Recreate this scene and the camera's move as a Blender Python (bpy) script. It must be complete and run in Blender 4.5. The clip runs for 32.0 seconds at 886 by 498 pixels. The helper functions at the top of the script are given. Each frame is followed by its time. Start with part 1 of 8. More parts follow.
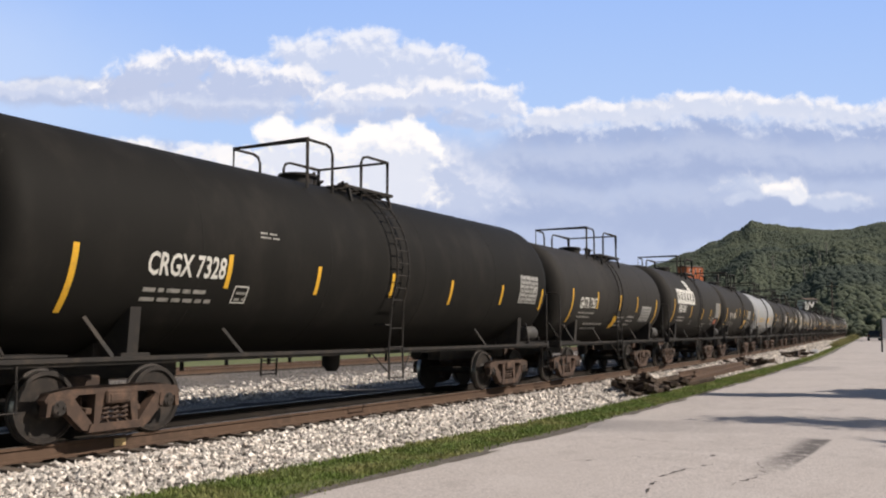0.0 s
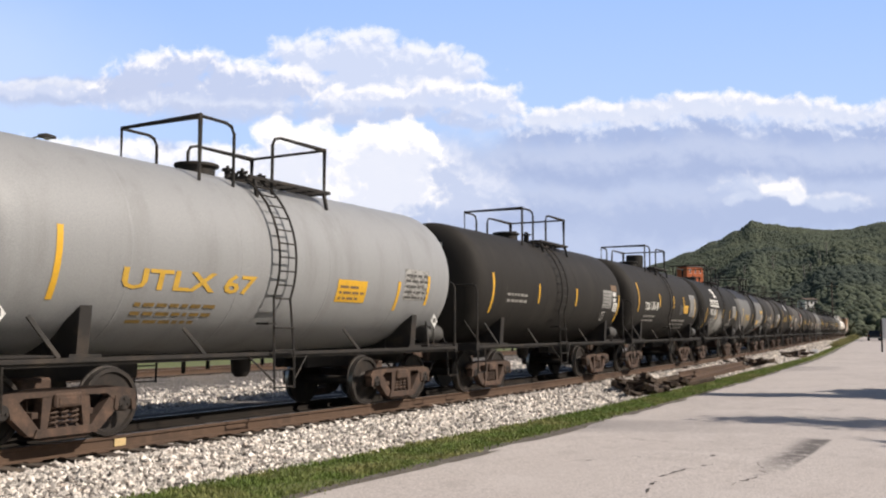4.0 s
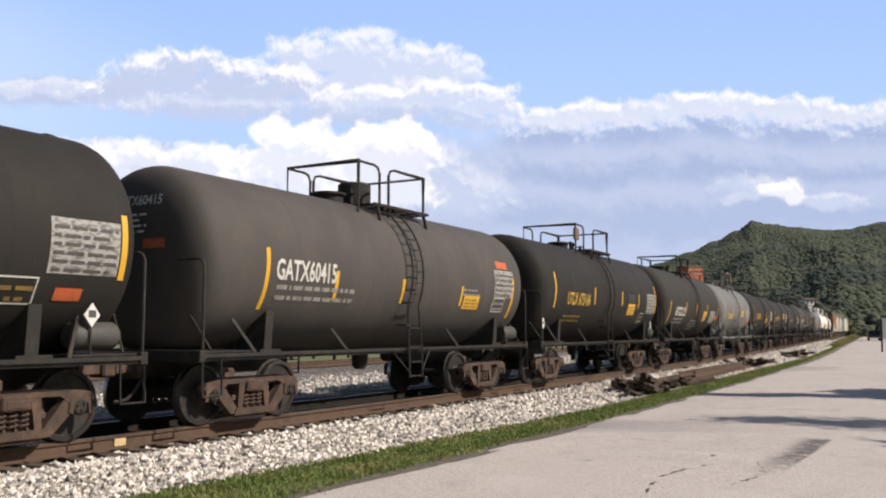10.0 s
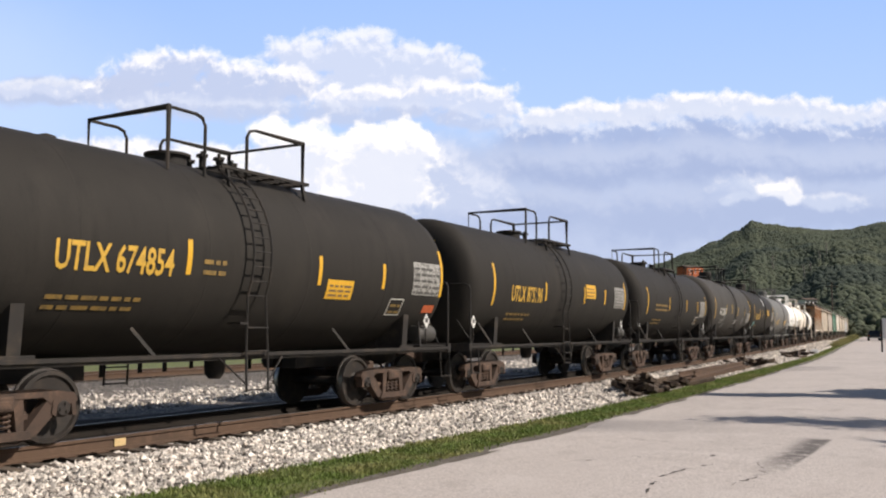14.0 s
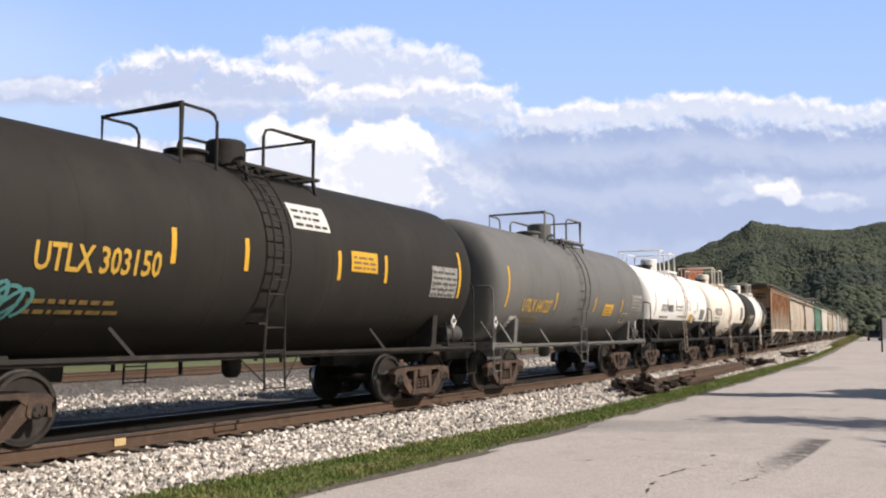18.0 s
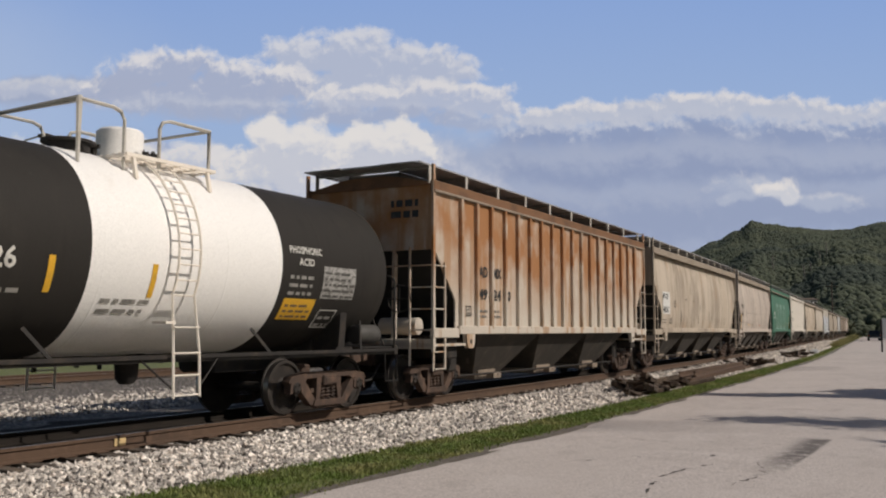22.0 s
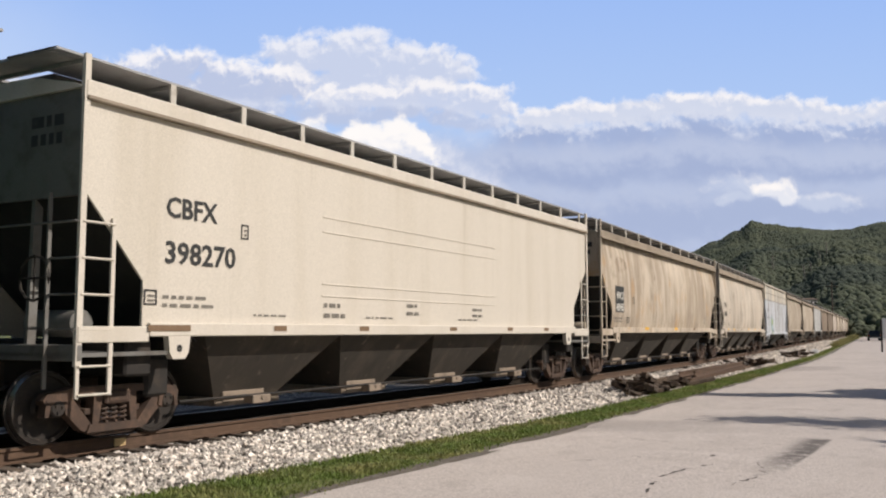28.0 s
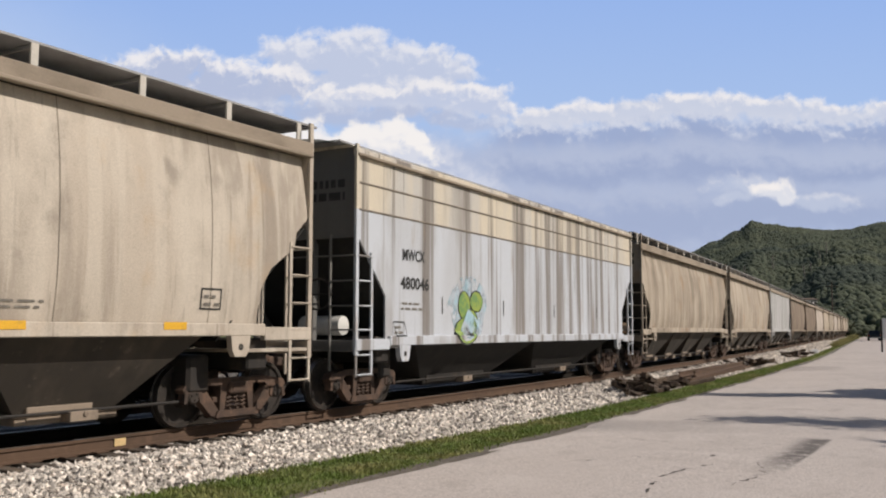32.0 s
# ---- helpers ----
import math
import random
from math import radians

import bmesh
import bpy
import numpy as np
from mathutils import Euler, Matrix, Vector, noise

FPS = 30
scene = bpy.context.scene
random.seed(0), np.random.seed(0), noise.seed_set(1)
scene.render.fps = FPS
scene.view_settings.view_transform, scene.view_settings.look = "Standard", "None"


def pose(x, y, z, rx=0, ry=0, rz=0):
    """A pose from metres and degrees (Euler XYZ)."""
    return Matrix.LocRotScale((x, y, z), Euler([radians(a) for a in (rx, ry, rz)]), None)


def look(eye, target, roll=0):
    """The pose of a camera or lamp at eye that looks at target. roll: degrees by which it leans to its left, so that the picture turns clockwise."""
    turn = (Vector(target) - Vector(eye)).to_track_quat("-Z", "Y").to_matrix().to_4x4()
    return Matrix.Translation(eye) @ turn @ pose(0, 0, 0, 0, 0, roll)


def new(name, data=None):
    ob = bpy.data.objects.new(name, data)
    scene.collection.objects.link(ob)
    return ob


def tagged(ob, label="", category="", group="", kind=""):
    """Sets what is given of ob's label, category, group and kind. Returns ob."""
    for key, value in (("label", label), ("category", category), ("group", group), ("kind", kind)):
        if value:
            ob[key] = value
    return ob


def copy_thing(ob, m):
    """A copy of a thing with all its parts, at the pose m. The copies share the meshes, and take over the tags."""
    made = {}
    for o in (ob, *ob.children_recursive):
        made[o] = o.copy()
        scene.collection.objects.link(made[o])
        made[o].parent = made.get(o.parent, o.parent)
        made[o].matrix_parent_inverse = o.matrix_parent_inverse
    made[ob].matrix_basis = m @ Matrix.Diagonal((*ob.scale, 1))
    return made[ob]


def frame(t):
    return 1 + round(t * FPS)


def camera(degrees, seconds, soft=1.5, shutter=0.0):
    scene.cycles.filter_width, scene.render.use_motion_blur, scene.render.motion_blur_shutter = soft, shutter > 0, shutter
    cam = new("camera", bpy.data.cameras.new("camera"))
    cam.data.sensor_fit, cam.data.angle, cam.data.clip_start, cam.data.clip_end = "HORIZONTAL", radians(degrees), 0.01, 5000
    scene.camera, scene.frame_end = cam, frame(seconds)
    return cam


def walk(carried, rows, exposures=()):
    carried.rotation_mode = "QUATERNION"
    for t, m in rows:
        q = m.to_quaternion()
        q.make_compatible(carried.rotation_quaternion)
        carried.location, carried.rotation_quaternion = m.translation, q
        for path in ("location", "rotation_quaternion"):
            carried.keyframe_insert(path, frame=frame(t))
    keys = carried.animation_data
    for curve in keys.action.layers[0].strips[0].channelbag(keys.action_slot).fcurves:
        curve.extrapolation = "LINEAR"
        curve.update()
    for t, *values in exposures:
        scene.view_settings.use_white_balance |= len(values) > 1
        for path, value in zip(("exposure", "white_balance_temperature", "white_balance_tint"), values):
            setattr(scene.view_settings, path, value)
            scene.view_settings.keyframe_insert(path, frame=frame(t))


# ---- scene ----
# Camera: stands still beside the road
cam = camera(52.2127, 32.0, soft=2.1)
EYE = (0.0, 0.0, 1.408)
walk(cam, [(0.0, pose(*EYE, 95.153, 0, 31.029)), (32.0, pose(*EYE, 95.153, 0, 31.029))],
     exposures=[(0.0, -0.12, 6750, 12), (1.2, 0.0, 6750, 12), (17.8, 0, 6750, 12), (18.6, -0.1, 6750, 12), (19.2, -0.32, 6750, 12), (20.0, -0.57, 6750, 12), (21.0, -0.83, 6750, 12), (21.7, -0.75, 6750, 12), (22.3, -0.54, 6750, 12), (23.0, -0.33, 6750, 12), (24.0, -0.28, 6750, 12), (25.5, -0.28, 6750, 12), (27.8, -0.18, 6750, 12), (28.4, -0.26, 6750, 12), (29.0, -0.37, 6750, 12), (32.0, -0.33, 6750, 12)])

# World and sun
SUN_ELEV, SUN_AZ = radians(40), radians(17.5)      # azimuth from +x towards +y
world = bpy.data.worlds.new("world")
scene.world = world
world.use_nodes = True
wn = world.node_tree.nodes
sky = wn.new("ShaderNodeTexSky")
sky.sky_type, sky.sun_disc = "NISHITA", False
sky.sun_elevation, sky.sun_rotation = SUN_ELEV, math.pi / 2 - SUN_AZ
wn["Background"].inputs[1].default_value = 0.060
world.node_tree.links.new(sky.outputs[0], wn["Background"].inputs[0])
sun = new("sun", bpy.data.lights.new("sun", "SUN"))
sun.data.energy, sun.data.angle, sun.data.color = 4.8, radians(0.5), (1.0, 0.94, 0.86)
sun_way = Vector((math.cos(SUN_AZ) * math.cos(SUN_ELEV), math.sin(SUN_AZ) * math.cos(SUN_ELEV), math.sin(SUN_ELEV)))
sun.matrix_world = look(sun_way * 50, (0, 0, 0))

# The line of the track: z = 0 is the top of its rails, x(s) and y(s) its centre
N0, K1, K2 = 10.868, 0.0024318, -3.0224e-05
S_END = -K1 / K2


def track(s):
    a = min(s, S_END)
    phi = K1 * a + K2 * a * a / 2
    b = s - a
    x = -N0 - (K1 * a * a / 2 + K2 * a ** 3 / 6) - b * math.sin(phi)
    y = a - K1 * K1 * a ** 3 / 6 + b * math.cos(phi)
    return x, y, phi


def on_track(s, lat, z):
    x, y, phi = track(s)
    return (x + lat * math.cos(phi), y + lat * math.sin(phi), z)


def along(s, lat=0.0, z=0.0):
    x, y, phi = track(s)
    return Matrix.Translation((x + lat * math.cos(phi), y + lat * math.sin(phi), z)) @ Matrix.Rotation(phi, 4, "Z")


def travel(t):
    return 13.28727 * t - 0.0268405 * ((t - 16) ** 2 - 256) / 2


# ---- mesh building ----
class G:
    """Collects vertices and faces of one mesh."""

    def __init__(self):
        self.v, self.f = [], []

    def add(self, verts, faces):
        n = len(self.v)
        self.v += [tuple(p) for p in verts]
        self.f += [tuple(i + n for i in f) for f in faces]
        return self

    def box(self, x0, y0, z0, x1, y1, z1, c=0.0):
        """A box, its edges cut by c."""
        if c <= 0:
            return self.add([(x, y, z) for x in (x0, x1) for y in (y0, y1) for z in (z0, z1)],
                            [(0, 1, 3, 2), (4, 6, 7, 5), (0, 4, 5, 1), (2, 3, 7, 6), (0, 2, 6, 4), (1, 5, 7, 3)])
        bm = bmesh.new()
        bmesh.ops.create_cube(bm, size=1, matrix=Matrix.Translation(((x0 + x1) / 2, (y0 + y1) / 2, (z0 + z1) / 2)) @ Matrix.Diagonal((x1 - x0, y1 - y0, z1 - z0, 1)))
        bmesh.ops.bevel(bm, geom=bm.edges[:], offset=c, segments=1, affect="EDGES")
        bm.verts.index_update()
        self.add([v.co for v in bm.verts], [[v.index for v in f.verts] for f in bm.faces])
        bm.free()
        return self

    def tube(self, pts, r, n=6, cap=True):
        pts = [Vector(p) for p in pts]
        rings = []
        for i, p in enumerate(pts):
            d = (pts[min(i + 1, len(pts) - 1)] - pts[max(i - 1, 0)]).normalized()
            a = d.cross(Vector((0, 0, 1)) if abs(d.z) < 0.9 else Vector((1, 0, 0))).normalized()
            b = d.cross(a)
            k = 1.0
            if 0 < i < len(pts) - 1:
                h = (pts[i + 1] - p).normalized().dot(d)
                k = 1 / max(h, 0.5)
            rings.append([p + (a * math.cos(q) + b * math.sin(q)) * r * k for q in (2 * math.pi * j / n for j in range(n))])
        f = []
        for i in range(len(pts) - 1):
            for j in range(n):
                k = (j + 1) % n
                f.append((i * n + j, i * n + k, (i + 1) * n + k, (i + 1) * n + j))
        if cap:
            f.append(tuple(range(n))[::-1])
            f.append(tuple(range((len(pts) - 1) * n, len(pts) * n)))
        return self.add([v for r_ in rings for v in r_], f)

    def lathe(self, prof, n=24, axis="y", c=(0, 0, 0), cap=True):
        """prof: (along, radius) pairs, turned round an axis through c."""
        vs, f = [], []
        for a, r in prof:
            for j in range(n):
                q = 2 * math.pi * j / n
                u, w = r * math.cos(q), r * math.sin(q)
                p = {"y": (u, a, w), "x": (a, u, w), "z": (u, w, a)}[axis]
                vs.append((p[0] + c[0], p[1] + c[1], p[2] + c[2]))
        for i in range(len(prof) - 1):
            for j in range(n):
                k = (j + 1) % n
                f.append((i * n + j, i * n + k, (i + 1) * n + k, (i + 1) * n + j))
        if cap:
            f.append(tuple(range(n)))
            f.append(tuple(range((len(prof) - 1) * n, len(prof) * n)))
        return self.add(vs, f)

    def prism(self, poly, x0, x1):
        """poly in (y, z), drawn out along x."""
        n = len(poly)
        vs = [(x0, y, z) for y, z in poly] + [(x1, y, z) for y, z in poly]
        f = [tuple(range(n))[::-1], tuple(range(n, 2 * n))]
        f += [(i, (i + 1) % n, n + (i + 1) % n, n + i) for i in range(n)]
        return self.add(vs, f)

    def slab(self, p, q, w, h):
        """A flat bar from p to q, w wide along y or x, h thick."""
        p, q = Vector(p), Vector(q)
        d = (q - p).normalized()
        a = d.cross(Vector((1, 0, 0)))
        a = (a if a.length > 0.1 else d.cross(Vector((0, 1, 0)))).normalized()
        b = d.cross(a).normalized()
        vs = [o + a * i * w / 2 + b * j * h / 2 for o in (p, q) for i, j in ((-1, -1), (1, -1), (1, 1), (-1, 1))]
        return self.add(vs, [(0, 1, 2, 3), (7, 6, 5, 4)] + [(i, 4 + i, 4 + (i + 1) % 4, (i + 1) % 4) for i in range(4)])

    def mesh(self, name, smooth=35):
        me = bpy.data.meshes.new(name)
        me.from_pydata(self.v, [], self.f)
        bm = bmesh.new()
        bm.from_mesh(me)
        bmesh.ops.recalc_face_normals(bm, faces=bm.faces)
        bm.to_mesh(me)
        bm.free()
        if smooth:
            me.shade_smooth()
            me.set_sharp_from_angle(angle=radians(smooth))
        return me


def part(name, geo, material, parent, label="", at=None):
    """Links a mesh as one object under a thing or under a part. A mesh that is shared keeps its own material; another one goes on the object."""
    me = geo.mesh(name) if isinstance(geo, G) else geo
    ob = new(name, me)
    if not me.materials:
        me.materials.append(material)
    elif me.materials[0] != material:
        ob.material_slots[0].link = "OBJECT"
        ob.material_slots[0].material = material
    if parent is not None:
        ob.parent = parent
    if at is not None:
        ob.matrix_basis = at
    if label:
        ob["label"] = label
    return ob


def thing(name, label, category, group="", kind="", at=None):
    ob = new(name)
    ob.empty_display_size = 0.3
    if at is not None:
        ob.matrix_basis = at
    return tagged(ob, label, category, group, kind)


MESHES = {}


def shared(key, make):
    if key not in MESHES:
        MESHES[key] = make()
    return MESHES[key]


# ---- materials ----
def mat(name, base, layers=(), rough=0.6, metal=0.0, grain=60.0, grain_amount=0.12, bump=0.15, bump_dist=0.004, coords="Object", spread=0.0, split=None, blotch=None, spec=0.5, under=False, thin=0.0):
    """base colour, then layers of (colour, noise scale, stretch, low, high, strength) mixed over it; fine grain and relief on top."""
    m = bpy.data.materials.new(name)
    m.use_nodes = True
    nt = m.node_tree
    nd, ln = nt.nodes, nt.links
    bsdf = nd["Principled BSDF"]
    tc = nd.new("ShaderNodeTexCoord")
    info = nd.new("ShaderNodeObjectInfo")
    shift = nd.new("ShaderNodeVectorMath")
    shift.operation = "MULTIPLY_ADD"
    shift.inputs[1].default_value = (1, 1, 1)
    ln.new(tc.outputs[coords], shift.inputs[0])
    off = nd.new("ShaderNodeMath")
    off.operation = "MULTIPLY"
    off.inputs[1].default_value = 37.0
    ln.new(info.outputs["Random"], off.inputs[0])
    ln.new(off.outputs[0], shift.inputs[2])
    col = nd.new("ShaderNodeRGB")
    col.outputs[0].default_value = (*base, 1)
    last = col.outputs[0]
    if split or blotch:
        sp3 = nd.new("ShaderNodeSeparateXYZ")
        ln.new(tc.outputs["Object"], sp3.inputs[0])
        wob = nd.new("ShaderNodeTexNoise")
        wob.inputs["Scale"].default_value, wob.inputs["Detail"].default_value = (9.0, 3) if split else (1.1, 6)
        ln.new(shift.outputs[0], wob.inputs["Vector"])

    def second_coat(last):
        """A second coat above (or, with a negative height, below) a line along the car."""
        level, colour, wobble = split
        add = nd.new("ShaderNodeMath")
        add.operation = "MULTIPLY_ADD"
        ln.new(wob.outputs["Fac"], add.inputs[0])
        add.inputs[1].default_value = wobble
        ln.new(sp3.outputs[2], add.inputs[2])
        rg = nd.new("ShaderNodeMapRange")
        rg.inputs["From Min"].default_value, rg.inputs["From Max"].default_value = abs(level) - 0.006 + wobble * 0.5, abs(level) + 0.006 + wobble * 0.5
        if level < 0:
            rg.inputs["To Min"].default_value, rg.inputs["To Max"].default_value = 1.0, 0.0
        ln.new(add.outputs[0], rg.inputs["Value"])
        mx = nd.new("ShaderNodeMix")
        mx.data_type = "RGBA"
        mx.inputs[7].default_value = (*colour, 1)
        ln.new(rg.outputs["Result"], mx.inputs[0])
        ln.new(last, mx.inputs[6])
        last = mx.outputs[2]
        return last

    if split and under:
        last = second_coat(last)
    for colour, scale, stretch, lo, hi, strength in layers:
        mp = nd.new("ShaderNodeMapping")
        mp.inputs["Scale"].default_value = stretch
        ln.new(shift.outputs[0], mp.inputs[0])
        nz = nd.new("ShaderNodeTexNoise")
        nz.inputs["Scale"].default_value, nz.inputs["Detail"].default_value, nz.inputs["Roughness"].default_value = scale, 6, 0.6
        ln.new(mp.outputs[0], nz.inputs["Vector"])
        rg = nd.new("ShaderNodeMapRange")
        rg.interpolation_type = "SMOOTHSTEP"
        rg.inputs["From Min"].default_value, rg.inputs["From Max"].default_value, rg.inputs["To Max"].default_value = lo, hi, strength
        ln.new(nz.outputs["Fac"], rg.inputs["Value"])
        mx = nd.new("ShaderNodeMix")
        mx.data_type = "RGBA"
        mx.inputs[7].default_value = (*colour, 1)
        ln.new(rg.outputs["Result"], mx.inputs[0])
        ln.new(last, mx.inputs[6])
        last = mx.outputs[2]
    if split and not under:
        last = second_coat(last)
    if blotch:
        # a spill or rust field that thins out along z between two heights
        colour, zlo, zhi, strength, y_mid, y_half = blotch
        rz = nd.new("ShaderNodeMapRange")
        rz.inputs["From Min"].default_value, rz.inputs["From Max"].default_value = zlo, zhi
        ln.new(sp3.outputs[2], rz.inputs["Value"])
        dy = nd.new("ShaderNodeMath")
        dy.operation = "SUBTRACT"
        ln.new(sp3.outputs[1], dy.inputs[0])
        dy.inputs[1].default_value = y_mid
        ab = nd.new("ShaderNodeMath")
        ab.operation = "ABSOLUTE"
        ln.new(dy.outputs[0], ab.inputs[0])
        ry = nd.new("ShaderNodeMapRange")
        ry.inputs["From Min"].default_value, ry.inputs["From Max"].default_value = y_half, y_half * 0.3
        ln.new(ab.outputs[0], ry.inputs["Value"])
        both = nd.new("ShaderNodeMath")
        both.operation = "MULTIPLY"
        ln.new(rz.outputs[0], both.inputs[0])
        ln.new(ry.outputs[0], both.inputs[1])
        br = nd.new("ShaderNodeMath")
        br.operation = "MULTIPLY_ADD"
        ln.new(wob.outputs["Fac"], br.inputs[0])
        br.inputs[1].default_value = 1.6
        br.inputs[2].default_value = -0.45
        fm = nd.new("ShaderNodeMath")
        fm.operation = "MULTIPLY"
        fm.use_clamp = True
        ln.new(both.outputs[0], fm.inputs[0])
        ln.new(br.outputs[0], fm.inputs[1])
        fs = nd.new("ShaderNodeMath")
        fs.operation = "MULTIPLY"
        fs.use_clamp = True
        ln.new(fm.outputs[0], fs.inputs[0])
        fs.inputs[1].default_value = strength
        mx = nd.new("ShaderNodeMix")
        mx.data_type = "RGBA"
        mx.inputs[7].default_value = (*colour, 1)
        ln.new(fs.outputs[0], mx.inputs[0])
        ln.new(last, mx.inputs[6])
        last = mx.outputs[2]
    fine = nd.new("ShaderNodeTexNoise")
    fine.inputs["Scale"].default_value, fine.inputs["Detail"].default_value = grain, 4
    ln.new(shift.outputs[0], fine.inputs["Vector"])
    val = nd.new("ShaderNodeMapRange")
    val.inputs["From Min"].default_value, val.inputs["From Max"].default_value = 0.3, 0.7
    val.inputs["To Min"].default_value, val.inputs["To Max"].default_value = 1 - grain_amount, 1 + grain_amount
    ln.new(fine.outputs["Fac"], val.inputs["Value"])
    hsv = nd.new("ShaderNodeHueSaturation")
    ln.new(last, hsv.inputs["Color"])
    if spread:
        sp = nd.new("ShaderNodeMapRange")
        sp.inputs["To Min"].default_value, sp.inputs["To Max"].default_value = 1 - spread, 1 + spread
        geo = nd.new("ShaderNodeNewGeometry")
        ln.new(geo.outputs["Random Per Island"], sp.inputs["Value"])
        mu = nd.new("ShaderNodeMath")
        mu.operation = "MULTIPLY"
        ln.new(sp.outputs[0], mu.inputs[0])
        ln.new(val.outputs[0], mu.inputs[1])
        ln.new(mu.outputs[0], hsv.inputs["Value"])
    else:
        ln.new(val.outputs[0], hsv.inputs["Value"])
    ln.new(hsv.outputs[0], bsdf.inputs["Base Color"])
    rr = nd.new("ShaderNodeMapRange")
    rr.inputs["To Min"].default_value, rr.inputs["To Max"].default_value = max(rough - 0.12, 0.02), min(rough + 0.12, 1)
    ln.new(fine.outputs["Fac"], rr.inputs["Value"])
    ln.new(rr.outputs[0], bsdf.inputs["Roughness"])
    bsdf.inputs["Metallic"].default_value = metal
    bsdf.inputs["Specular IOR Level"].default_value = spec
    if thin:
        # leaves and blades let light through
        back = nd.new("ShaderNodeBsdfTranslucent")
        ln.new(hsv.outputs[0], back.inputs["Color"])
        both_ways = nd.new("ShaderNodeMixShader")
        both_ways.inputs[0].default_value = thin
        ln.new(bsdf.outputs[0], both_ways.inputs[1])
        ln.new(back.outputs[0], both_ways.inputs[2])
        ln.new(both_ways.outputs[0], nd["Material Output"].inputs["Surface"])
    if bump:
        bp = nd.new("ShaderNodeBump")
        bp.inputs["Strength"].default_value, bp.inputs["Distance"].default_value = bump, bump_dist
        ln.new(fine.outputs["Fac"], bp.inputs["Height"])
        ln.new(bp.outputs[0], bsdf.inputs["Normal"])
    return m


ONE = (1, 1, 1)
DRIP = (1.6, 1.6, 0.12)
DIRT = (0.16, 0.13, 0.10)
M_BLACK = mat("black tank paint", (0.031, 0.028, 0.025), [((0.048, 0.042, 0.036), 1.2, (1, 1, 0.5), 0.47, 0.75, 0.5), ((0.019, 0.0175, 0.016), 2.5, DRIP, 0.5, 0.75, 0.5), ((0.10, 0.09, 0.08), 5.0, (2, 2, 0.3), 0.66, 0.80, 0.35)], 0.72, bump=0.08, spec=0.16)
M_BROWNBLACK = mat("weathered brown-black tank paint", (0.044, 0.039, 0.034), [((0.066, 0.057, 0.048), 1.2, (1, 1, 0.5), 0.47, 0.75, 0.5), ((0.028, 0.025, 0.022), 2.5, DRIP, 0.5, 0.75, 0.5), ((0.12, 0.105, 0.09), 5.0, (2, 2, 0.3), 0.66, 0.80, 0.35)], 0.72, bump=0.08, spec=0.16)
M_DARKGREY = mat("faded dark tank paint", (0.080, 0.072, 0.067), [((0.115, 0.10, 0.09), 1.2, (1, 1, 0.5), 0.4, 0.7, 0.5)], 0.72, bump=0.08, spec=0.16)
M_GREY = mat("grey tank paint", (0.158, 0.156, 0.152), [((0.105, 0.10, 0.092), 1.4, DRIP, 0.45, 0.75, 0.5), ((0.21, 0.20, 0.18), 0.8, ONE, 0.45, 0.7, 0.5)], 0.66, bump=0.08, spec=0.2)
M_PALEGREY = mat("pale grey tank paint", (0.285, 0.287, 0.29), [((0.19, 0.185, 0.18), 1.4, DRIP, 0.45, 0.75, 0.5)], 0.55, bump=0.08)
M_WHITE = mat("white tank paint", (0.90, 0.88, 0.85), [((0.66, 0.59, 0.49), 1.5, DRIP, 0.58, 0.82, 0.5)], 0.5, bump=0.06)
M_CREAM = mat("cream tank paint", (0.86, 0.785, 0.685), [((0.62, 0.51, 0.39), 1.5, DRIP, 0.55, 0.8, 0.5)], 0.5, bump=0.06)
M_FRAME = mat("grimy black steel", (0.026, 0.023, 0.021), [((0.075, 0.056, 0.042), 3.0, ONE, 0.47, 0.72, 0.6)], 0.75, bump=0.2, spec=0.35)
M_TRUCK = mat("rusty cast steel", (0.070, 0.044, 0.032), [((0.150, 0.090, 0.060), 5.0, ONE, 0.44, 0.70, 0.7), ((0.028, 0.023, 0.020), 3.0, ONE, 0.48, 0.7, 0.6)], 0.85, grain=40, bump=0.35)
M_WHEEL = mat("wheel steel", (0.028, 0.023, 0.020), [((0.07, 0.052, 0.040), 6.0, ONE, 0.45, 0.7, 0.6)], 0.65, 0.2, bump=0.2)
M_TREAD = mat("polished tread steel", (0.45, 0.44, 0.43), [((0.3, 0.25, 0.2), 8.0, ONE, 0.5, 0.7, 0.4)], 0.32, 1.0, bump=0.03)
M_YELLOW = mat("reflective yellow sheeting", (0.72, 0.40, 0.03), [((0.35, 0.22, 0.06), 9.0, ONE, 0.5, 0.8, 0.6)], 0.5, bump=0.05)
M_LETTER_W = mat("white lettering", (0.62, 0.60, 0.55), [((0.3, 0.28, 0.25), 7.0, ONE, 0.5, 0.75, 0.6)], 0.6, bump=0)
M_LETTER_Y = mat("yellow lettering", (0.60, 0.36, 0.05), [((0.28, 0.19, 0.07), 7.0, ONE, 0.5, 0.75, 0.6)], 0.6, bump=0)
M_LETTER_K = mat("black lettering", (0.03, 0.03, 0.03), [((0.15, 0.14, 0.12), 7.0, ONE, 0.55, 0.8, 0.5)], 0.6, bump=0)
M_LABEL = mat("grey stencil panel", (0.36, 0.35, 0.33), [((0.12, 0.115, 0.105), 10.0, (1, 1, 2), 0.45, 0.6, 0.8)], 0.6, bump=0)
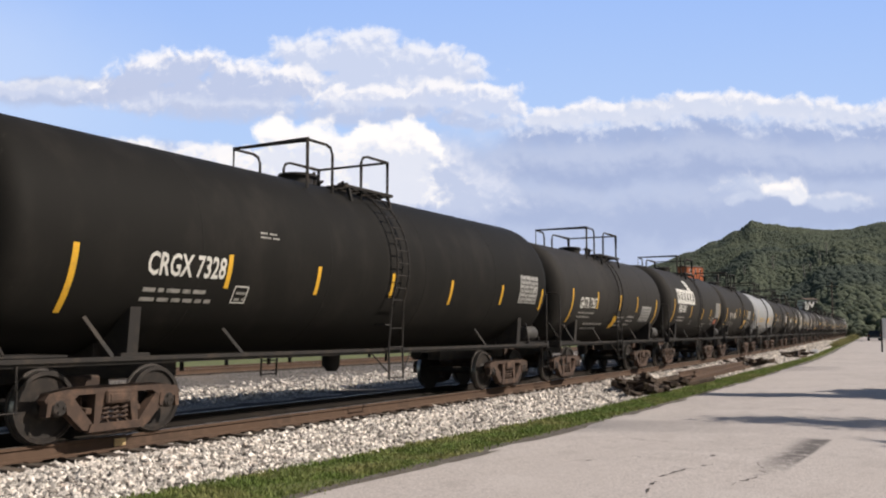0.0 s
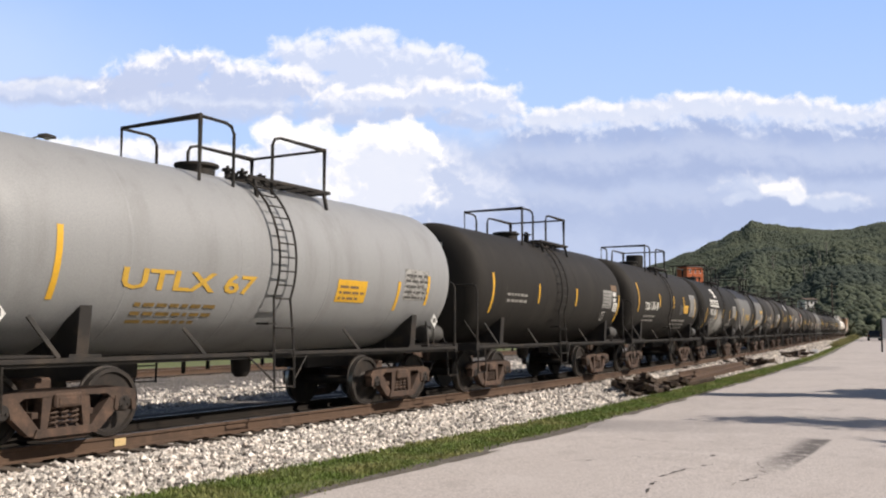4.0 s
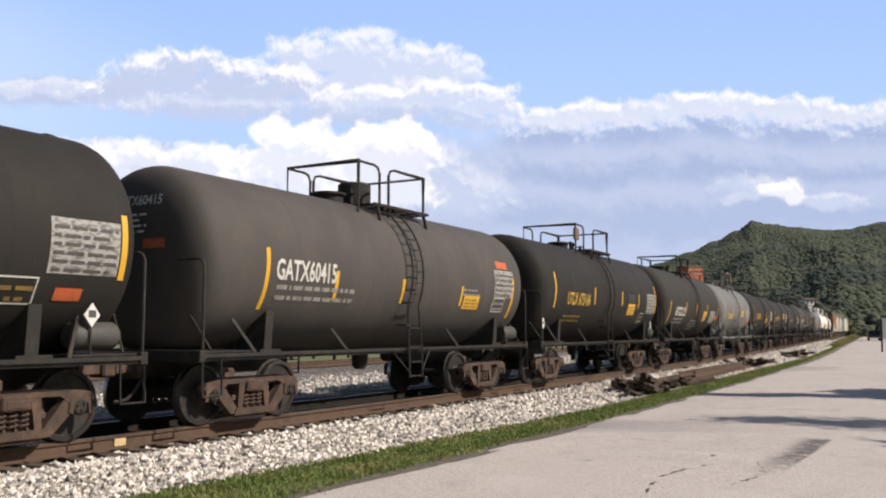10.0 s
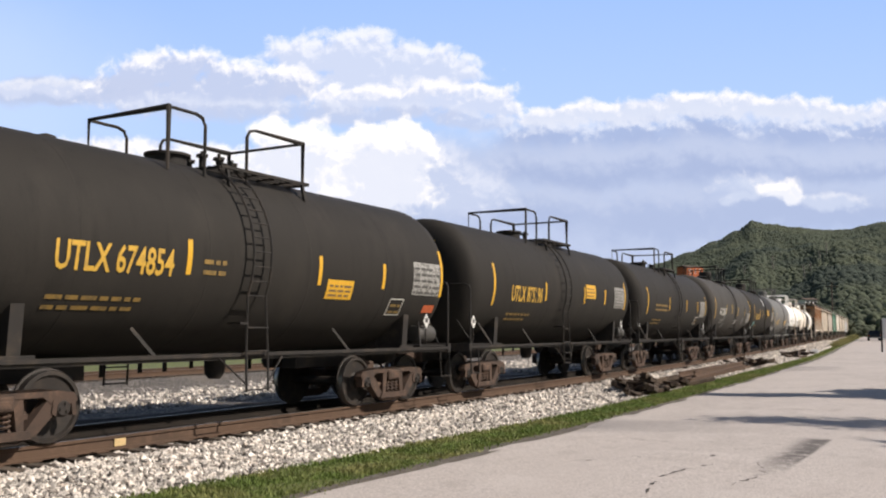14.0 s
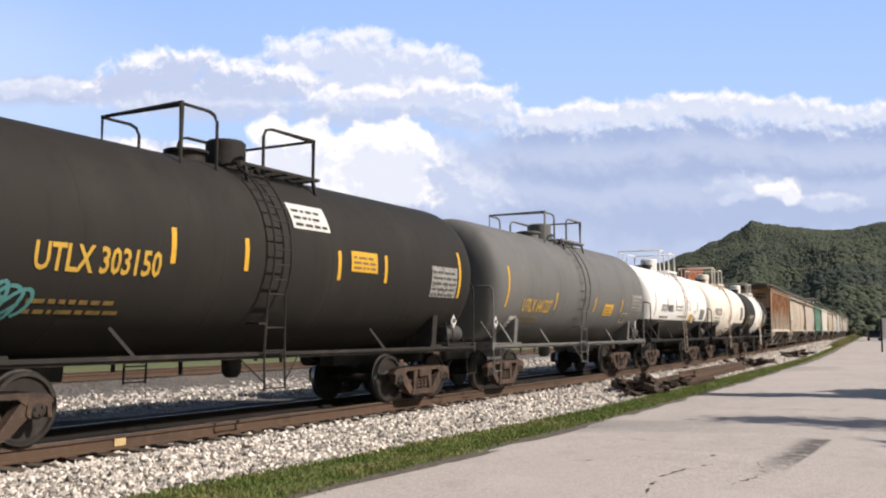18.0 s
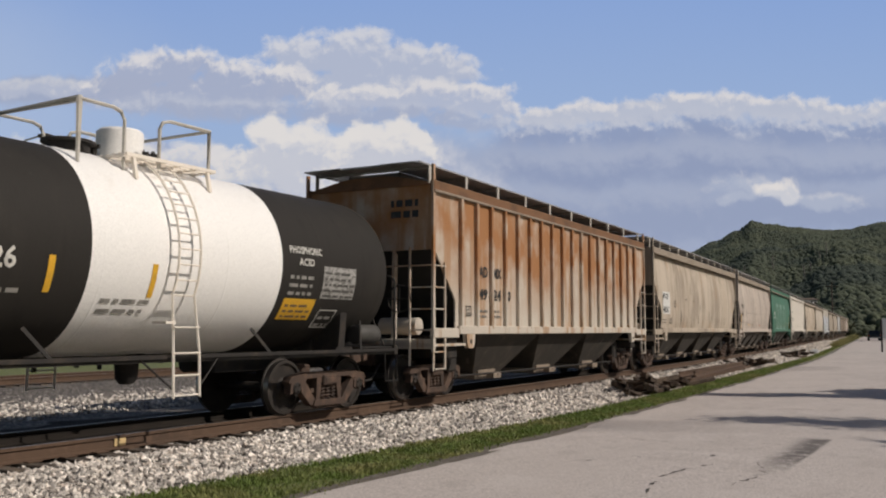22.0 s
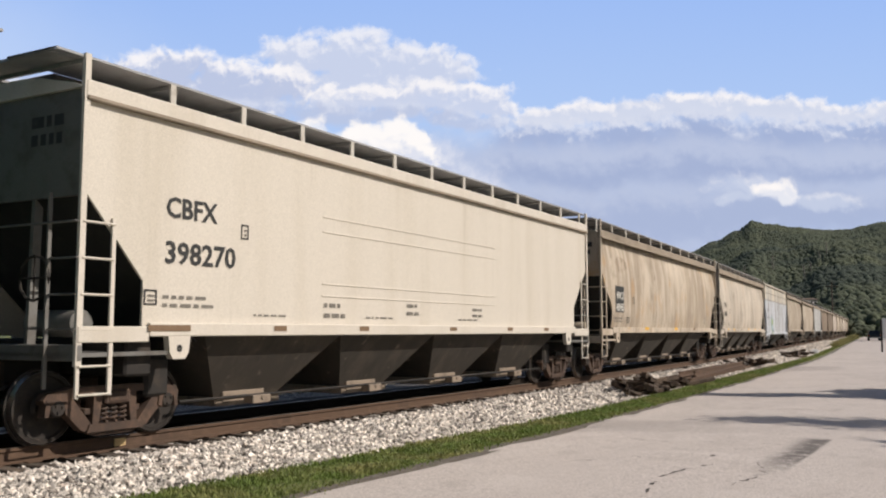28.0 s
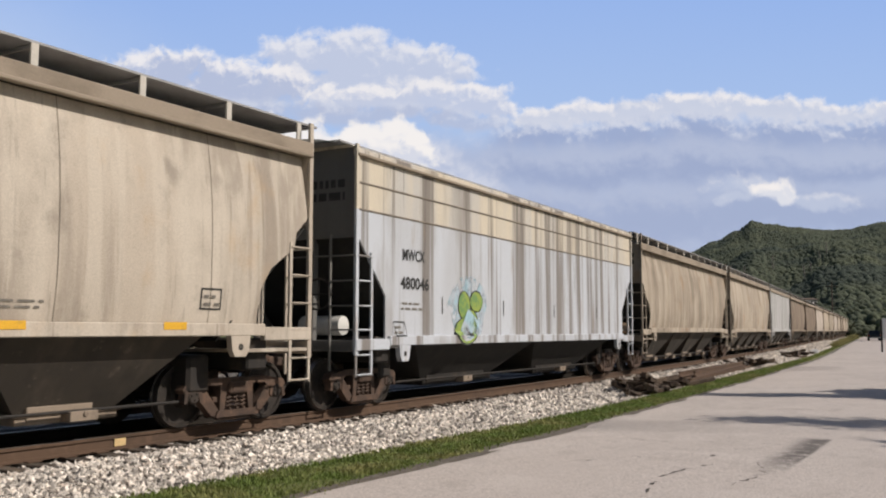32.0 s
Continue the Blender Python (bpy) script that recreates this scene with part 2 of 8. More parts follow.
M_PRINT_W = mat("faded white print", (0.30, 0.285, 0.26), [((0.12, 0.115, 0.105), 9.0, ONE, 0.45, 0.65, 0.7)], 0.6, bump=0)
M_PRINT_Y = mat("faded yellow print", (0.27, 0.17, 0.045), [((0.12, 0.085, 0.04), 9.0, ONE, 0.45, 0.65, 0.7)], 0.6, bump=0)
M_CHORD = mat("grimy eave paint", (0.30, 0.245, 0.19), [((0.17, 0.135, 0.10), 1.4, (1, 0.4, 1), 0.45, 0.66, 0.7)], 0.8, bump=0.1)
M_PRINT_K = mat("faded black print", (0.16, 0.145, 0.125), [((0.30, 0.275, 0.235), 9.0, ONE, 0.5, 0.68, 0.7)], 0.6, bump=0)
M_ORANGE = mat("orange placard", (0.55, 0.12, 0.04), [((0.3, 0.08, 0.04), 9.0, ONE, 0.5, 0.7, 0.6)], 0.6, bump=0)
def weathered(name, base, pale, dark, rust=(0.36, 0.20, 0.09), rusty=0.45):
    """Sun-bleached hopper paint: panels of uneven tone, broad smudges of grime, thin drips from the eave and rust blooms."""
    deep = tuple(0.62 * c for c in dark)
    return mat(name, base, [(pale, 0.55, (1, 1, 0.22), 0.42, 0.60, 0.85), (dark, 0.40, (1, 1, 0.75), 0.45, 0.64, 0.75), (dark, 1.1, (1.4, 1.4, 0.10), 0.48, 0.64, 0.65), (pale, 1.7, (1.6, 1.6, 0.07), 0.50, 0.60, 0.6),
                            (deep, 1.3, (1, 1, 0.8), 0.55, 0.72, 0.5), (deep, 3.2, (2, 2, 0.08), 0.585, 0.70, 0.45), (pale, 2.4, (1.5, 1.5, 0.15), 0.54, 0.68, 0.45), (rust, 0.75, (1.2, 1.2, 0.9), 0.55, 0.73, rusty),
                            (tuple(0.35 * c for c in dark), 7.0, (1.5, 1.5, 0.6), 0.68, 0.78, 0.6)], 0.78, bump=0.1)


M_BEIGE = weathered("weathered beige paint", (0.44, 0.365, 0.285), (0.54, 0.46, 0.37), (0.265, 0.215, 0.165))
M_BEIGE2 = weathered("bleached grey-beige paint", (0.47, 0.405, 0.335), (0.55, 0.49, 0.415), (0.29, 0.245, 0.20), (0.46, 0.31, 0.17), 0.45)
M_PINKBEIGE = weathered("pale beige paint", (0.46, 0.39, 0.335), (0.545, 0.475, 0.41), (0.30, 0.25, 0.215), (0.34, 0.24, 0.16), 0.3)
M_GREYTOP = mat("grey and ivory paint", (0.52, 0.55, 0.60), [((0.42, 0.43, 0.45), 0.5, (1, 1, 0.2), 0.46, 0.66, 0.6), ((0.17, 0.145, 0.125), 1.15, (1.5, 1.5, 0.04), 0.50, 0.60, 0.85), ((0.24, 0.21, 0.185), 0.9, (1.2, 1.2, 0.30), 0.54, 0.70, 0.45), ((0.10, 0.085, 0.072), 3.2, (2, 2, 0.05), 0.60, 0.69, 0.7), ((0.30, 0.215, 0.14), 2.1, (1.5, 1.5, 0.3), 0.60, 0.74, 0.5)], 0.7, bump=0.06, split=(3.54, (0.60, 0.535, 0.43), 0.0), under=True)
M_STREAKGREY = mat("dripped grey paint", (0.46, 0.46, 0.46), [((0.24, 0.23, 0.22), 1.4, (1.8, 1.8, 0.05), 0.47, 0.58, 0.85)], 0.7, bump=0.06)
M_TAN = weathered("streaked tan paint", (0.485, 0.405, 0.315), (0.57, 0.495, 0.405), (0.295, 0.235, 0.175), (0.48, 0.27, 0.10), 0.7)
M_DRAB = weathered("drab streaked paint", (0.36, 0.30, 0.235), (0.46, 0.395, 0.32), (0.20, 0.16, 0.12), (0.36, 0.20, 0.09), 0.5)
M_IVORY = mat("ivory paint", (0.61, 0.56, 0.49), [((0.50, 0.445, 0.365), 0.8, (1.4, 1.4, 0.12), 0.45, 0.75, 0.6), ((0.40, 0.355, 0.29), 2.2, (2, 2, 0.08), 0.6, 0.76, 0.35)], 0.65, bump=0.05)
M_GREEN = mat("green paint", (0.040, 0.150, 0.095), [((0.06, 0.12, 0.085), 1.2, (1.4, 1.4, 0.1), 0.45, 0.7, 0.6), ((0.13, 0.25, 0.19), 2.5, (2, 2, 0.1), 0.55, 0.75, 0.5)], 0.65, bump=0.06)
M_BROWN = weathered("dull brown paint", (0.20, 0.15, 0.11), (0.28, 0.22, 0.165), (0.12, 0.088, 0.064), (0.24, 0.11, 0.05), 0.4)
M_RUST = mat("rust-eaten paint", (0.56, 0.50, 0.425), [((0.40, 0.235, 0.125), 1.2, (2.2, 2.2, 0.16), 0.50, 0.60, 0.8), ((0.55, 0.50, 0.43), 2.6, (2.2, 2.2, 0.14), 0.52, 0.66, 0.7), ((0.20, 0.125, 0.075), 3.4, (2, 2, 0.08), 0.60, 0.72, 0.5)], 0.85, bump=0.2, blotch=((0.36, 0.165, 0.066), 1.7, 3.5, 2.6, 0.0, 16.0))
M_RUSTRIB = mat("rusted stakes", (0.58, 0.52, 0.44), [((0.40, 0.24, 0.13), 1.5, (1, 1, 0.3), 0.5, 0.62, 0.8), ((0.24, 0.13, 0.065), 2.5, (1, 1, 0.2), 0.56, 0.68, 0.6)], 0.88, bump=0.2, blotch=((0.36, 0.17, 0.075), 1.7, 3.3, 2.6, 0.0, 16.0))
M_SOOT = mat("sooty black tank paint", (0.013, 0.012, 0.0105), [((0.032, 0.028, 0.024), 1.2, (1, 1, 0.5), 0.47, 0.75, 0.5), ((0.08, 0.072, 0.062), 5.0, (2, 2, 0.3), 0.66, 0.80, 0.3)], 0.72, bump=0.08, spec=0.14)
M_RUSTROOF = mat("rusted roof edge", (0.20, 0.10, 0.05), [((0.11, 0.06, 0.035), 2.0, ONE, 0.45, 0.65, 0.7)], 0.9, bump=0.2)
M_ROOFWALK = mat("galvanised grating", (0.33, 0.33, 0.335), [((0.20, 0.19, 0.18), 4.0, ONE, 0.45, 0.7, 0.6)], 0.6, 0.2, bump=0)
M_RAIL = mat("rusty rail", (0.098, 0.058, 0.036), [((0.060, 0.038, 0.026), 2.0, (1, 0.3, 1), 0.45, 0.7, 0.7), ((0.15, 0.092, 0.060), 6.0, ONE, 0.5, 0.72, 0.5)], 0.85, bump=0.2)
# dark copy of the rail steel; shade under the train is in the colour
M_SHADERAIL = mat("grease-blackened rail", (0.022, 0.018, 0.015), [((0.05, 0.036, 0.027), 4.0, (1, 0.3, 1), 0.5, 0.7, 0.6)], 0.8, bump=0.2, spec=0.2)
M_RAILTOP = mat("worn rail head", (0.26, 0.235, 0.21), [((0.15, 0.12, 0.10), 3.0, (1, 0.1, 1), 0.45, 0.65, 0.6)], 0.5, 0.6, bump=0.02)
M_TIE = mat("creosoted oak", (0.060, 0.047, 0.037), [((0.20, 0.155, 0.115), 4.0, (0.4, 3, 3), 0.48, 0.70, 0.6)], 0.9, bump=0.4)
M_STONE = mat("limestone ballast", (0.64, 0.585, 0.525), [((0.30, 0.235, 0.185), 9.0, ONE, 0.5, 0.66, 0.7)], 0.9, bump=0.3, coords="Object", spread=0.66)
# dark base and flecks paint the shaded gaps between stones
M_BED = mat("ballast bed", (0.13, 0.112, 0.095), [((0.46, 0.415, 0.36), 15.0, ONE, 0.52, 0.60, 0.7), ((0.035, 0.03, 0.026), 13.0, ONE, 0.49, 0.57, 0.9), ((0.24, 0.19, 0.145), 0.5, ONE, 0.5, 0.7, 0.4)], 0.95, grain=90, grain_amount=0.4, bump=0.8, bump_dist=0.03)
# oil stain plus the train's shade, both put into one near-black colour
M_OILSHADE = mat("oil-stained ballast", (0.016, 0.014, 0.012), [((0.045, 0.038, 0.032), 13.0, ONE, 0.54, 0.66, 0.7)], 0.95, grain=90, grain_amount=0.4, bump=0.8, bump_dist=0.03, spec=0.1)
M_ROAD = mat("worn pale asphalt", (0.50, 0.445, 0.41), [((0.40, 0.355, 0.325), 0.30, (1, 0.5, 1), 0.45, 0.66, 0.6), ((0.57, 0.515, 0.48), 0.9, ONE, 0.5, 0.7, 0.5), ((0.38, 0.335, 0.305), 2.2, (1, 0.6, 1), 0.52, 0.70, 0.5), ((0.60, 0.55, 0.51), 14.0, ONE, 0.56, 0.66, 0.6), ((0.24, 0.21, 0.19), 11.0, ONE, 0.59, 0.72, 0.6)], 0.92, grain=40, grain_amount=0.30, bump=0.45, bump_dist=0.010)


def ravel(material, x_edge, width, y0, y1, colour):
    """Loosened dark aggregate along one side of a paving seam, ragged and thinning out away from it."""
    nt = material.node_tree
    nd, ln = nt.nodes, nt.links
    target = nd["Principled BSDF"].inputs["Base Color"]
    last = target.links[0].from_socket
    tc, sp, nz = nd.new("ShaderNodeTexCoord"), nd.new("ShaderNodeSeparateXYZ"), nd.new("ShaderNodeTexNoise")
    nz.inputs["Scale"].default_value, nz.inputs["Detail"].default_value, nz.inputs["Roughness"].default_value = 5.5, 8, 0.7
    ln.new(tc.outputs["Object"], sp.inputs[0])
    ln.new(tc.outputs["Object"], nz.inputs["Vector"])

    def ramp(socket, a, b):
        r = nd.new("ShaderNodeMapRange")
        r.interpolation_type = "SMOOTHSTEP"
        r.inputs["From Min"].default_value, r.inputs["From Max"].default_value = a, b
        ln.new(socket, r.inputs["Value"])
        return r.outputs["Result"]

    def times(a, b):
        m = nd.new("ShaderNodeMath")
        m.operation = "MULTIPLY"
        ln.new(a, m.inputs[0])
        ln.new(b, m.inputs[1])
        return m.outputs[0]

    f = times(ramp(sp.outputs[0], x_edge - width, x_edge - 0.25 * width), ramp(sp.outputs[0], x_edge + 0.05, x_edge - 0.02))
    f = times(f, times(ramp(sp.outputs[1], y0, y0 + 0.5 * (y1 - y0)), ramp(sp.outputs[1], y1 + 0.15, y1 - 0.15)))
    f = times(f, ramp(nz.outputs["Fac"], 0.30, 0.54))
    mx = nd.new("ShaderNodeMix")
    mx.data_type = "RGBA"
    mx.inputs[7].default_value = (*colour, 1)
    ln.new(f, mx.inputs[0])
    ln.new(last, mx.inputs[6])
    ln.new(mx.outputs[2], target)


ravel(M_ROAD, -2.18, 0.55, 10.8, 15.3, (0.125, 0.11, 0.10))
M_GRASSBED = mat("grassy soil", (0.115, 0.135, 0.040), [((0.19, 0.185, 0.07), 2.0, ONE, 0.45, 0.7, 0.7), ((0.15, 0.12, 0.07), 1.2, ONE, 0.58, 0.75, 0.6)], 0.95, grain=50, grain_amount=0.4, bump=0.6, bump_dist=0.03)
M_EDGE = mat("crumbled asphalt edge", (0.125, 0.105, 0.085), [((0.25, 0.225, 0.195), 6.0, ONE, 0.52, 0.68, 0.7), ((0.085, 0.09, 0.05), 3.0, ONE, 0.52, 0.68, 0.7)], 0.95, grain=60, grain_amount=0.3, bump=0.6, bump_dist=0.02)
M_BLADE = mat("grass blades", (0.155, 0.215, 0.050), [((0.32, 0.29, 0.115), 1.1, ONE, 0.42, 0.66, 0.75), ((0.08, 0.105, 0.028), 3.5, ONE, 0.54, 0.68, 0.6)], 0.7, bump=0, spread=0.5, thin=0.35)
M_GREYCAP = mat("grey tank paint under a black crown", (0.155, 0.152, 0.148), [((0.095, 0.092, 0.088), 1.4, DRIP, 0.45, 0.75, 0.5), ((0.19, 0.175, 0.155), 0.8, ONE, 0.5, 0.7, 0.5)], 0.66, bump=0.08, spec=0.2, split=(3.23, (0.026, 0.026, 0.03), 0.0))
M_WHITEBELLY = mat("white tank paint over a black belly", (0.90, 0.88, 0.85), [((0.66, 0.59, 0.49), 1.5, DRIP, 0.58, 0.82, 0.5)], 0.5, bump=0.06, split=(-1.83, (0.035, 0.033, 0.03), 0.03))
M_CREAMBELLY = mat("cream tank paint over a black belly", (0.84, 0.765, 0.665), [((0.60, 0.50, 0.38), 1.5, DRIP, 0.55, 0.8, 0.5)], 0.5, bump=0.06, split=(-1.83, (0.05, 0.047, 0.043), 0.03))
M_DARKGREY2 = mat("faded black tank paint", (0.060, 0.055, 0.050), [((0.085, 0.078, 0.070), 1.2, (1, 1, 0.5), 0.42, 0.7, 0.6), ((0.032, 0.029, 0.027), 2.5, DRIP, 0.5, 0.75, 0.5)], 0.72, bump=0.08, spec=0.16)
M_SPILL = mat("black tank paint with a pale spill", (0.023, 0.021, 0.019), [((0.045, 0.04, 0.034), 1.2, (1, 1, 0.5), 0.45, 0.75, 0.5)], 0.72, bump=0.08, spec=0.16, blotch=((0.36, 0.35, 0.33), 2.5, 1.35, 4.0, -1.1, 2.4))
M_GREYSTEEL = mat("grey painted steel", (0.17, 0.165, 0.155), [((0.09, 0.075, 0.06), 3.0, ONE, 0.45, 0.7, 0.6)], 0.65, bump=0.1)
M_DARKSTEEL = mat("sooty grey steel", (0.070, 0.066, 0.060), [((0.035, 0.03, 0.027), 3.0, ONE, 0.45, 0.7, 0.6)], 0.65, bump=0.1)
M_DULLSTRIPE = mat("dull brown stripe", (0.12, 0.085, 0.05), [((0.07, 0.05, 0.03), 9.0, ONE, 0.5, 0.7, 0.6)], 0.6, bump=0)
M_SIGNWHITE = mat("white plate", (0.68, 0.67, 0.64), [((0.45, 0.43, 0.40), 6.0, ONE, 0.5, 0.75, 0.5)], 0.55, bump=0)
M_BROWNPLATE = mat("brown plate", (0.19, 0.12, 0.07), [((0.11, 0.07, 0.04), 8.0, ONE, 0.5, 0.7, 0.6)], 0.7, bump=0)
M_PATCH = mat("black touch-up paint", (0.028, 0.027, 0.027), [((0.05, 0.048, 0.045), 5.0, ONE, 0.5, 0.7, 0.6)], 0.5, bump=0)
M_GREYPATCH = mat("grey touch-up paint", (0.085, 0.08, 0.075), [((0.06, 0.055, 0.05), 5.0, ONE, 0.5, 0.7, 0.6)], 0.5, bump=0)
M_TAG = mat("teal spray paint", (0.10, 0.30, 0.30), [((0.05, 0.16, 0.17), 6.0, ONE, 0.5, 0.7, 0.6)], 0.5, bump=0)
M_TAG2 = mat("yellow-green spray paint", (0.28, 0.36, 0.08), [((0.12, 0.26, 0.10), 5.0, ONE, 0.45, 0.6, 0.8)], 0.5, bump=0)
M_HALO = mat("pale blue spray", (0.36, 0.55, 0.64), [((0.48, 0.53, 0.59), 3.0, ONE, 0.40, 0.58, 0.9)], 0.6, bump=0)
M_STREAK = mat("rust run", (0.33, 0.18, 0.085), [((0.45, 0.37, 0.29), 5.0, (2, 2, 0.4), 0.42, 0.58, 0.9)], 0.85, bump=0)
M_CHALK = mat("chalky scuff", (0.60, 0.54, 0.47), [((0.48, 0.41, 0.345), 3.0, ONE, 0.45, 0.6, 0.9)], 0.8, bump=0)


def ragged(material, scale, stretch, lo, hi, most):
    """Lets the surface below show through where the paint has thinned."""
    nd, ln = material.node_tree.nodes, material.node_tree.links
    tc, mp, nz, rg = nd.new("ShaderNodeTexCoord"), nd.new("ShaderNodeMapping"), nd.new("ShaderNodeTexNoise"), nd.new("ShaderNodeMapRange")
    mp.inputs["Scale"].default_value = stretch
    nz.inputs["Scale"].default_value, nz.inputs["Detail"].default_value = scale, 6
    rg.inputs["From Min"].default_value, rg.inputs["From Max"].default_value, rg.inputs["To Max"].default_value = lo, hi, most
    ln.new(tc.outputs["Object"], mp.inputs[0])
    ln.new(mp.outputs[0], nz.inputs["Vector"])
    ln.new(nz.outputs["Fac"], rg.inputs["Value"])
    ln.new(rg.outputs["Result"], nd["Principled BSDF"].inputs["Alpha"])


ragged(M_STREAK, 4.0, (1.5, 1.5, 0.5), 0.40, 0.70, 0.60)
ragged(M_HALO, 3.0, ONE, 0.36, 0.56, 0.85)
ragged(M_CHALK, 2.0, (1, 1, 4), 0.42, 0.62, 0.8)
M_STAINLADDER = mat("rust-stained white ladder", (0.52, 0.44, 0.36), [((0.25, 0.15, 0.09), 5.0, ONE, 0.45, 0.62, 0.8)], 0.7, bump=0)
M_FADEDWHITE = mat("faded white paint", (0.22, 0.32, 0.265), [((0.075, 0.19, 0.13), 2.0, (1, 1, 0.4), 0.45, 0.65, 0.7)], 0.6, bump=0)
M_SEAM = mat("grimy weld seam", (0.16, 0.135, 0.11), [((0.28, 0.24, 0.19), 2.0, ONE, 0.45, 0.65, 0.7)], 0.8, bump=0)
# black paint made darker still to carry the shade of recesses
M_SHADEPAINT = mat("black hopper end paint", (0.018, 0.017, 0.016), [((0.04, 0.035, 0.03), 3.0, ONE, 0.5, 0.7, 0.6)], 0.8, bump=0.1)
M_POST = mat("pale galvanised post", (0.52, 0.49, 0.44), [((0.30, 0.26, 0.21), 4.0, ONE, 0.5, 0.7, 0.6)], 0.7, bump=0)
# grime and dust over a base darkened for the shade under the body
M_GRIMESHADE = mat("grimy hopper bay", (0.050, 0.042, 0.034), [((0.10, 0.08, 0.061), 1.2, DRIP, 0.45, 0.7, 0.6), ((0.035, 0.03, 0.025), 1.6, (1, 1, 0.6), 0.5, 0.68, 0.7), ((0.22, 0.18, 0.135), 3.5, ONE, 0.60, 0.72, 0.6)], 0.85, bump=0.1)
M_GATE = mat("dusty gate steel", (0.27, 0.215, 0.165), [((0.09, 0.07, 0.052), 3.0, ONE, 0.45, 0.7, 0.6)], 0.8, bump=0.1)


# ---- ground, road and track ----
ROAD_Z = -0.30


def stations(s0, s1):
    out, s = [], s0
    while s < s1:
        out.append(s)
        s += 1.0 if s < 60 else 3.0 if s < 150 else 8.0
    return out + [s1]


def swing(s, lat):
    """The road and its verge stand a little further out along the curve."""
    f = min(max((s - 38.0) / 24.0, 0.0), 1.0)
    return lat + (0.38 * f * f * (3 - 2 * f) if lat > 4.3 else 0.0)


def strip(name, material, prof, s0, s1, kind="structure", label="", rough=0.0, seed=1, parent=None):
    """A sheet that follows the track: prof is a row of (lateral, height)."""
    g = G()
    st = stations(s0, s1)
    rnd = random.Random(seed)
    for s in st:
        for k, (lat, z) in enumerate(prof):
            j = rough * (rnd.random() - 0.5)
            g.v.append(on_track(s, swing(s, lat) + j, z + 0.3 * j))
    n = len(prof)
    for i in range(len(st) - 1):
        for k in range(n - 1):
            g.f.append((i * n + k, i * n + k + 1, (i + 1) * n + k + 1, (i + 1) * n + k))
    ob = part(name, g, material, parent)
    if parent is None:
        tagged(ob, label, name.replace("_", " "), kind=kind)
    return ob


FAR = 420.0
# the ground: one sheet to the horizon, gently rolling away from the track
g = G()
XS = [-3000, -1500, -700, -300, -150, -80, -45, -25, -10, 0, 12, 30, 60, 120, 300, 700, 1500, 3000]
YS = [-1500, -600, -200, -80, -30, 0, 20, 40, 60, 90, 130, 180, 250, 350, 500, 800, 1300, 2200, 3600]
for y in YS:
    for x in XS:
        g.v.append((x, y, -0.42))
for j in range(len(YS) - 1):
    for i in range(len(XS) - 1):
        a = j * len(XS) + i
        g.f.append((a, a + 1, a + 1 + len(XS), a + len(XS)))
tagged(part("ground", g, M_GRASSBED, None), "flat grassy valley floor reaching to the hills", "ground", kind="structure")

strip("road", M_ROAD, [(4.75, ROAD_Z - 0.05), (4.80, ROAD_Z), (7.6, ROAD_Z + 0.03), (10.6, ROAD_Z + 0.01), (14.0, ROAD_Z - 0.02)], -25, FAR, label="pale worn asphalt road beside the railway", rough=0.06)
strip("road_edge", M_EDGE, [(4.50, -0.33), (4.60, ROAD_Z - 0.002), (4.82, ROAD_Z + 0.005), (4.93, ROAD_Z - 0.004)], -25, 200, label="dark crumbled soil along the edge of the asphalt", rough=0.09, seed=4)


def toe(s):
    """Where the ballast ends and the grass begins."""
    return 3.12 + 0.052 * min(max(s - 5.0, 0.0), 13.0) + 0.026 * min(max(s - 38.0, 0.0), 25.0) + 0.10 * noise.noise((s * 0.9, 3.0, 0.0))


g = G()
for s_ in stations(-25, FAR):
    for lat, z in ((toe(s_) - 0.3, -0.43), (toe(s_), -0.315), (0.5 * (toe(s_) + 4.36), -0.298), (4.35, -0.302), (4.95, ROAD_Z - 0.012)):
        g.v.append(on_track(s_, swing(s_, lat), z + 0.02 * noise.noise((s_ * 1.3, lat * 2, 0))))
g.f = [(5 * i + k, 5 * i + k + 1, 5 * i + k + 6, 5 * i + k + 5) for i in range(len(g.v) // 5 - 1) for k in range(4)]
tagged(part("grass_verge", g, M_GRASSBED, None), "narrow uneven grass verge between ballast and road", "grass verge", kind="structure")
strip("ballast_bed", M_BED, [(-8.5, -0.40), (-6.0, -0.30), (-3.0, -0.26), (-1.9, -0.205), (-1.3, -0.225), (1.34, -0.240), (1.5, -0.225), (1.9, -0.215), (2.6, -0.27), (4.0, -0.36)], -25, FAR, label="pale crushed limestone ballast under the tracks", rough=0.07, seed=5)

M_PALEBED = mat("pale far gravel", (0.50, 0.455, 0.40), [((0.34, 0.30, 0.26), 6.0, ONE, 0.5, 0.66, 0.6), ((0.58, 0.53, 0.47), 2.0, ONE, 0.45, 0.7, 0.6)], 0.95, grain=30, grain_amount=0.3, bump=0.5, bump_dist=0.03)
strip("gravel_shoulder", M_PALEBED, [(1.42, -0.24), (1.6, -0.20), (2.6, -0.235), (3.5, -0.275), (4.28, -0.302), (4.6, -0.36)], 44, FAR, label="pale gravel shoulder along the curve", rough=0.06, seed=9)
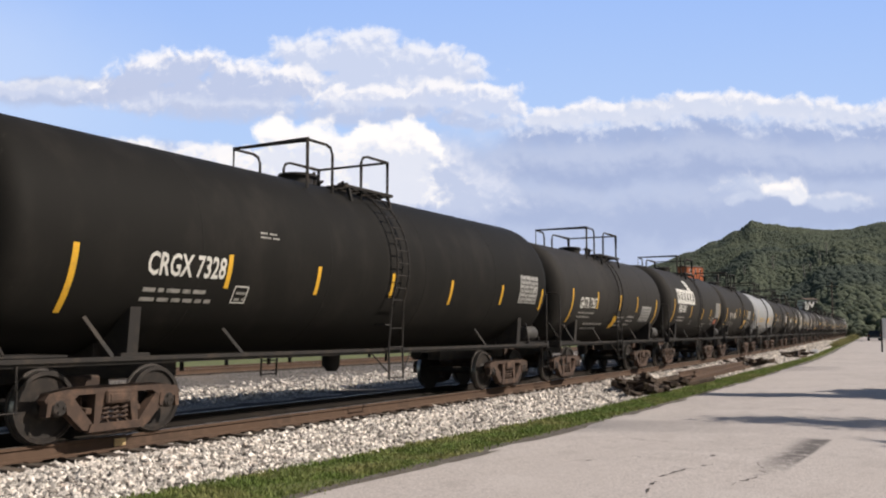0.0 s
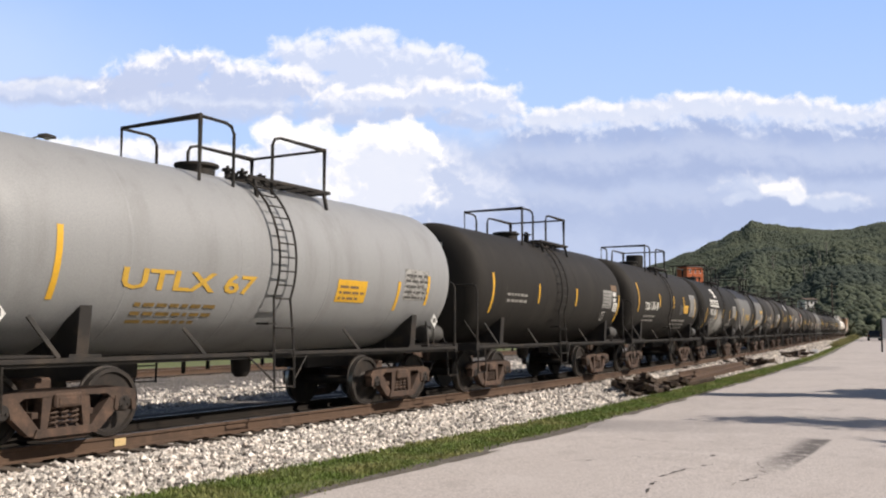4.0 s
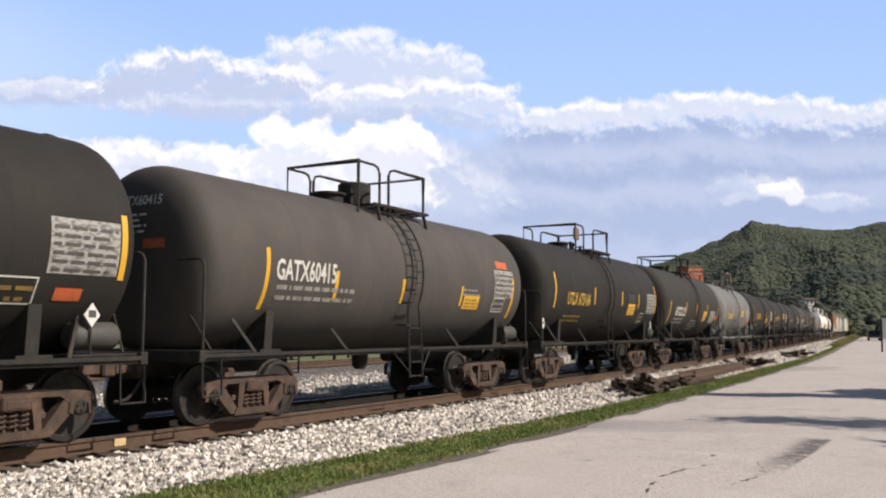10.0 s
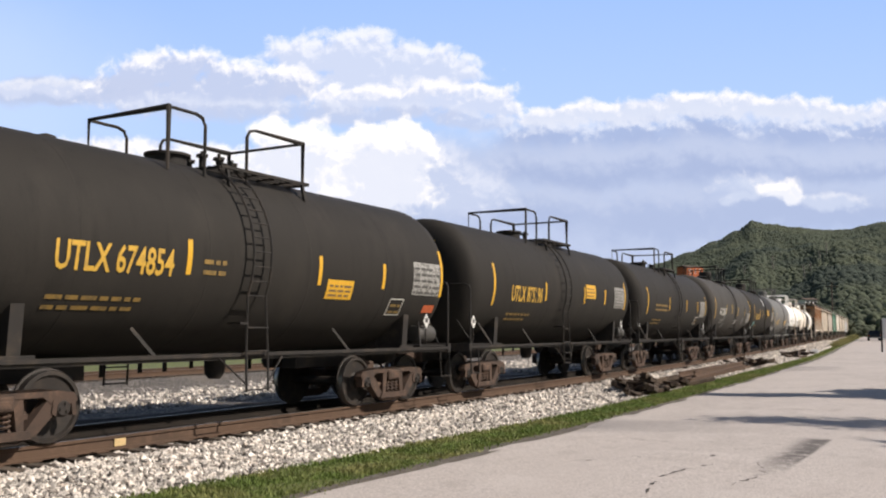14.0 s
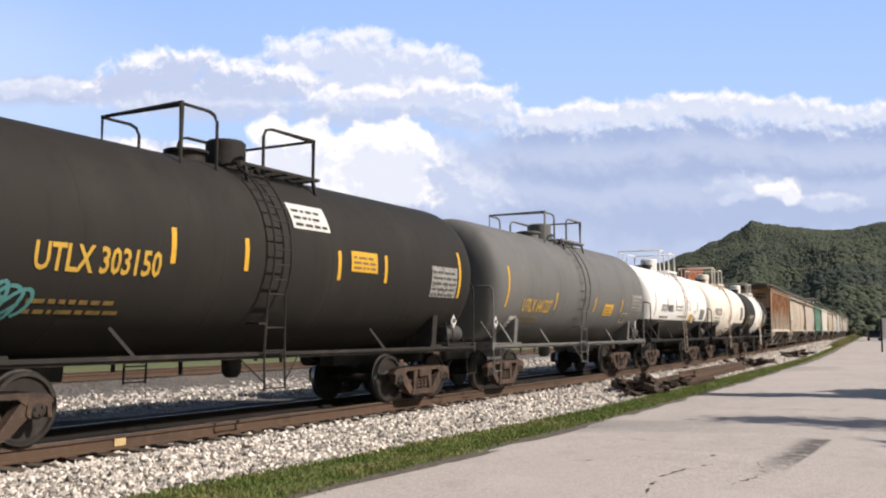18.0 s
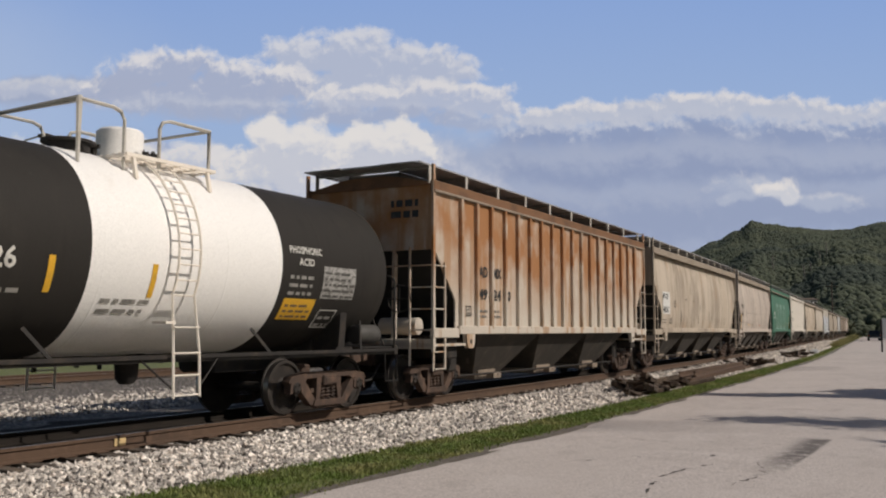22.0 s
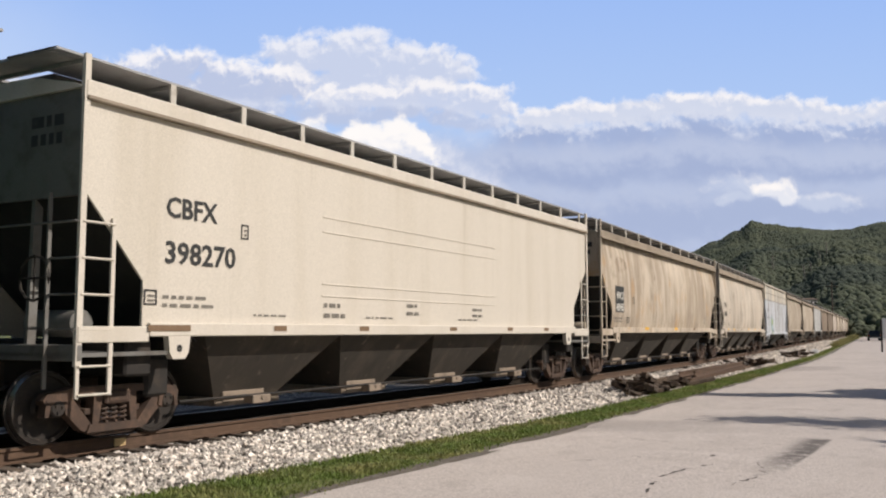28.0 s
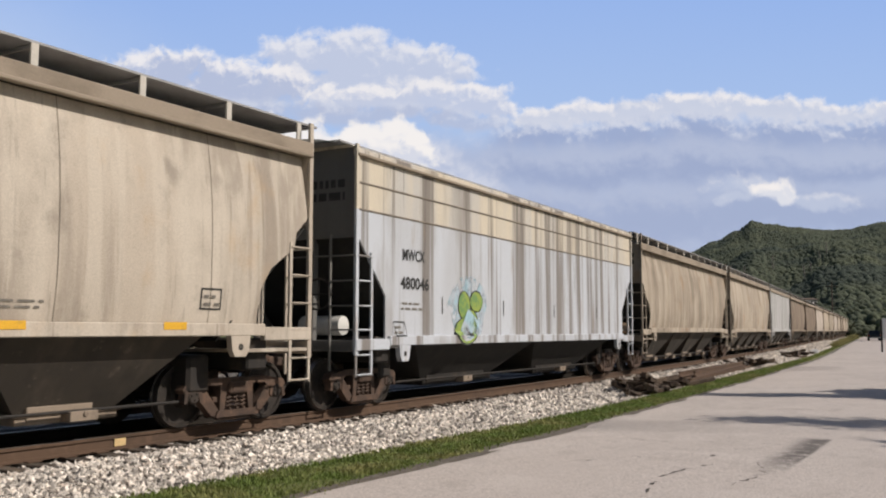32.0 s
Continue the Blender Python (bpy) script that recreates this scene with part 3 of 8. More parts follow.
# dark sheet: oily between the rails, painted train shade beyond the far one
strip("oiled_ballast", M_OILSHADE, [(-4.6, -0.292), (-3.6, -0.27), (-1.9, -0.199), (-1.4, -0.188), (-1.3, -0.180), (0.55, -0.180), (0.66, -0.188), (0.69, -0.215)], -25, FAR, label="oil-darkened ballast between the rails", rough=0.05, seed=6)
RAIL_PROF = [(-0.076, -0.186), (0.076, -0.186), (0.076, -0.172), (0.014, -0.150), (0.010, -0.055), (0.036, -0.040), (0.036, -0.006), (0.030, -0.0015), (-0.030, -0.0015), (-0.036, -0.006), (-0.036, -0.040), (-0.010, -0.055), (-0.014, -0.150), (-0.076, -0.172)]


def rail(parent, lat, z=0.0, s0=-25, s1=FAR, steel=None):
    g = G()
    st = stations(s0, s1)
    n = len(RAIL_PROF)
    for s in st:
        g.v += [on_track(s, lat + a, z + b) for a, b in RAIL_PROF]
    for i in range(len(st) - 1):
        for k in range(n):
            g.f.append((i * n + k, i * n + (k + 1) % n, (i + 1) * n + (k + 1) % n, (i + 1) * n + k))
    r = part("rail", g, steel or M_RAIL, parent)
    h = G()
    for s in st:
        h.v += [on_track(s, lat - 0.028, z + 0.0), on_track(s, lat + 0.028, z + 0.0)]
    for i in range(len(st) - 1):
        h.f.append((2 * i, 2 * i + 1, 2 * i + 3, 2 * i + 2))
    part("rail_head", h, M_RAILTOP, r, "bright worn running surface")


def railway(label, lat, z, far_steel=None):
    t = thing("railway_track", label, "railway track", kind="structure")
    rail(t, lat - 0.755, z, steel=far_steel)
    rail(t, lat + 0.755, z)
    return t


# the far rail gets the darkened steel to look shaded by the train
main_track = railway("rusty steel rails spiked to oak ties in white ballast", 0.0, 0.0, M_SHADERAIL)

# ---- rolling stock: shared pieces ----
WHEEL_R = 0.457


def make_wheel():
    g = G()
    # one wheel and half axle each side; x is the axle
    for k in (-1, 1):
        prof = [(0.68, 0.06), (0.68, WHEEL_R + 0.028), (0.705, WHEEL_R + 0.028), (0.712, WHEEL_R), (0.805, WHEEL_R - 0.006), (0.81, WHEEL_R - 0.06), (0.775, WHEEL_R - 0.075), (0.765, 0.17), (0.81, 0.13), (0.81, 0.085)]
        g.lathe([(k * a, r) for a, r in prof], 28, "x")
        g.lathe([(k * 0.80, 0.075), (k * 1.03, 0.075)], 10, "x")
        g.lathe([(k * 0.92, 0.10), (k * 0.93, 0.115), (k * 1.05, 0.115), (k * 1.075, 0.09), (k * 1.075, 0.0)], 12, "x", cap=False)
        for q in range(3):
            a = 2 * math.pi * q / 3
            g.lathe([(k * 1.07, 0.018), (k * 1.095, 0.018)], 6, "x", (0, 0.055 * math.cos(a), 0.055 * math.sin(a)))
    g.lathe([(-0.70, 0.08), (0.70, 0.08)], 10, "x")
    return g.mesh("wheelset")


def make_tread():
    return G().lathe([(0.715, WHEEL_R + 0.002), (0.806, WHEEL_R - 0.003)], 28, "x", cap=False).mesh("tread")


def make_sideframe():
    """The cast side frame of a two-axle truck, in its own (y, z), x outwards; truck centre at the origin."""
    g = G()
    top = [(-1.10, 0.56), (-1.04, 0.64), (-0.62, 0.70), (0.62, 0.70), (1.04, 0.64), (1.10, 0.56), (1.06, 0.50), (0.74, 0.50), (0.60, 0.60), (-0.60, 0.60), (-0.74, 0.50), (-1.06, 0.50)]
    g.prism(top, 0.90, 1.06)
    for k in (-1, 1):
        leg = [(k * 0.98, 0.58), (k * 0.70, 0.60), (k * 0.36, 0.20), (k * 0.40, 0.13), (k * 0.52, 0.15)]
        g.prism(leg, 0.91, 1.05)
        col = [(k * 0.20, 0.62), (k * 0.34, 0.62), (k * 0.36, 0.22), (k * 0.26, 0.22)]
        g.prism(col, 0.90, 1.05)
        ped = [(k * 0.74, 0.56), (k * 1.06, 0.56), (k * 1.08, 0.36), (k * 1.02, 0.36), (k * 1.00, 0.50), (k * 0.80, 0.50), (k * 0.78, 0.36), (k * 0.72, 0.40)]
        g.prism(ped, 0.93, 1.07)
    g.prism([(-0.46, 0.12), (0.46, 0.12), (0.42, 0.22), (-0.42, 0.22)], 0.88, 1.08)
    g.prism([(-0.40, 0.11), (0.40, 0.11), (0.30, 0.07), (-0.30, 0.07)], 0.93, 1.03)
    return g.mesh("side_frame", 25)


def make_spring():
    g = G()
    for y in (-0.15, 0.0, 0.15):
        pts = [(0.985 + 0.055 * math.cos(a), y + 0.06 * math.sin(a), 0.225 + 0.24 * a / (2 * math.pi * 4)) for a in (2 * math.pi * 4 * i / 32 for i in range(33))]
        g.tube(pts, 0.016, 5)
    return g.mesh("springs")


def make_bolster():
    g = G()
    g.box(-1.10, -0.20, 0.46, 1.10, 0.20, 0.64, 0.02)
    g.box(-0.45, -0.24, 0.60, 0.45, 0.24, 0.80, 0.03)
    for k in (-1, 1):
        g.box(k * 1.02 - 0.06, -0.16, 0.48, k * 1.02 + 0.09, 0.16, 0.60, 0.02)
        g.box(-1.0, k * 0.40 - 0.05, 0.34, 1.0, k * 0.40 + 0.05, 0.42, 0.01)
        g.box(-0.88, k * 0.40 - 0.035, 0.30, -0.66, k * 0.46 + 0.05, 0.56, 0.01)
        g.box(0.66, k * 0.40 - 0.035, 0.30, 0.88, k * 0.46 + 0.05, 0.56, 0.01)
    return g.mesh("bolster")


def truck(car, y):
    b = part("truck", shared("bolster", make_bolster), M_TRUCK, car, "rust-brown cast truck with two axles", pose(0, y, 0))
    part("side_frame", shared("sideframe", make_sideframe), M_TRUCK, b)
    part("side_frame", shared("sideframe", make_sideframe), M_TRUCK, b, at=pose(0, 0, 0, 0, 0, 180))
    part("spring", shared("spring", make_spring), M_TRUCK, b)
    part("spring", shared("spring", make_spring), M_TRUCK, b, at=pose(0, 0, 0, 0, 0, 180))
    sets = []
    for k in (-1, 1):
        sets.append(part("wheelset", shared("wheel", make_wheel), M_WHEEL, b, "pair of rusty wheels on an axle", pose(0, k * 0.889, WHEEL_R)))
        for turn in (0, 180):
            part("tread", shared("tread", make_tread), M_TREAD, b, "polished running tread", pose(0, k * 0.889, WHEEL_R, 0, 0, turn))
    return sets


def make_coupler():
    """Points along -y from its root at the end sill."""
    g = G()
    g.box(-0.09, -0.42, 0.78, 0.09, 0.10, 0.94, 0.02)
    g.box(-0.16, -0.62, 0.74, 0.06, -0.40, 0.98, 0.03)
    g.box(0.06, -0.58, 0.76, 0.15, -0.40, 0.96, 0.03)
    g.box(-0.20, -0.04, 0.70, 0.20, 0.06, 1.02, 0.01)
    return g.mesh("coupler")


def make_hose():
    g = G()
    g.tube([(0.35, 0.0, 0.72), (0.36, -0.14, 0.66), (0.36, -0.24, 0.52), (0.34, -0.36, 0.42), (0.28, -0.52, 0.40)], 0.026, 6)
    return g.mesh("air_hose")


# ---- writing ----
def letters(text, size):
    cu = bpy.data.curves.new("lettering", "FONT")
    cu.body, cu.size, cu.resolution_u, cu.offset = text, size, 2, 0.021 * size
    ob = bpy.data.objects.new("lettering", cu)
    scene.collection.objects.link(ob)
    dg = bpy.context.evaluated_depsgraph_get()
    me = bpy.data.meshes.new_from_object(ob.evaluated_get(dg))
    bpy.data.objects.remove(ob)
    return [tuple(v.co) for v in me.vertices], [tuple(p.vertices) for p in me.polygons], me


def stretched(text, size, width):
    vs, fs, me = letters(text, size)
    x0, x1 = min(v[0] for v in vs), max(v[0] for v in vs)
    k = width / (x1 - x0) if width else 1.0
    return [((v[0] - x0) * k, v[1]) for v in vs], fs


def patch_quads(y0, z0, y1, z1, nz=4):
    vs, fs = [], []
    for i in range(nz + 1):
        z = z0 + (z1 - z0) * i / nz
        vs += [(y0, z), (y1, z)]
    for i in range(nz):
        fs.append((2 * i, 2 * i + 1, 2 * i + 3, 2 * i + 2))
    return vs, fs


def wrap(vs, R, zc, off):
    """Bends (y, z) drawings round a tank: z is measured as height of the surface at mid drawing."""
    zm = sum(v[1] for v in vs) / len(vs)
    q0 = math.asin(max(-0.98, min(0.98, (zm - zc) / R)))
    out = []
    for y, z in vs:
        q = q0 + (z - zm) / R
        out.append(((R + off) * math.cos(q), y, zc + (R + off) * math.sin(q)))
    return out


def on_tank(car, name, drawing, material, R, zc, off=0.008, label=""):
    g = G()
    g.add(wrap(drawing[0], R, zc, off), drawing[1])
    return part(name, g.mesh(name, 0), material, car, label)


def text_at(y, z, text, h, width=None):
    """A line of writing whose left foot is at (y, z) and whose capitals are h high."""
    vs, fs = stretched(text, h / 0.72, width)
    return [(y + a, z + b) for a, b in vs], fs


def bars(y, z, w, h, rows, rnd, fill=0.55):
    """Rows of illegible writing, as broken bars."""
    vs, fs = [], []
    step = h / rows
    for r in range(rows):
        p = 0.0
        zz = z + h - (r + 1) * step
        while p < w * (0.75 + 0.25 * rnd.random()):
            l = min(0.06 + 0.2 * rnd.random(), w - p)
            if l < 0.02:
                break
            n = len(vs)
            vs += [(y + p, zz), (y + p + l, zz), (y + p + l, zz + step * fill), (y + p, zz + step * fill)]
            fs.append((n, n + 1, n + 2, n + 3))
            p += l + 0.05
    return vs, fs


# ---- tank cars ----
KNUCKLE = 0.62          # roundness of the tank heads


def tank_profile(y0, y1, R, heads=(True, True)):
    prof = []
    d = R * 0.38
    if heads[0]:
        for i in range(13):
            q = math.pi / 2 * i / 12
            prof.append((y0 + d - d * math.cos(q) ** KNUCKLE, max(R * math.sin(q) ** KNUCKLE, 0.001)))
    else:
        prof.append((y0, R))
    if heads[1]:
        for i in range(13):
            q = math.pi / 2 * (1 - i / 12)
            prof.append((y1 - d + d * math.cos(q) ** KNUCKLE, max(R * math.sin(q) ** KNUCKLE, 0.001)))
    else:
        prof.append((y1, R))
    return prof


def block_row(y, z, w, h, n, t=0.0):
    """A row of heavy leaning open squares, as a plain emblem."""
    vs, fs = [], []
    step = w / n
    t = t or 0.27 * h

    def bar(x0, x1, z0, z1):
        m = max(1, round((z1 - z0) / 0.12))
        for i in range(m):
            k = len(vs)
            for x, c in ((x0, i), (x1, i), (x1, i + 1), (x0, i + 1)):
                zz = z0 + (z1 - z0) * c / m
                vs.append((x + 0.12 * zz, z + zz))
            fs.append((k, k + 1, k + 2, k + 3))

    for i in range(n):
        a, b = y + i * step, y + (i + 1) * step - 0.07 * h
        bar(a, a + t, 0.0, h)
        bar(b - t, b, 0.0, h)
        bar(a + t, b - t, 0.0, t * 0.8)
        bar(a + t, b - t, h - t * 0.8, h)
    return vs, fs


def flag_shape(y, z, w, h):
    vs, fs = [], []
    for z0, z1 in ((0.72, 1.0), (0.40, 0.64), (0.0, 0.32)):
        k = len(vs)
        vs += [(y + 0.25 * w * (1 - z0), z + z0 * h), (y + w * (0.80 + 0.2 * (1 - z0)), z + z0 * h), (y + w * (0.80 + 0.2 * (1 - z1)), z + z1 * h), (y + 0.25 * w * (1 - z1), z + z1 * h)]
        fs.append((k, k + 1, k + 2, k + 3))
    return vs, fs


def scrawl(y, z, w, h, rnd, strokes=5, r=0.05):
    """Looping spray-paint strokes."""
    vs, fs = [], []
    for q in range(strokes):
        cx, cz = y + w * rnd.uniform(0.2, 0.8), z + h * rnd.uniform(0.25, 0.75)
        a0, rx, rz = rnd.uniform(0, 6), w * rnd.uniform(0.12, 0.32), h * rnd.uniform(0.18, 0.42)
        pts = [(cx + rx * math.cos(a0 + a) + 0.1 * rx * a, cz + rz * math.sin(a0 + 1.3 * a)) for a in (0.35 * i for i in range(13))]
        for i, (p, q_) in enumerate(zip(pts, pts[1:])):
            dx, dz = q_[0] - p[0], q_[1] - p[1]
            l = max(math.hypot(dx, dz), 1e-4)
            nx, nz = -dz / l * r, dx / l * r
            k = len(vs)
            vs += [(p[0] - nx, p[1] - nz), (q_[0] - nx, q_[1] - nz), (q_[0] + nx, q_[1] + nz), (p[0] + nx, p[1] + nz)]
            fs.append((k, k + 1, k + 2, k + 3))
    return vs, fs


def ring(y, z, w, h, t):
    vs = [(y, z), (y + w, z), (y + w, z + h), (y, z + h), (y + t, z + t), (y + w - t, z + t), (y + w - t, z + h - t), (y + t, z + h - t)]
    return vs, [(0, 1, 5, 4), (1, 2, 6, 5), (2, 3, 7, 6), (3, 0, 4, 7)]


def blot(y, z, w, h, rnd, wobble):
    """An uneven round spot of paint."""
    n = 18
    vs = [(y, z)]
    for i in range(n):
        a = 2 * math.pi * i / n
        k = 1 - wobble * rnd.random()
        vs.append((y + k * w * math.cos(a), z + k * h * math.sin(a)))
    return vs, [(0, 1 + i, 1 + (i + 1) % n) for i in range(n)]


def markings(spec, car, lay, rnd):
    """lay(name, drawing, material, lift, label) puts a drawing on the side of the car."""
    ink = spec.get("ink", M_LETTER_K)
    prints = {M_LETTER_W.name: M_PRINT_W, M_LETTER_Y.name: M_PRINT_Y, M_LETTER_K.name: M_PRINT_K}
    plain = {"Y": M_YELLOW, "O": M_ORANGE, "W": M_SIGNWHITE, "N": M_BROWNPLATE, "K": M_PATCH, "D": M_GREYPATCH}
    for mk in spec.get("marks", ()):
        kind, y, z, w, h = mk[:5]
        if kind == "S":
            lay("reflector", patch_quads(y - w / 2, z, y + w / 2, z + h, 8), spec.get("stripe", M_YELLOW), 0.006)
        elif kind == "T":
            lay("lettering", text_at(y, z, mk[5], h, w), ink, 0.010)
        elif kind == "C":
            lay("lettering", text_at(y, z, mk[5], h, w) if len(mk) > 5 else bars(y, z, w, h, 1, rnd, 0.9), M_LETTER_W, 0.012)
        elif kind == "B":
            lay("small_print", bars(y, z, w, h, max(2, round(h / 0.15)) if h > 0.1 else 1, rnd, 0.42), prints.get(ink.name, ink), 0.009)
        elif kind == "P":
            lay("stencil_panel", patch_quads(y, z, y + w, z + h), M_LABEL, 0.006)
            lay("stencil_print", bars(y + 0.04, z + 0.03, w - 0.08, h - 0.06, max(3, round(h / 0.12)), rnd, 0.4), M_GREYPATCH, 0.012)
        elif kind == "Q":
            lay("frame_mark", ring(y, z, w, h, 0.022), M_LETTER_W if ink != M_LETTER_K else M_LETTER_K, 0.010)
            lay("frame_print", bars(y + 0.06, z + 0.05, w - 0.10, h - 0.08, 2, rnd, 0.4), prints.get(ink.name, ink), 0.010)
        elif kind == "L":
            for q in range(6):
                lay("emblem_block", block_row(y + q * w / 6, z, w / 6, h * 0.70, 1), M_LETTER_W, 0.010, "white block shape")
        elif kind == "F":
            lay("flag_emblem", flag_shape(y, z, w, h), M_LETTER_W, 0.010)
        elif kind == "G":
            lay("graffiti", scrawl(y, z, w, h, rnd, 9, 0.026), M_TAG, 0.011, "sprayed teal and green tag")
        elif kind == "X":
            lay("graffiti", blot(y + 0.5 * w, z + 0.55 * h, 0.52 * w, 0.52 * h, rnd, 0.16), M_HALO, 0.005, "pale blue sprayed halo")
            for cy, cz, ry, rz in ((0.42, 0.16, 0.26, 0.20), (0.55, 0.30, 0.20, 0.20), (0.40, 0.55, 0.15, 0.22), (0.72, 0.62, 0.17, 0.16)):
                lay("graffiti", blot(y + cy * w, z + cz * h, ry * w + 0.035, rz * h + 0.035, rnd, 0.10), M_PATCH, 0.009)
                lay("graffiti", blot(y + cy * w, z + cz * h, ry * w, rz * h, rnd, 0.10), M_TAG2, 0.014, "sprayed yellow-green letter shape")
        elif kind == "M":
            lay("lettering", text_at(y, z, mk[5], h, w), M_LETTER_K, 0.014)
        elif kind == "U":
            lay("rust_streak", blot(y + 0.5 * w, z + 0.5 * h, 0.5 * w, 0.5 * h, rnd, 0.30), M_STREAK, 0.004)
        elif kind == "H":
            lay("chalk_line", patch_quads(y, z, y + w, z + h, 1), M_CHALK, 0.005)
        elif kind == "Z":
            lay("block_shape", block_row(y, z, w, h, 1, 0.34), M_FADEDWHITE, 0.008, "faded white block shape")
        else:
            lay("decal", patch_quads(y, z, y + w, z + h), plain[kind], 0.008)
            if w > 0.4 and h > 0.25 and kind in "YW" and spec["kind"] == "tank":
                lay("decal_print", bars(y + 0.07, z + 0.05, w - 0.14, h - 0.09, 3, rnd, 0.42), M_BROWNPLATE if kind == "Y" else M_LETTER_K, 0.013)


def tank_car(spec):
    L = spec["L"]
    R, zc = spec.get("R", 1.45), spec.get("zc", 2.50)
    skin, steel = spec["paint"], spec.get("steel", M_FRAME)
    rnd = random.Random(spec["seed"])
    car = thing("tank_car", spec["label"], "tank car", "cars of the freight train")
    e = L / 2 - 0.50                 # end sill
    te = L / 2 - 0.46                # tank end
    t0, t1 = spec.get("trucks", (-(L / 2 - 2.05), L / 2 - 2.05))
    cuts = spec.get("cuts", [(9, skin)])
    a = -te
    for i, (b, m) in enumerate(cuts):
        b = min(b, te)
        g = G().lathe(tank_profile(a, b, R, (i == 0, i == len(cuts) - 1)), 64, "y", (0, 0, zc), cap=False)
        part("tank_shell", g, m, car)
        a = b
    for y in (-te * 0.60, -te * 0.22, te * 0.18, te * 0.58):
        sk = next(m for b, m in cuts if y < b)
        part("weld_seam", G().lathe([(y - 0.025, R - 0.002), (y - 0.012, R + 0.004), (y + 0.012, R + 0.004), (y + 0.025, R - 0.002)], 48, "y", (0, 0, zc), cap=False), sk, car)
    # underframe
    for k in (-1, 1):
        tc = t1 if k > 0 else t0
        g = G().box(k * 1.42 - 0.035, -e, 1.025, k * 1.42 + 0.035, e, 1.08)
        g.box(k * 1.40 - 0.012, -e, 0.98, k * 1.40 + 0.012, e, 1.03)
        part("side_sill", g, steel, car)
        y0, y1 = sorted((k * e, tc - k * 1.9))
        part("stub_sill", G().box(-0.17, y0, 0.72, 0.17, y1, 1.02, 0.01), steel, car)
        g = G().box(-1.45, k * e - 0.06, 0.96, 1.45, k * e + 0.06, 1.13, 0.01)
        g.box(-1.40, k * (e - 0.58) - 0.50, 1.09, 1.40, k * (e - 0.58) + 0.50, 1.115)
        part("end_platform", g, steel, car, "steel end platform")
        g = G()
        g.prism([(tc - 0.16, 1.0), (tc + 0.16, 1.0), (tc + 0.16, 1.75), (tc - 0.16, 1.75)], -0.75, 0.75)
        for x in (-1, 1):
            pa = [(x * 0.75, tc - 0.09, 1.0), (x * 1.30, tc - 0.09, 1.02), (x * 1.35, tc - 0.09, 1.72), (x * 0.75, tc - 0.09, 1.3)]
            pb = [(p[0], tc + 0.09, p[2]) for p in pa]
            g.add(pa + pb, [(0, 1, 2, 3), (7, 6, 5, 4), (0, 4, 5, 1), (1, 5, 6, 2), (2, 6, 7, 3), (3, 7, 4, 0)])
            g.box(x * 1.34 - 0.03, tc - 0.24, 1.05, x * 1.34 + 0.03, tc + 0.24, 1.12)
        part("saddle", g, steel, car)
        for x in (-1, 1):
            for q, dy in ((2.0, 0.30),):
                yy = tc - k * q
                if abs(yy) > 0.6:
                    part("brace", G().slab((x * 1.42, yy, 1.06), (x * 1.28, yy - 0.30, 1.44), 0.05, 0.02), steel, car)
            g = G().slab((x * 1.42, tc + k * 0.42, 1.08), (x * 1.20, tc + k * 0.70, 1.58), 0.055, 0.025)
            part("brace", g, steel, car)
            g = G().tube([(x * 1.44, k * e, 1.0), (x * 1.46, k * e, 0.48), (x * 1.46, k * (e - 0.38), 0.48), (x * 1.44, k * (e - 0.38), 1.0)], 0.016, 5)
            part("stirrup", g, steel, car)
        c = part("coupler", shared("coupler", make_coupler), M_TRUCK, car, "rusty knuckle coupler", pose(0, k * e, 0, 0, 0, 0 if k < 0 else 180))
        part("air_hose", shared("hose", make_hose), M_FRAME, c)
        y = k * (e - 0.02)
        g = G().tube([(-1.42, y, 1.1), (-1.42, y, 2.33), (-1.38, y, 2.40), (-1.30, y, 2.44), (1.30, y, 2.44), (1.38, y, 2.40), (1.42, y, 2.33), (1.42, y, 1.1)], 0.022, 6)
        part("end_handrail", g, steel, car)
        g = G().tube([(0.5, y, 2.44), (1.35, y - k * 0.25, 1.12)], 0.018, 5)
        part("end_brace", g, steel, car)
    # brake gear under the belly
    for i in range(8):
        y = t0 + 1.5 + (t1 - t0 - 3.0) * (i + rnd.random() * 0.6) / 8
        z = 0.88 - 0.24 * rnd.random()
        part("hanger", G().box(-1.02, y - 0.03, z, -0.98, y + 0.03, 1.04), steel, car)
    g = G().tube([(-0.9, t0, 1.02), (-0.9, t1, 1.02)], 0.03, 6)
    part("train_pipe", g, steel, car)
    part("brake_rod", G().tube([(0.55, t0 + 0.6, 0.98), (0.2, t1 - 0.6, 0.98)], 0.022, 5), steel, car)
    g = G().lathe([(t1 - 1.9, 0.02), (t1 - 1.9, 0.15), (t1 - 1.4, 0.15), (t1 - 1.36, 0.02)], 14, "y", (-0.5, 0, 0.86))
    part("brake_cylinder", g, steel, car)
    g = G().lathe([(e - 0.95, 0.02), (e - 0.93, 0.15), (e - 0.88, 0.18), (e - 0.30, 0.18), (e - 0.25, 0.15), (e - 0.23, 0.02)], 14, "y", (1.12, 0, 1.34))
    part("air_reservoir", g, spec.get("tanklet", M_DARKSTEEL), car, "dark grey air reservoir")
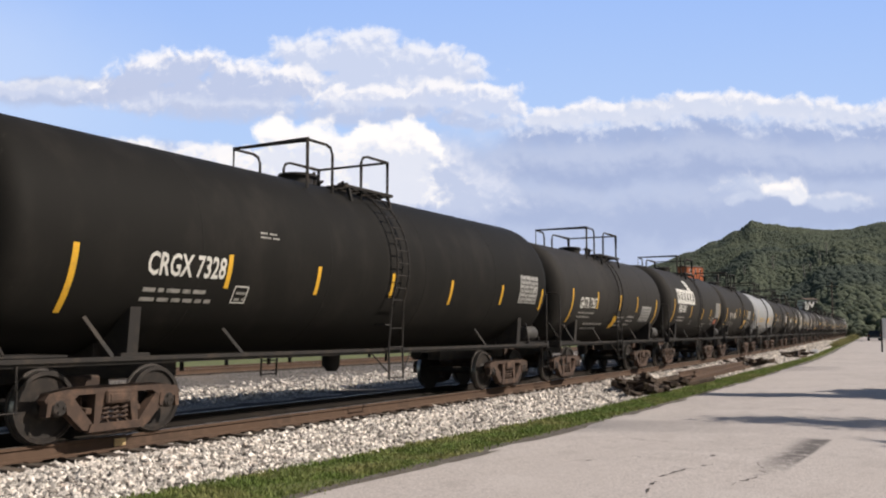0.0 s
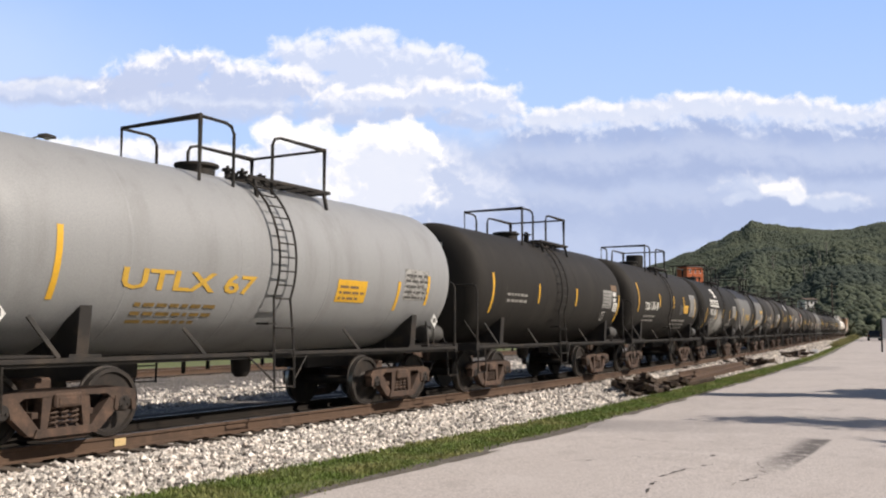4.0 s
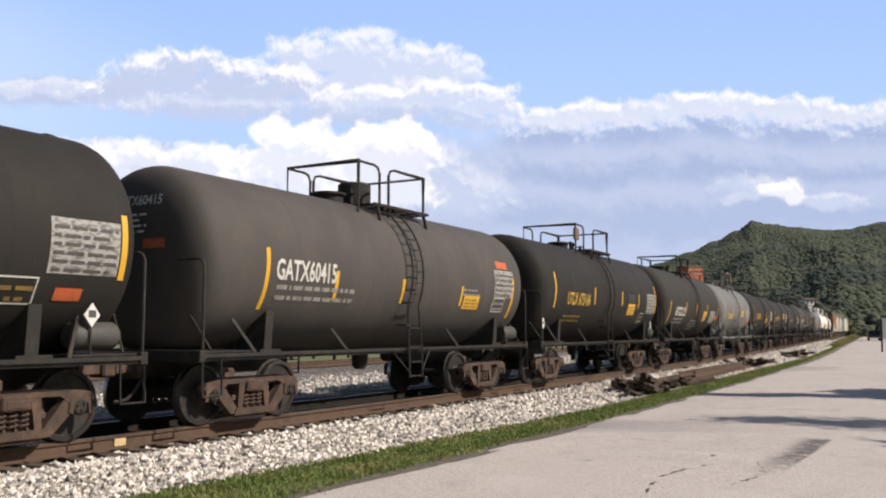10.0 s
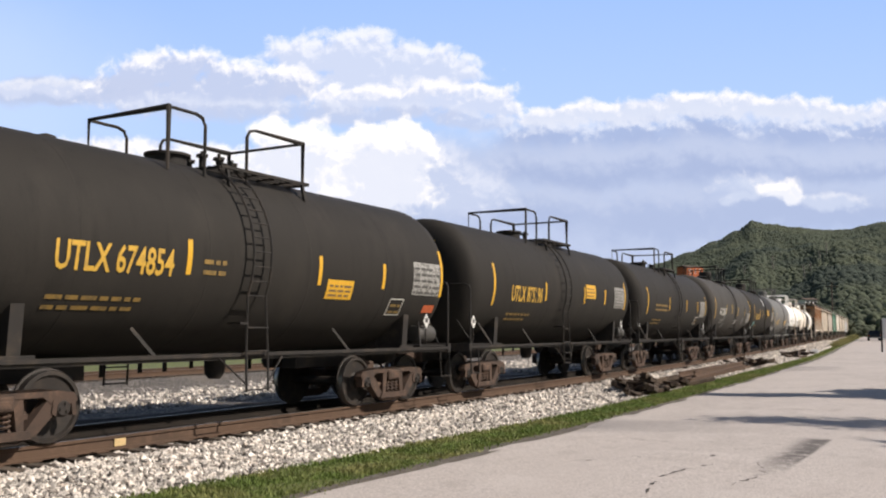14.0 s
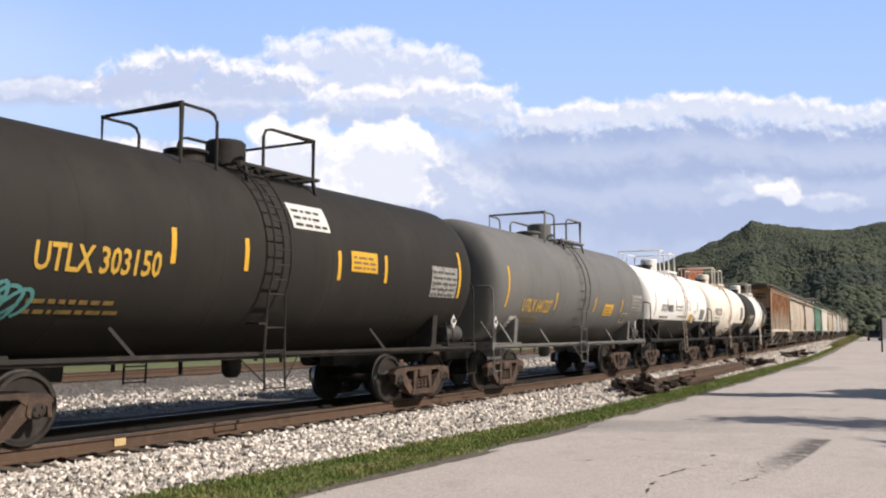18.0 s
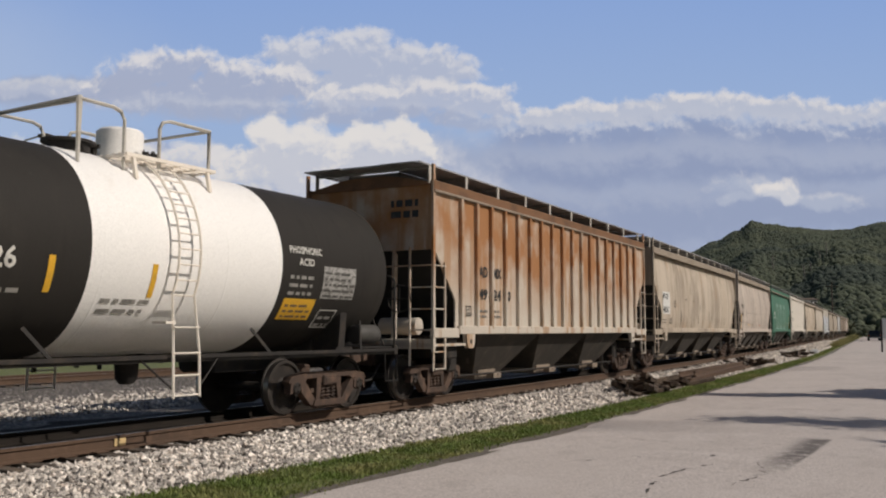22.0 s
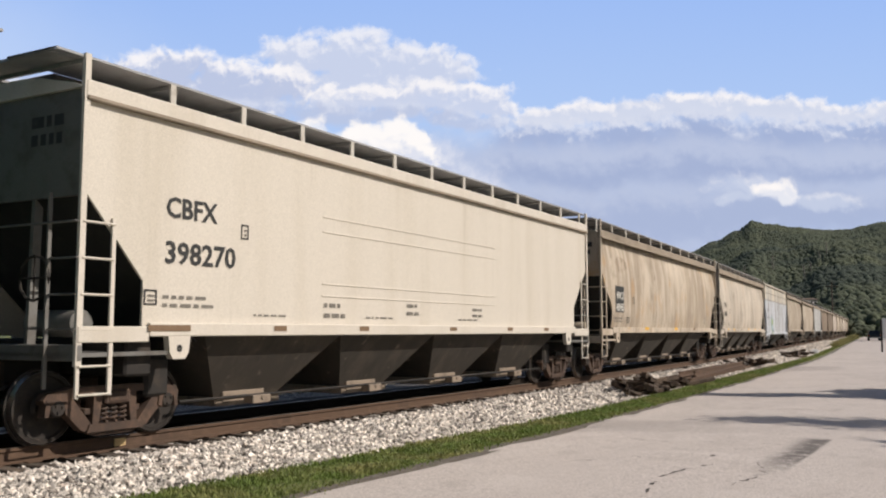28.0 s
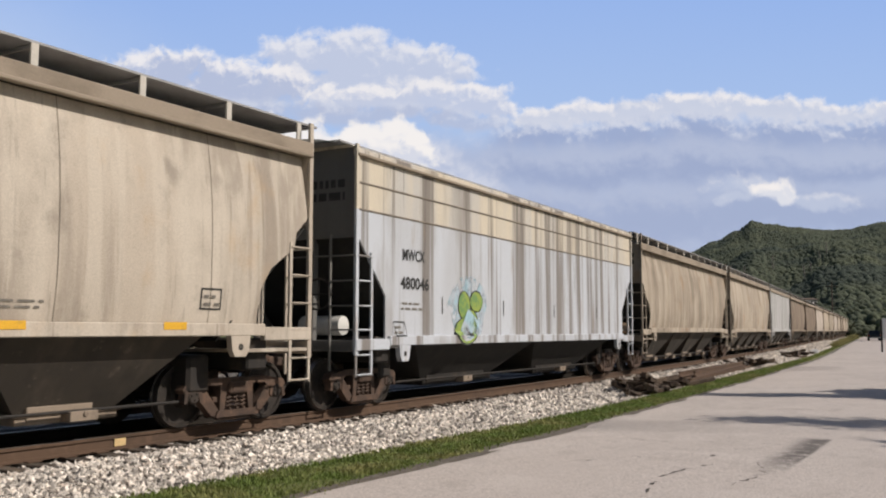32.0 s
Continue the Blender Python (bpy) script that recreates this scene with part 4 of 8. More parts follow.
    if spec["ink"] == M_LETTER_Y:
        for yy in (-e + 0.35, e - 0.75):
            g = G().add([(1.34, yy, 1.45), (1.34, yy + 0.12, 1.60), (1.34, yy, 1.75), (1.34, yy - 0.12, 1.60), (1.325, yy, 1.45), (1.325, yy + 0.12, 1.60), (1.325, yy, 1.75), (1.325, yy - 0.12, 1.60)],
                        [(0, 1, 2, 3), (7, 6, 5, 4), (0, 4, 5, 1), (1, 5, 6, 2), (2, 6, 7, 3), (3, 7, 4, 0)])
            pl = part("placard", g, M_SIGNWHITE, car, "white diamond placard")
            part("placard_print", G().box(1.341, yy - 0.055, 1.57, 1.3435, yy + 0.055, 1.66), M_GREYPATCH, pl)
            part("placard_post", G().tube([(1.32, yy, 1.1), (1.32, yy, 1.5)], 0.014, 5), steel, pl)
    g = G().lathe([(0.62, 0.10), (0.70, 0.16), (0.95, 0.18), (zc - R + 0.03, 0.26)], 14, "z", (0, 0.4, 0))
    part("outlet_valve", g, steel, car)
    # top platform and guard rails
    top = zc + R
    py0, py1 = spec.get("deck", (-1.55, 1.55))
    pd = top - 0.10
    dm = spec.get("deckpaint", steel)
    for x0, x1 in ((-0.95, -0.30), (0.30, 0.95)):
        g = G()
        for i in range(6):
            xx = x0 + (x1 - x0) * i / 5
            g.box(xx - 0.02, -0.55, pd, xx + 0.02, py1 + 0.05, pd + 0.05)
        for i in range(6):
            yy = -0.55 + (py1 + 0.55) * i / 5
            g.box(x0, yy - 0.025, pd - 0.01, x1, yy + 0.025, pd + 0.03)
        part("top_platform", g, dm, car, "grated platform on top of the tank")
    for k in (-1, 1):
        for y in (py1 - 0.1, -0.4):
            part("platform_bracket", G().slab((k * 0.93, y, pd), (k * 1.0, y, zc + math.sqrt(R * R - 1.0)), 0.05, 0.05), dm, car)
    h = spec.get("rail_h", 4.66)
    rm = spec.get("railpaint", steel)

    def bar(*pts):
        part("guard_rail", G().tube(pts, 0.026, 6), rm, car)

    X = 0.86
    foot = pd - 0.05
    low = zc + math.sqrt(R * R - X * X)
    bar((-X, py0, low), (-X, py0, h), (X, py0, h), (X, py0, low))
    bar((X, py0, h), (X, py0 + 0.55, h), (X, py0 + 0.68, h - 0.04), (X, py0 + 0.74, h - 0.14), (X, py0 + 0.74, low))
    bar((-X, py0, h - 0.01), (-X, py0 + 0.55, h - 0.01), (-X, py0 + 0.68, h - 0.05), (-X, py0 + 0.74, h - 0.15), (-X, py0 + 0.74, low))
    bar((-X, -0.1, low), (-X, -0.1, h - 0.14), (-X, -0.04, h - 0.04), (-X, 0.1, h), (-X, py1, h), (-X, py1, foot))
    bar((X, 0.12, low), (X, 0.12, h - 0.14), (X, 0.18, h - 0.04), (X, 0.32, h), (X, py1, h), (X, py1, foot))
    bar((-X, py1, h), (X, py1, h))
    # manway and valves
    hat = spec.get("hat", "valves")
    g = G().lathe([(top - 0.08, 0.30), (top + 0.12, 0.30), (top + 0.12, 0.36), (top + 0.16, 0.36), (top + 0.18, 0.26), (top + 0.18, 0.0)], 18, "z", (0, -0.75, 0), cap=False)
    part("manway", g, steel, car)
    for i in range(5):
        x, y = rnd.uniform(-0.35, 0.30), -0.3 + 0.22 * i + rnd.uniform(-0.05, 0.05)
        hh = rnd.uniform(0.16, 0.34)
        g = G().lathe([(top - 0.05, 0.05), (top + hh * 0.6, 0.05), (top + hh * 0.62, 0.09), (top + hh * 0.8, 0.09), (top + hh * 0.82, 0.03), (top + hh, 0.03)], 8, "z", (x, y, 0))
        g.tube([(x - 0.12, y, top + hh * 0.72), (x + 0.12, y, top + hh * 0.72)], 0.02, 5)
        part("valve", g, steel, car)
    if hat == "bonnet":
        g = G().lathe([(top - 0.04, 0.34), (top + 0.44, 0.34), (top + 0.48, 0.30), (top + 0.50, 0.0)], 20, "z", (0, 0.15, 0), cap=False)
        part("valve_bonnet", g, spec.get("hatpaint", steel), car, "round protective bonnet")
    elif hat == "pipe":
        part("vent_pipe", G().lathe([(top - 0.05, 0.08), (h - 0.05, 0.08), (h, 0.05)], 12, "z", (0.2, -0.2, 0)), steel, car)
    if spec.get("flagbox"):
        part("instruction_box", G().box(X - 0.02, py1 - 0.35 if skin == M_GREY else py0 - 0.16, h - 0.48, X + 0.06, py1 - 0.05 if skin == M_GREY else py0 + 0.16, h - 0.12, 0.01), M_BROWNPLATE, car, "metal document box on the guard rail")
    # ladders that follow the curve of the shell
    ly = spec.get("ladder_y", -0.30)
    for k in (-1, 1):
        g = G()
        q0, q1 = math.radians(-22), math.radians(58)
        paint = spec.get("ladderpaint", steel)
        sides = []
        for w in (-0.20, 0.20):
            pts = [(k * (R + 0.13) * math.cos(q1 - (q1 - q0) * i / 10), ly + w, zc + (R + 0.13) * math.sin(q1 - (q1 - q0) * i / 10)) for i in range(11)]
            pts += [(k * 1.52, ly + w * 1.2, 1.10), (k * 1.54, ly + w * 1.2, 0.50)]
            g.tube(pts, 0.020, 5)
            sides.append(pts)
            if k > 0:
                stile = part("ladder_stile", g, paint, car)
                g = G()
        for i in range(0, 11):
            if k > 0:
                part("rung", shared("tank rung", lambda: G().tube([(0, 0, 0), (0, 0.40, 0)], 0.013, 5).mesh("rung")), paint, stile, at=Matrix.Translation(sides[0][i]))
            else:
                g.tube([sides[0][i], sides[1][i]], 0.013, 5)
        for z in (1.45, 1.1, 0.8, 0.53):
            if k > 0:
                part("rung", shared("foot rung", lambda: G().tube([(0, -0.24, 0), (0, 0.24, 0)], 0.013, 5).mesh("rung")), paint, stile, at=pose(1.53, ly, z))
            else:
                g.tube([(k * 1.53, ly - 0.24, z), (k * 1.53, ly + 0.24, z)], 0.013, 5)
        if k < 0:
            part("ladder", g, paint, car)
        else:
            for w in (-1, 1):
                part("ladder_brace", G().tube([(k * 1.53, ly + w * 0.24, 0.62), (k * 1.42, ly + w * 0.72, 1.03)], 0.014, 5), steel, car)
        part("ladder_step", G().box(min(k * 1.30, k * 1.56), ly - 0.42, 1.50, max(k * 1.30, k * 1.56), ly - 0.24, 1.53), spec.get("ladderpaint", steel), car)
    for y in (t0, t1):
        spec.setdefault("sets", []).extend(truck(car, y))

    def lay(name, drawing, material, lift, label=""):
        on_tank(car, name, drawing, material, R, zc, lift, label)

    markings(spec, car, lay, rnd)
    # markings on the end of the tank
    d = R * 0.38

    def on_head(name, drawing, material):
        g = G()
        vs = []
        for x, z in drawing[0]:
            r = min(math.hypot(x, z - zc) / R, 0.97) ** (2 / KNUCKLE)
            vs.append((x, -te + d - d * (1 - r) ** (KNUCKLE / 2) - 0.012, z))
        g.add(vs, drawing[1])
        part(name, g.mesh(name, 0), material, car)

    words = " ".join(mk[5] for mk in spec["marks"] if mk[0] == "T" and "ACID" not in mk[5] and "PHOS" not in mk[5])
    on_head("end_lettering", text_at(-0.42, zc + 0.78, words, 0.15, 0.98) if words else bars(-0.42, zc + 0.78, 0.95, 0.16, 1, rnd, 0.9), spec["ink"])
    on_head("end_print", bars(-0.40, zc + 0.36, 0.7, 0.34, 4, rnd, 0.40), spec["ink"])
    on_head("end_placard", patch_quads(0.25, zc + 0.12, 0.68, zc + 0.26, 2), M_ORANGE)
    return car


# ---- covered hoppers ----
def loft(levels):
    """Stacked rectangles: (z, half width, y0, y1)."""
    g = G()
    for z, w, y0, y1 in levels:
        g.v += [(-w, y0, z), (w, y0, z), (w, y1, z), (-w, y1, z)]
    n = len(levels)
    for i in range(n - 1):
        for k in range(4):
            g.f.append((4 * i + k, 4 * i + (k + 1) % 4, 4 * i + 4 + (k + 1) % 4, 4 * i + 4 + k))
    g.f.append((0, 1, 2, 3))
    g.f.append(tuple(4 * (n - 1) + k for k in range(4)))
    return g


ROUND_CUT = [(1.2, 1.18), (1.75, 1.20), (2.05, 1.16), (2.35, 0.95), (2.60, 0.58), (2.68, 0.42), (2.95, 0.36), (3.25, 0.03), (9, 0.03)]
STRAIGHT_CUT = [(1.0, 1.02), (2.05, 1.02), (3.15, 0.03), (9, 0.03)]


def lerp(table, x):
    for (a, p), (b, q) in zip(table, table[1:]):
        if x <= b:
            return p + (q - p) * max(0.0, (x - a) / (b - a))
    return table[-1][1]


def grating(k, x0, x1, reach, z, bars_n=17):
    """One welded sheet of bars along the car, tied by cross bars, with open slots between them."""
    xs = []
    step = (x1 - x0) / bars_n
    for i in range(bars_n):
        xs += [x0 + i * step, x0 + i * step + 0.74 * step]
    n = 2 * max(4, round(reach / 0.6))
    ys = []
    for j in range(n):
        y = -reach + 2 * reach * j / (n - 1)
        ys += [y - 0.025, y + 0.025]
    g = G()
    cols, rows = len(xs), len(ys)
    for h in (z, z + 0.03):
        g.v += [(k * x, y, h) for y in ys for x in xs]
    top = cols * rows
    for j in range(rows - 1):
        for i in range(cols - 1):
            if i % 2 == 0 or j % 2 == 0:
                a = j * cols + i
                g.f += [(a, a + 1, a + 1 + cols, a + cols), (top + a, top + a + cols, top + a + 1 + cols, top + a + 1)]
    for j in range(rows - 1):
        for i in (0, cols - 1):
            a = j * cols + i
            g.f.append((a, a + cols, top + a + cols, top + a))
    return g


def hopper_car(spec):
    L = spec["L"]
    skin = spec["paint"]
    rnd = random.Random(spec["seed"])
    car = thing("hopper_car", spec["label"], "hopper car", "cars of the freight train")
    e = L / 2 - 0.62                  # end of the roof and of the side sill
    tc = e - 1.08
    z0, z1 = spec.get("sill", 1.36), spec.get("eave", 4.22)
    W = 1.60
    flat = spec.get("shape", "round") == "flat"
    cut = STRAIGHT_CUT if spec.get("cut", "round") == "straight" else ROUND_CUT
    ends = spec.get("endpaint", skin)

    def hx(z):
        f = (z - z0) / (z1 - z0)
        return W - 0.05 if flat else W - 0.02 - 0.16 * max(0.0, f - 0.45) ** 2 / 0.30 - 0.10 * max(0.0, 0.30 - f) ** 2 / 0.09

    zs = sorted({z0 + (z1 - z0) * i / 14 for i in range(15)} | {z for z, _ in cut if z0 < z < z1})
    for k in (-1, 1):
        g = G()
        for off in (0.0, -0.035):
            for z in zs:
                c = lerp(cut, z)
                for j in range(7):
                    g.v.append((k * (hx(z) + off), (-1 + 2 * j / 6) * (e - c), z))
        n = len(zs) * 7
        for i in range(len(zs) - 1):
            for j in range(6):
                q = i * 7 + j
                g.f.append((q, q + 1, q + 8, q + 7))
                g.f.append((n + q, n + q + 7, n + q + 8, n + q + 1))
            for j in (0, 6):
                q = i * 7 + j
                g.f.append((q, q + 7, n + q + 7, n + q))
        part("side_sheet", g, skin, car)
        for i in range(spec.get("seams", 0)):
            y = (-1 + 2 * (i + 0.5) / spec["seams"]) * (e - 1.15)
            g = G()
            for z in zs:
                g.v += [(k * (hx(z) + 0.006), y - 0.014, z), (k * (hx(z) + 0.006), y + 0.014, z)]
            g.f = [(2 * i_, 2 * i_ + 1, 2 * i_ + 3, 2 * i_ + 2) for i_ in range(len(zs) - 1)]
            part("panel_seam", g, M_SEAM, car)
        if not flat and not spec.get("seams"):
            for i in range(7):
                y = (-1 + 2 * (i + 0.5) / 7) * (e - 1.15) + rnd.uniform(-0.2, 0.2)
                g = G()
                for z in zs:
                    g.v += [(k * (hx(z) + 0.004), y - 0.007, z), (k * (hx(z) + 0.004), y + 0.007, z)]
                g.f = [(2 * i_, 2 * i_ + 1, 2 * i_ + 3, 2 * i_ + 2) for i_ in range(len(zs) - 1)]
                part("panel_seam", g, M_SEAM, car)
        lip = sorted((k * (W - 0.08), k * (W + 0.03)))
        part("chord_lip", G().box(lip[0], -e + 0.02, z1 - 0.012, lip[1], e - 0.02, z1 + 0.045, 0.012), M_CHORD, car)
        part("top_chord", G().box(min(k * (W - 0.10), k * (W + 0.01)), -e, z1, max(k * (W - 0.10), k * (W + 0.01)), e, z1 + spec.get("chord", 0.24), 0.02), spec.get("roofpaint", skin if skin in (M_IVORY, M_GREEN, M_GREYTOP) else M_CHORD), car)
        g = G().box(min(k * (W - 0.06), k * (W + 0.025)), -e + 1.1, z0 - 0.03, max(k * (W - 0.06), k * (W + 0.025)), e - 1.1, z0 + 0.15, 0.012)
        part("side_sill", g, spec.get("sillpaint", skin), car)
        # end wall above, slope sheet below
        y = k * (e - 0.05)
        part("end_wall", G().box(-W + 0.06, min(y, y - k * 0.04), 3.05, W - 0.06, max(y, y - k * 0.04), z1 + 0.16), ends, car)
        # the sheet's near-black coat includes the shade of the end recess
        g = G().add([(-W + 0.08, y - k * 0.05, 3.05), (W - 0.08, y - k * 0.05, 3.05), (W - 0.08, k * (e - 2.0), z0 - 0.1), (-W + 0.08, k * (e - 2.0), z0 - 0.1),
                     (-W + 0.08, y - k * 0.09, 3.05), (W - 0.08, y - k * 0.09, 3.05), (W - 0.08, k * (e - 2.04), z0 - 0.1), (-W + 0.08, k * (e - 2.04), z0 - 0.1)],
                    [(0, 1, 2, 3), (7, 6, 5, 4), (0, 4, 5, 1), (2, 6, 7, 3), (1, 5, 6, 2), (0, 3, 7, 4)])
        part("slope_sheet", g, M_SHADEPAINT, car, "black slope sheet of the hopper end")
    g = loft([(z1 + 0.15, W - 0.06, -e, e), (z1 + 0.22, W - 0.22, -e, e), (z1 + 0.36, 0.75, -e + 0.02, e - 0.02), (z1 + 0.40, 0.40, -e + 0.02, e - 0.02)])
    part("roof", g, spec.get("roofpaint", skin), car)
    for i in range(5):
        y = (-1 + 2 * (i + 0.5) / 5) * (e - 1.0)
        part("roof_hatch", G().box(-0.36, y - 1.1, spec.get("walk_z", 4.78) - 0.06, 0.36, y + 1.1, spec.get("walk_z", 4.78) + 0.03, 0.03), skin, car)
    # roof walk on posts
    part("hatch_coaming", G().box(-0.66, -e + 0.25, z1 + 0.18, 0.66, e - 0.25, spec.get("walk_z", 4.78) - 0.05, 0.03), M_GREYPATCH, car, "dark coaming under the hatches")
    n = spec.get("posts", 12)
    rb = spec.get("walk_z", 4.78)
    pm = shared("walkpost%.2f" % (rb - z1), lambda: G().slab((0, 0, 0), (0, 0, rb - z1 - 0.06), 0.10, 0.03).mesh("walk_post"))
    for k in (-1, 1):
        g = grating(k, 0.49, 1.44, e + 0.28, rb)
        part("roof_walk", g, M_ROOFWALK, car, "open steel grating walkway")
        row = G()
        for i in range(n):
            y = -e + 0.15 + (2 * e - 0.3) * i / (n - 1)
            if k > 0:
                part("walk_post", pm, M_POST, car, at=pose(k * 1.41, y, z1 + 0.06))
            else:
                row.slab((k * 1.41, y, z1 + 0.06), (k * 1.41, y, rb), 0.10, 0.03)
                if i == n - 1:
                    tagged(part("walk_post", row, M_POST, car), kind="stuff")
            if i < n - 1 and k > 0:
                part("walk_bracket", shared("wbr", lambda: G().slab((-1.35, 0, 0), (1.35, 0, 0), 0.05, 0.04).mesh("walk_bracket")), M_ROOFWALK, car, at=pose(0, y, rb - 0.03))
        part("end_walk", G().box(-1.25, k * (e + 0.05) - 0.2, rb - 0.002, 1.25, k * (e + 0.05) + 0.2, rb + 0.033), M_ROOFWALK, car)
        # end platform
        g = G().box(-W, min(k * e, k * (e - 0.08)), 1.04, W, max(k * e, k * (e - 0.08)), 1.24, 0.01)
        g.box(-W + 0.02, min(k * e, k * (e - 1.6)), 1.09, W - 0.02, max(k * e, k * (e - 1.6)), 1.14)
        part("end_sill", g, ends, car)
        for x in (-1, 1):
            y0, y1 = sorted((k * e, k * (e - 1.098)))
            part("corner_sill", G().box(x * (W - 0.04) - 0.05, y0, z0 - 0.10, x * (W - 0.04) + 0.05, y1, z0 + 0.10, 0.01), skin, car)
            yp = k * (e - 1.62)
            pad = part("jacking_pad", G().prism([(yp - 0.20, z0 - 0.025), (yp + 0.20, z0 - 0.025), (yp + 0.17, z0 - 0.24), (yp + 0.11, z0 - 0.33), (yp - 0.11, z0 - 0.33), (yp - 0.17, z0 - 0.24)], x * (W - 0.03) - 0.05, x * (W - 0.03) + 0.05), skin, car)
            if x > 0:
                # flat black disc stands in for the dark inside of a hole
                part("lifting_hole", G().lathe([(W + 0.0195, 0.001), (W + 0.024, 0.05), (W + 0.010, 0.052)], 12, "x", (0, yp, z0 - 0.19), cap=False), M_SHADEPAINT, pad)
            part("corner_post", G().slab((x * (W - 0.03), k * (e - 0.03), 0.98), (x * (W - 0.03), k * (e - 0.03), rb), 0.085, 0.05), skin, car)
            g = G().slab((x * (W - 0.02), k * (e - 0.50), 0.62), (x * (W - 0.02), k * (e - 0.50), 2.80), 0.06, 0.03)
            if x < 0:
                for z in (2.72, 2.28, 1.84, 1.42, 0.98, 0.64):
                    g.tube([(-W, k * (e - 0.265) - 0.235, z), (-W, k * (e - 0.265) + 0.235, z)], 0.016, 5)
            part("ladder_stile", g, skin, car)
            for z in (2.72, 2.28, 1.84, 1.42, 0.98, 0.64) if x > 0 else ():
                part("rung", shared("rung", lambda: G().tube([(0, 0, 0), (0, 0.47, 0)], 0.016, 5).mesh("rung")), skin, car, at=pose(x * (W + 0.0), k * (e - 0.265) - 0.235, z))
            part("step_stile", G().slab((x * (W - 0.03), k * (e - 0.03), 0.60), (x * (W - 0.03), k * (e - 0.03), 1.1), 0.05, 0.03), skin, car)
            part("end_stile", G().slab((x * (W - 0.55), k * (e + 0.02), 0.7), (x * (W - 0.55), k * (e + 0.02), 3.1), 0.05, 0.03), ends, car)
            for z in (2.72, 2.28, 1.84, 1.42):
                part("end_rung", shared("erung", lambda: G().tube([(-0.26, 0, 0), (0.26, 0, 0)], 0.016, 5).mesh("end_rung")), ends, car, at=pose(x * (W - 0.29), k * (e + 0.02), z))
        part("grab_bar", G().tube([(-W + 0.05, k * (e + 0.03), 2.72), (W - 0.05, k * (e + 0.03), 2.72)], 0.016, 5), ends, car)
        c = part("coupler", shared("coupler", make_coupler), M_TRUCK, car, "rusty knuckle coupler", pose(0, k * e, 0, 0, 0, 0 if k < 0 else 180))
        part("air_hose", shared("hose", make_hose), M_FRAME, c)
        y0, y1 = sorted((k * e, k * (tc - 1.2)))
        part("body_bolster", G().box(-1.45, k * tc - 0.22, 0.82, 1.45, k * tc + 0.22, 1.30, 0.03), M_FRAME, car)
        part("brake_gear", G().box(-1.30, k * (tc - 0.75) - 0.30, 0.50, 1.10, k * (tc - 0.75) + 0.14, 1.06, 0.05), M_FRAME, car)
        part("draft_sill", G().box(-0.2, y0, 0.74, 0.2, y1, 1.08, 0.01), M_FRAME, car)
        for x in (-0.6, 0.6):
            part("end_post", G().slab((x, k * (e - 0.10), 1.14), (x, k * (e - 0.14), 3.1), 0.12, 0.06), ends, car)
    g = G().lathe([(-0.55, 0.02), (-0.55, 0.18), (0.35, 0.18), (0.40, 0.02)], 12, "x", (0.55, -(e - 0.62), 1.50))
    part("air_reservoir", g, M_SIGNWHITE if skin in (M_GREYTOP,) else ends, car)
    g = G()
    for i in range(13):
        a = 2 * math.pi * i / 12
        g.v.append((0.8 + 0.28 * math.cos(a), -(e + 0.02), 2.05 + 0.28 * math.sin(a)))
    pts = list(g.v)
    g = G().tube(pts, 0.018, 5, cap=False)
    g.tube([pts[0], pts[6]], 0.014, 5)
    g.tube([pts[3], pts[9]], 0.014, 5)
    part("brake_wheel", g, M_FRAME, car)
    # outlets
    nb = spec.get("bays", 4)
    span = 2 * (tc - 1.15)
    for i in range(nb):
        a = -span / 2 + span * i / nb
        b = a + span / nb
        c = (a + b) / 2
        q = 0.70 if nb > 2 else 1.6
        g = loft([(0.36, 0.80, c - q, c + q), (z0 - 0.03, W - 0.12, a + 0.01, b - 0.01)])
        bay = part("hopper_bay", g, spec.get("baypaint", M_GRIMESHADE), car, "sloping hopper bay in deep shade")
        g = G().box(-0.88, c - q - 0.05, 0.26, 0.88, c + q + 0.05, 0.36, 0.01)
        g.box(-0.92, c - q - 0.10, 0.36, 0.92, c + q + 0.10, 0.40, 0.01)
        g.box(-0.90, c - q + 0.10, 0.30, 0.90, c + q - 0.35, 0.48, 0.01)
        part("outlet_gate", g, spec.get("gatepaint", M_GATE), bay)
        part("gate_shaft", G().tube([(0.0, c + 0.1, 0.36), (1.1, c + 0.1, 0.36)], 0.035, 6), M_GATE, bay)
        part("gate_rack", G().box(0.80, c - 0.12, 0.27, 1.08, c + 0.30, 0.40, 0.01), M_GATE, bay)
    part("gate_rod", G().tube([(1.02, -tc + 1.15, 0.40), (1.02, tc - 1.15, 0.40)], 0.024, 6), M_FRAME, car)
    part("brake_rod", G().tube([(0.62, -tc + 0.9, 0.62), (0.62, -span / 2 + 0.3, 0.52)], 0.03, 6), M_FRAME, car)
    part("center_sill", G().box(-0.16, -tc + 1.0, 0.62, 0.16, tc - 1.0, 0.80, 0.01), M_FRAME, car)
    # outside stakes
    ribs = spec.get("ribs", 0)
    for i in range(ribs):
        y = (-1 + 2 * i / (ribs - 1)) * spec.get("rib_reach", e - 0.10)
        low = z0 + 0.08
        while low < z1 and abs(y) > e - lerp(cut, low) - 0.04:
            low += 0.05
        for k in (-1, 1):
            x0, x1 = sorted((k * (W - 0.06), k * (W + 0.035)))
            part("side_stake", G().box(x0, y - 0.05, low, x1, y + 0.05, z1 - 0.01, 0.012), spec.get("ribpaint", skin), car)
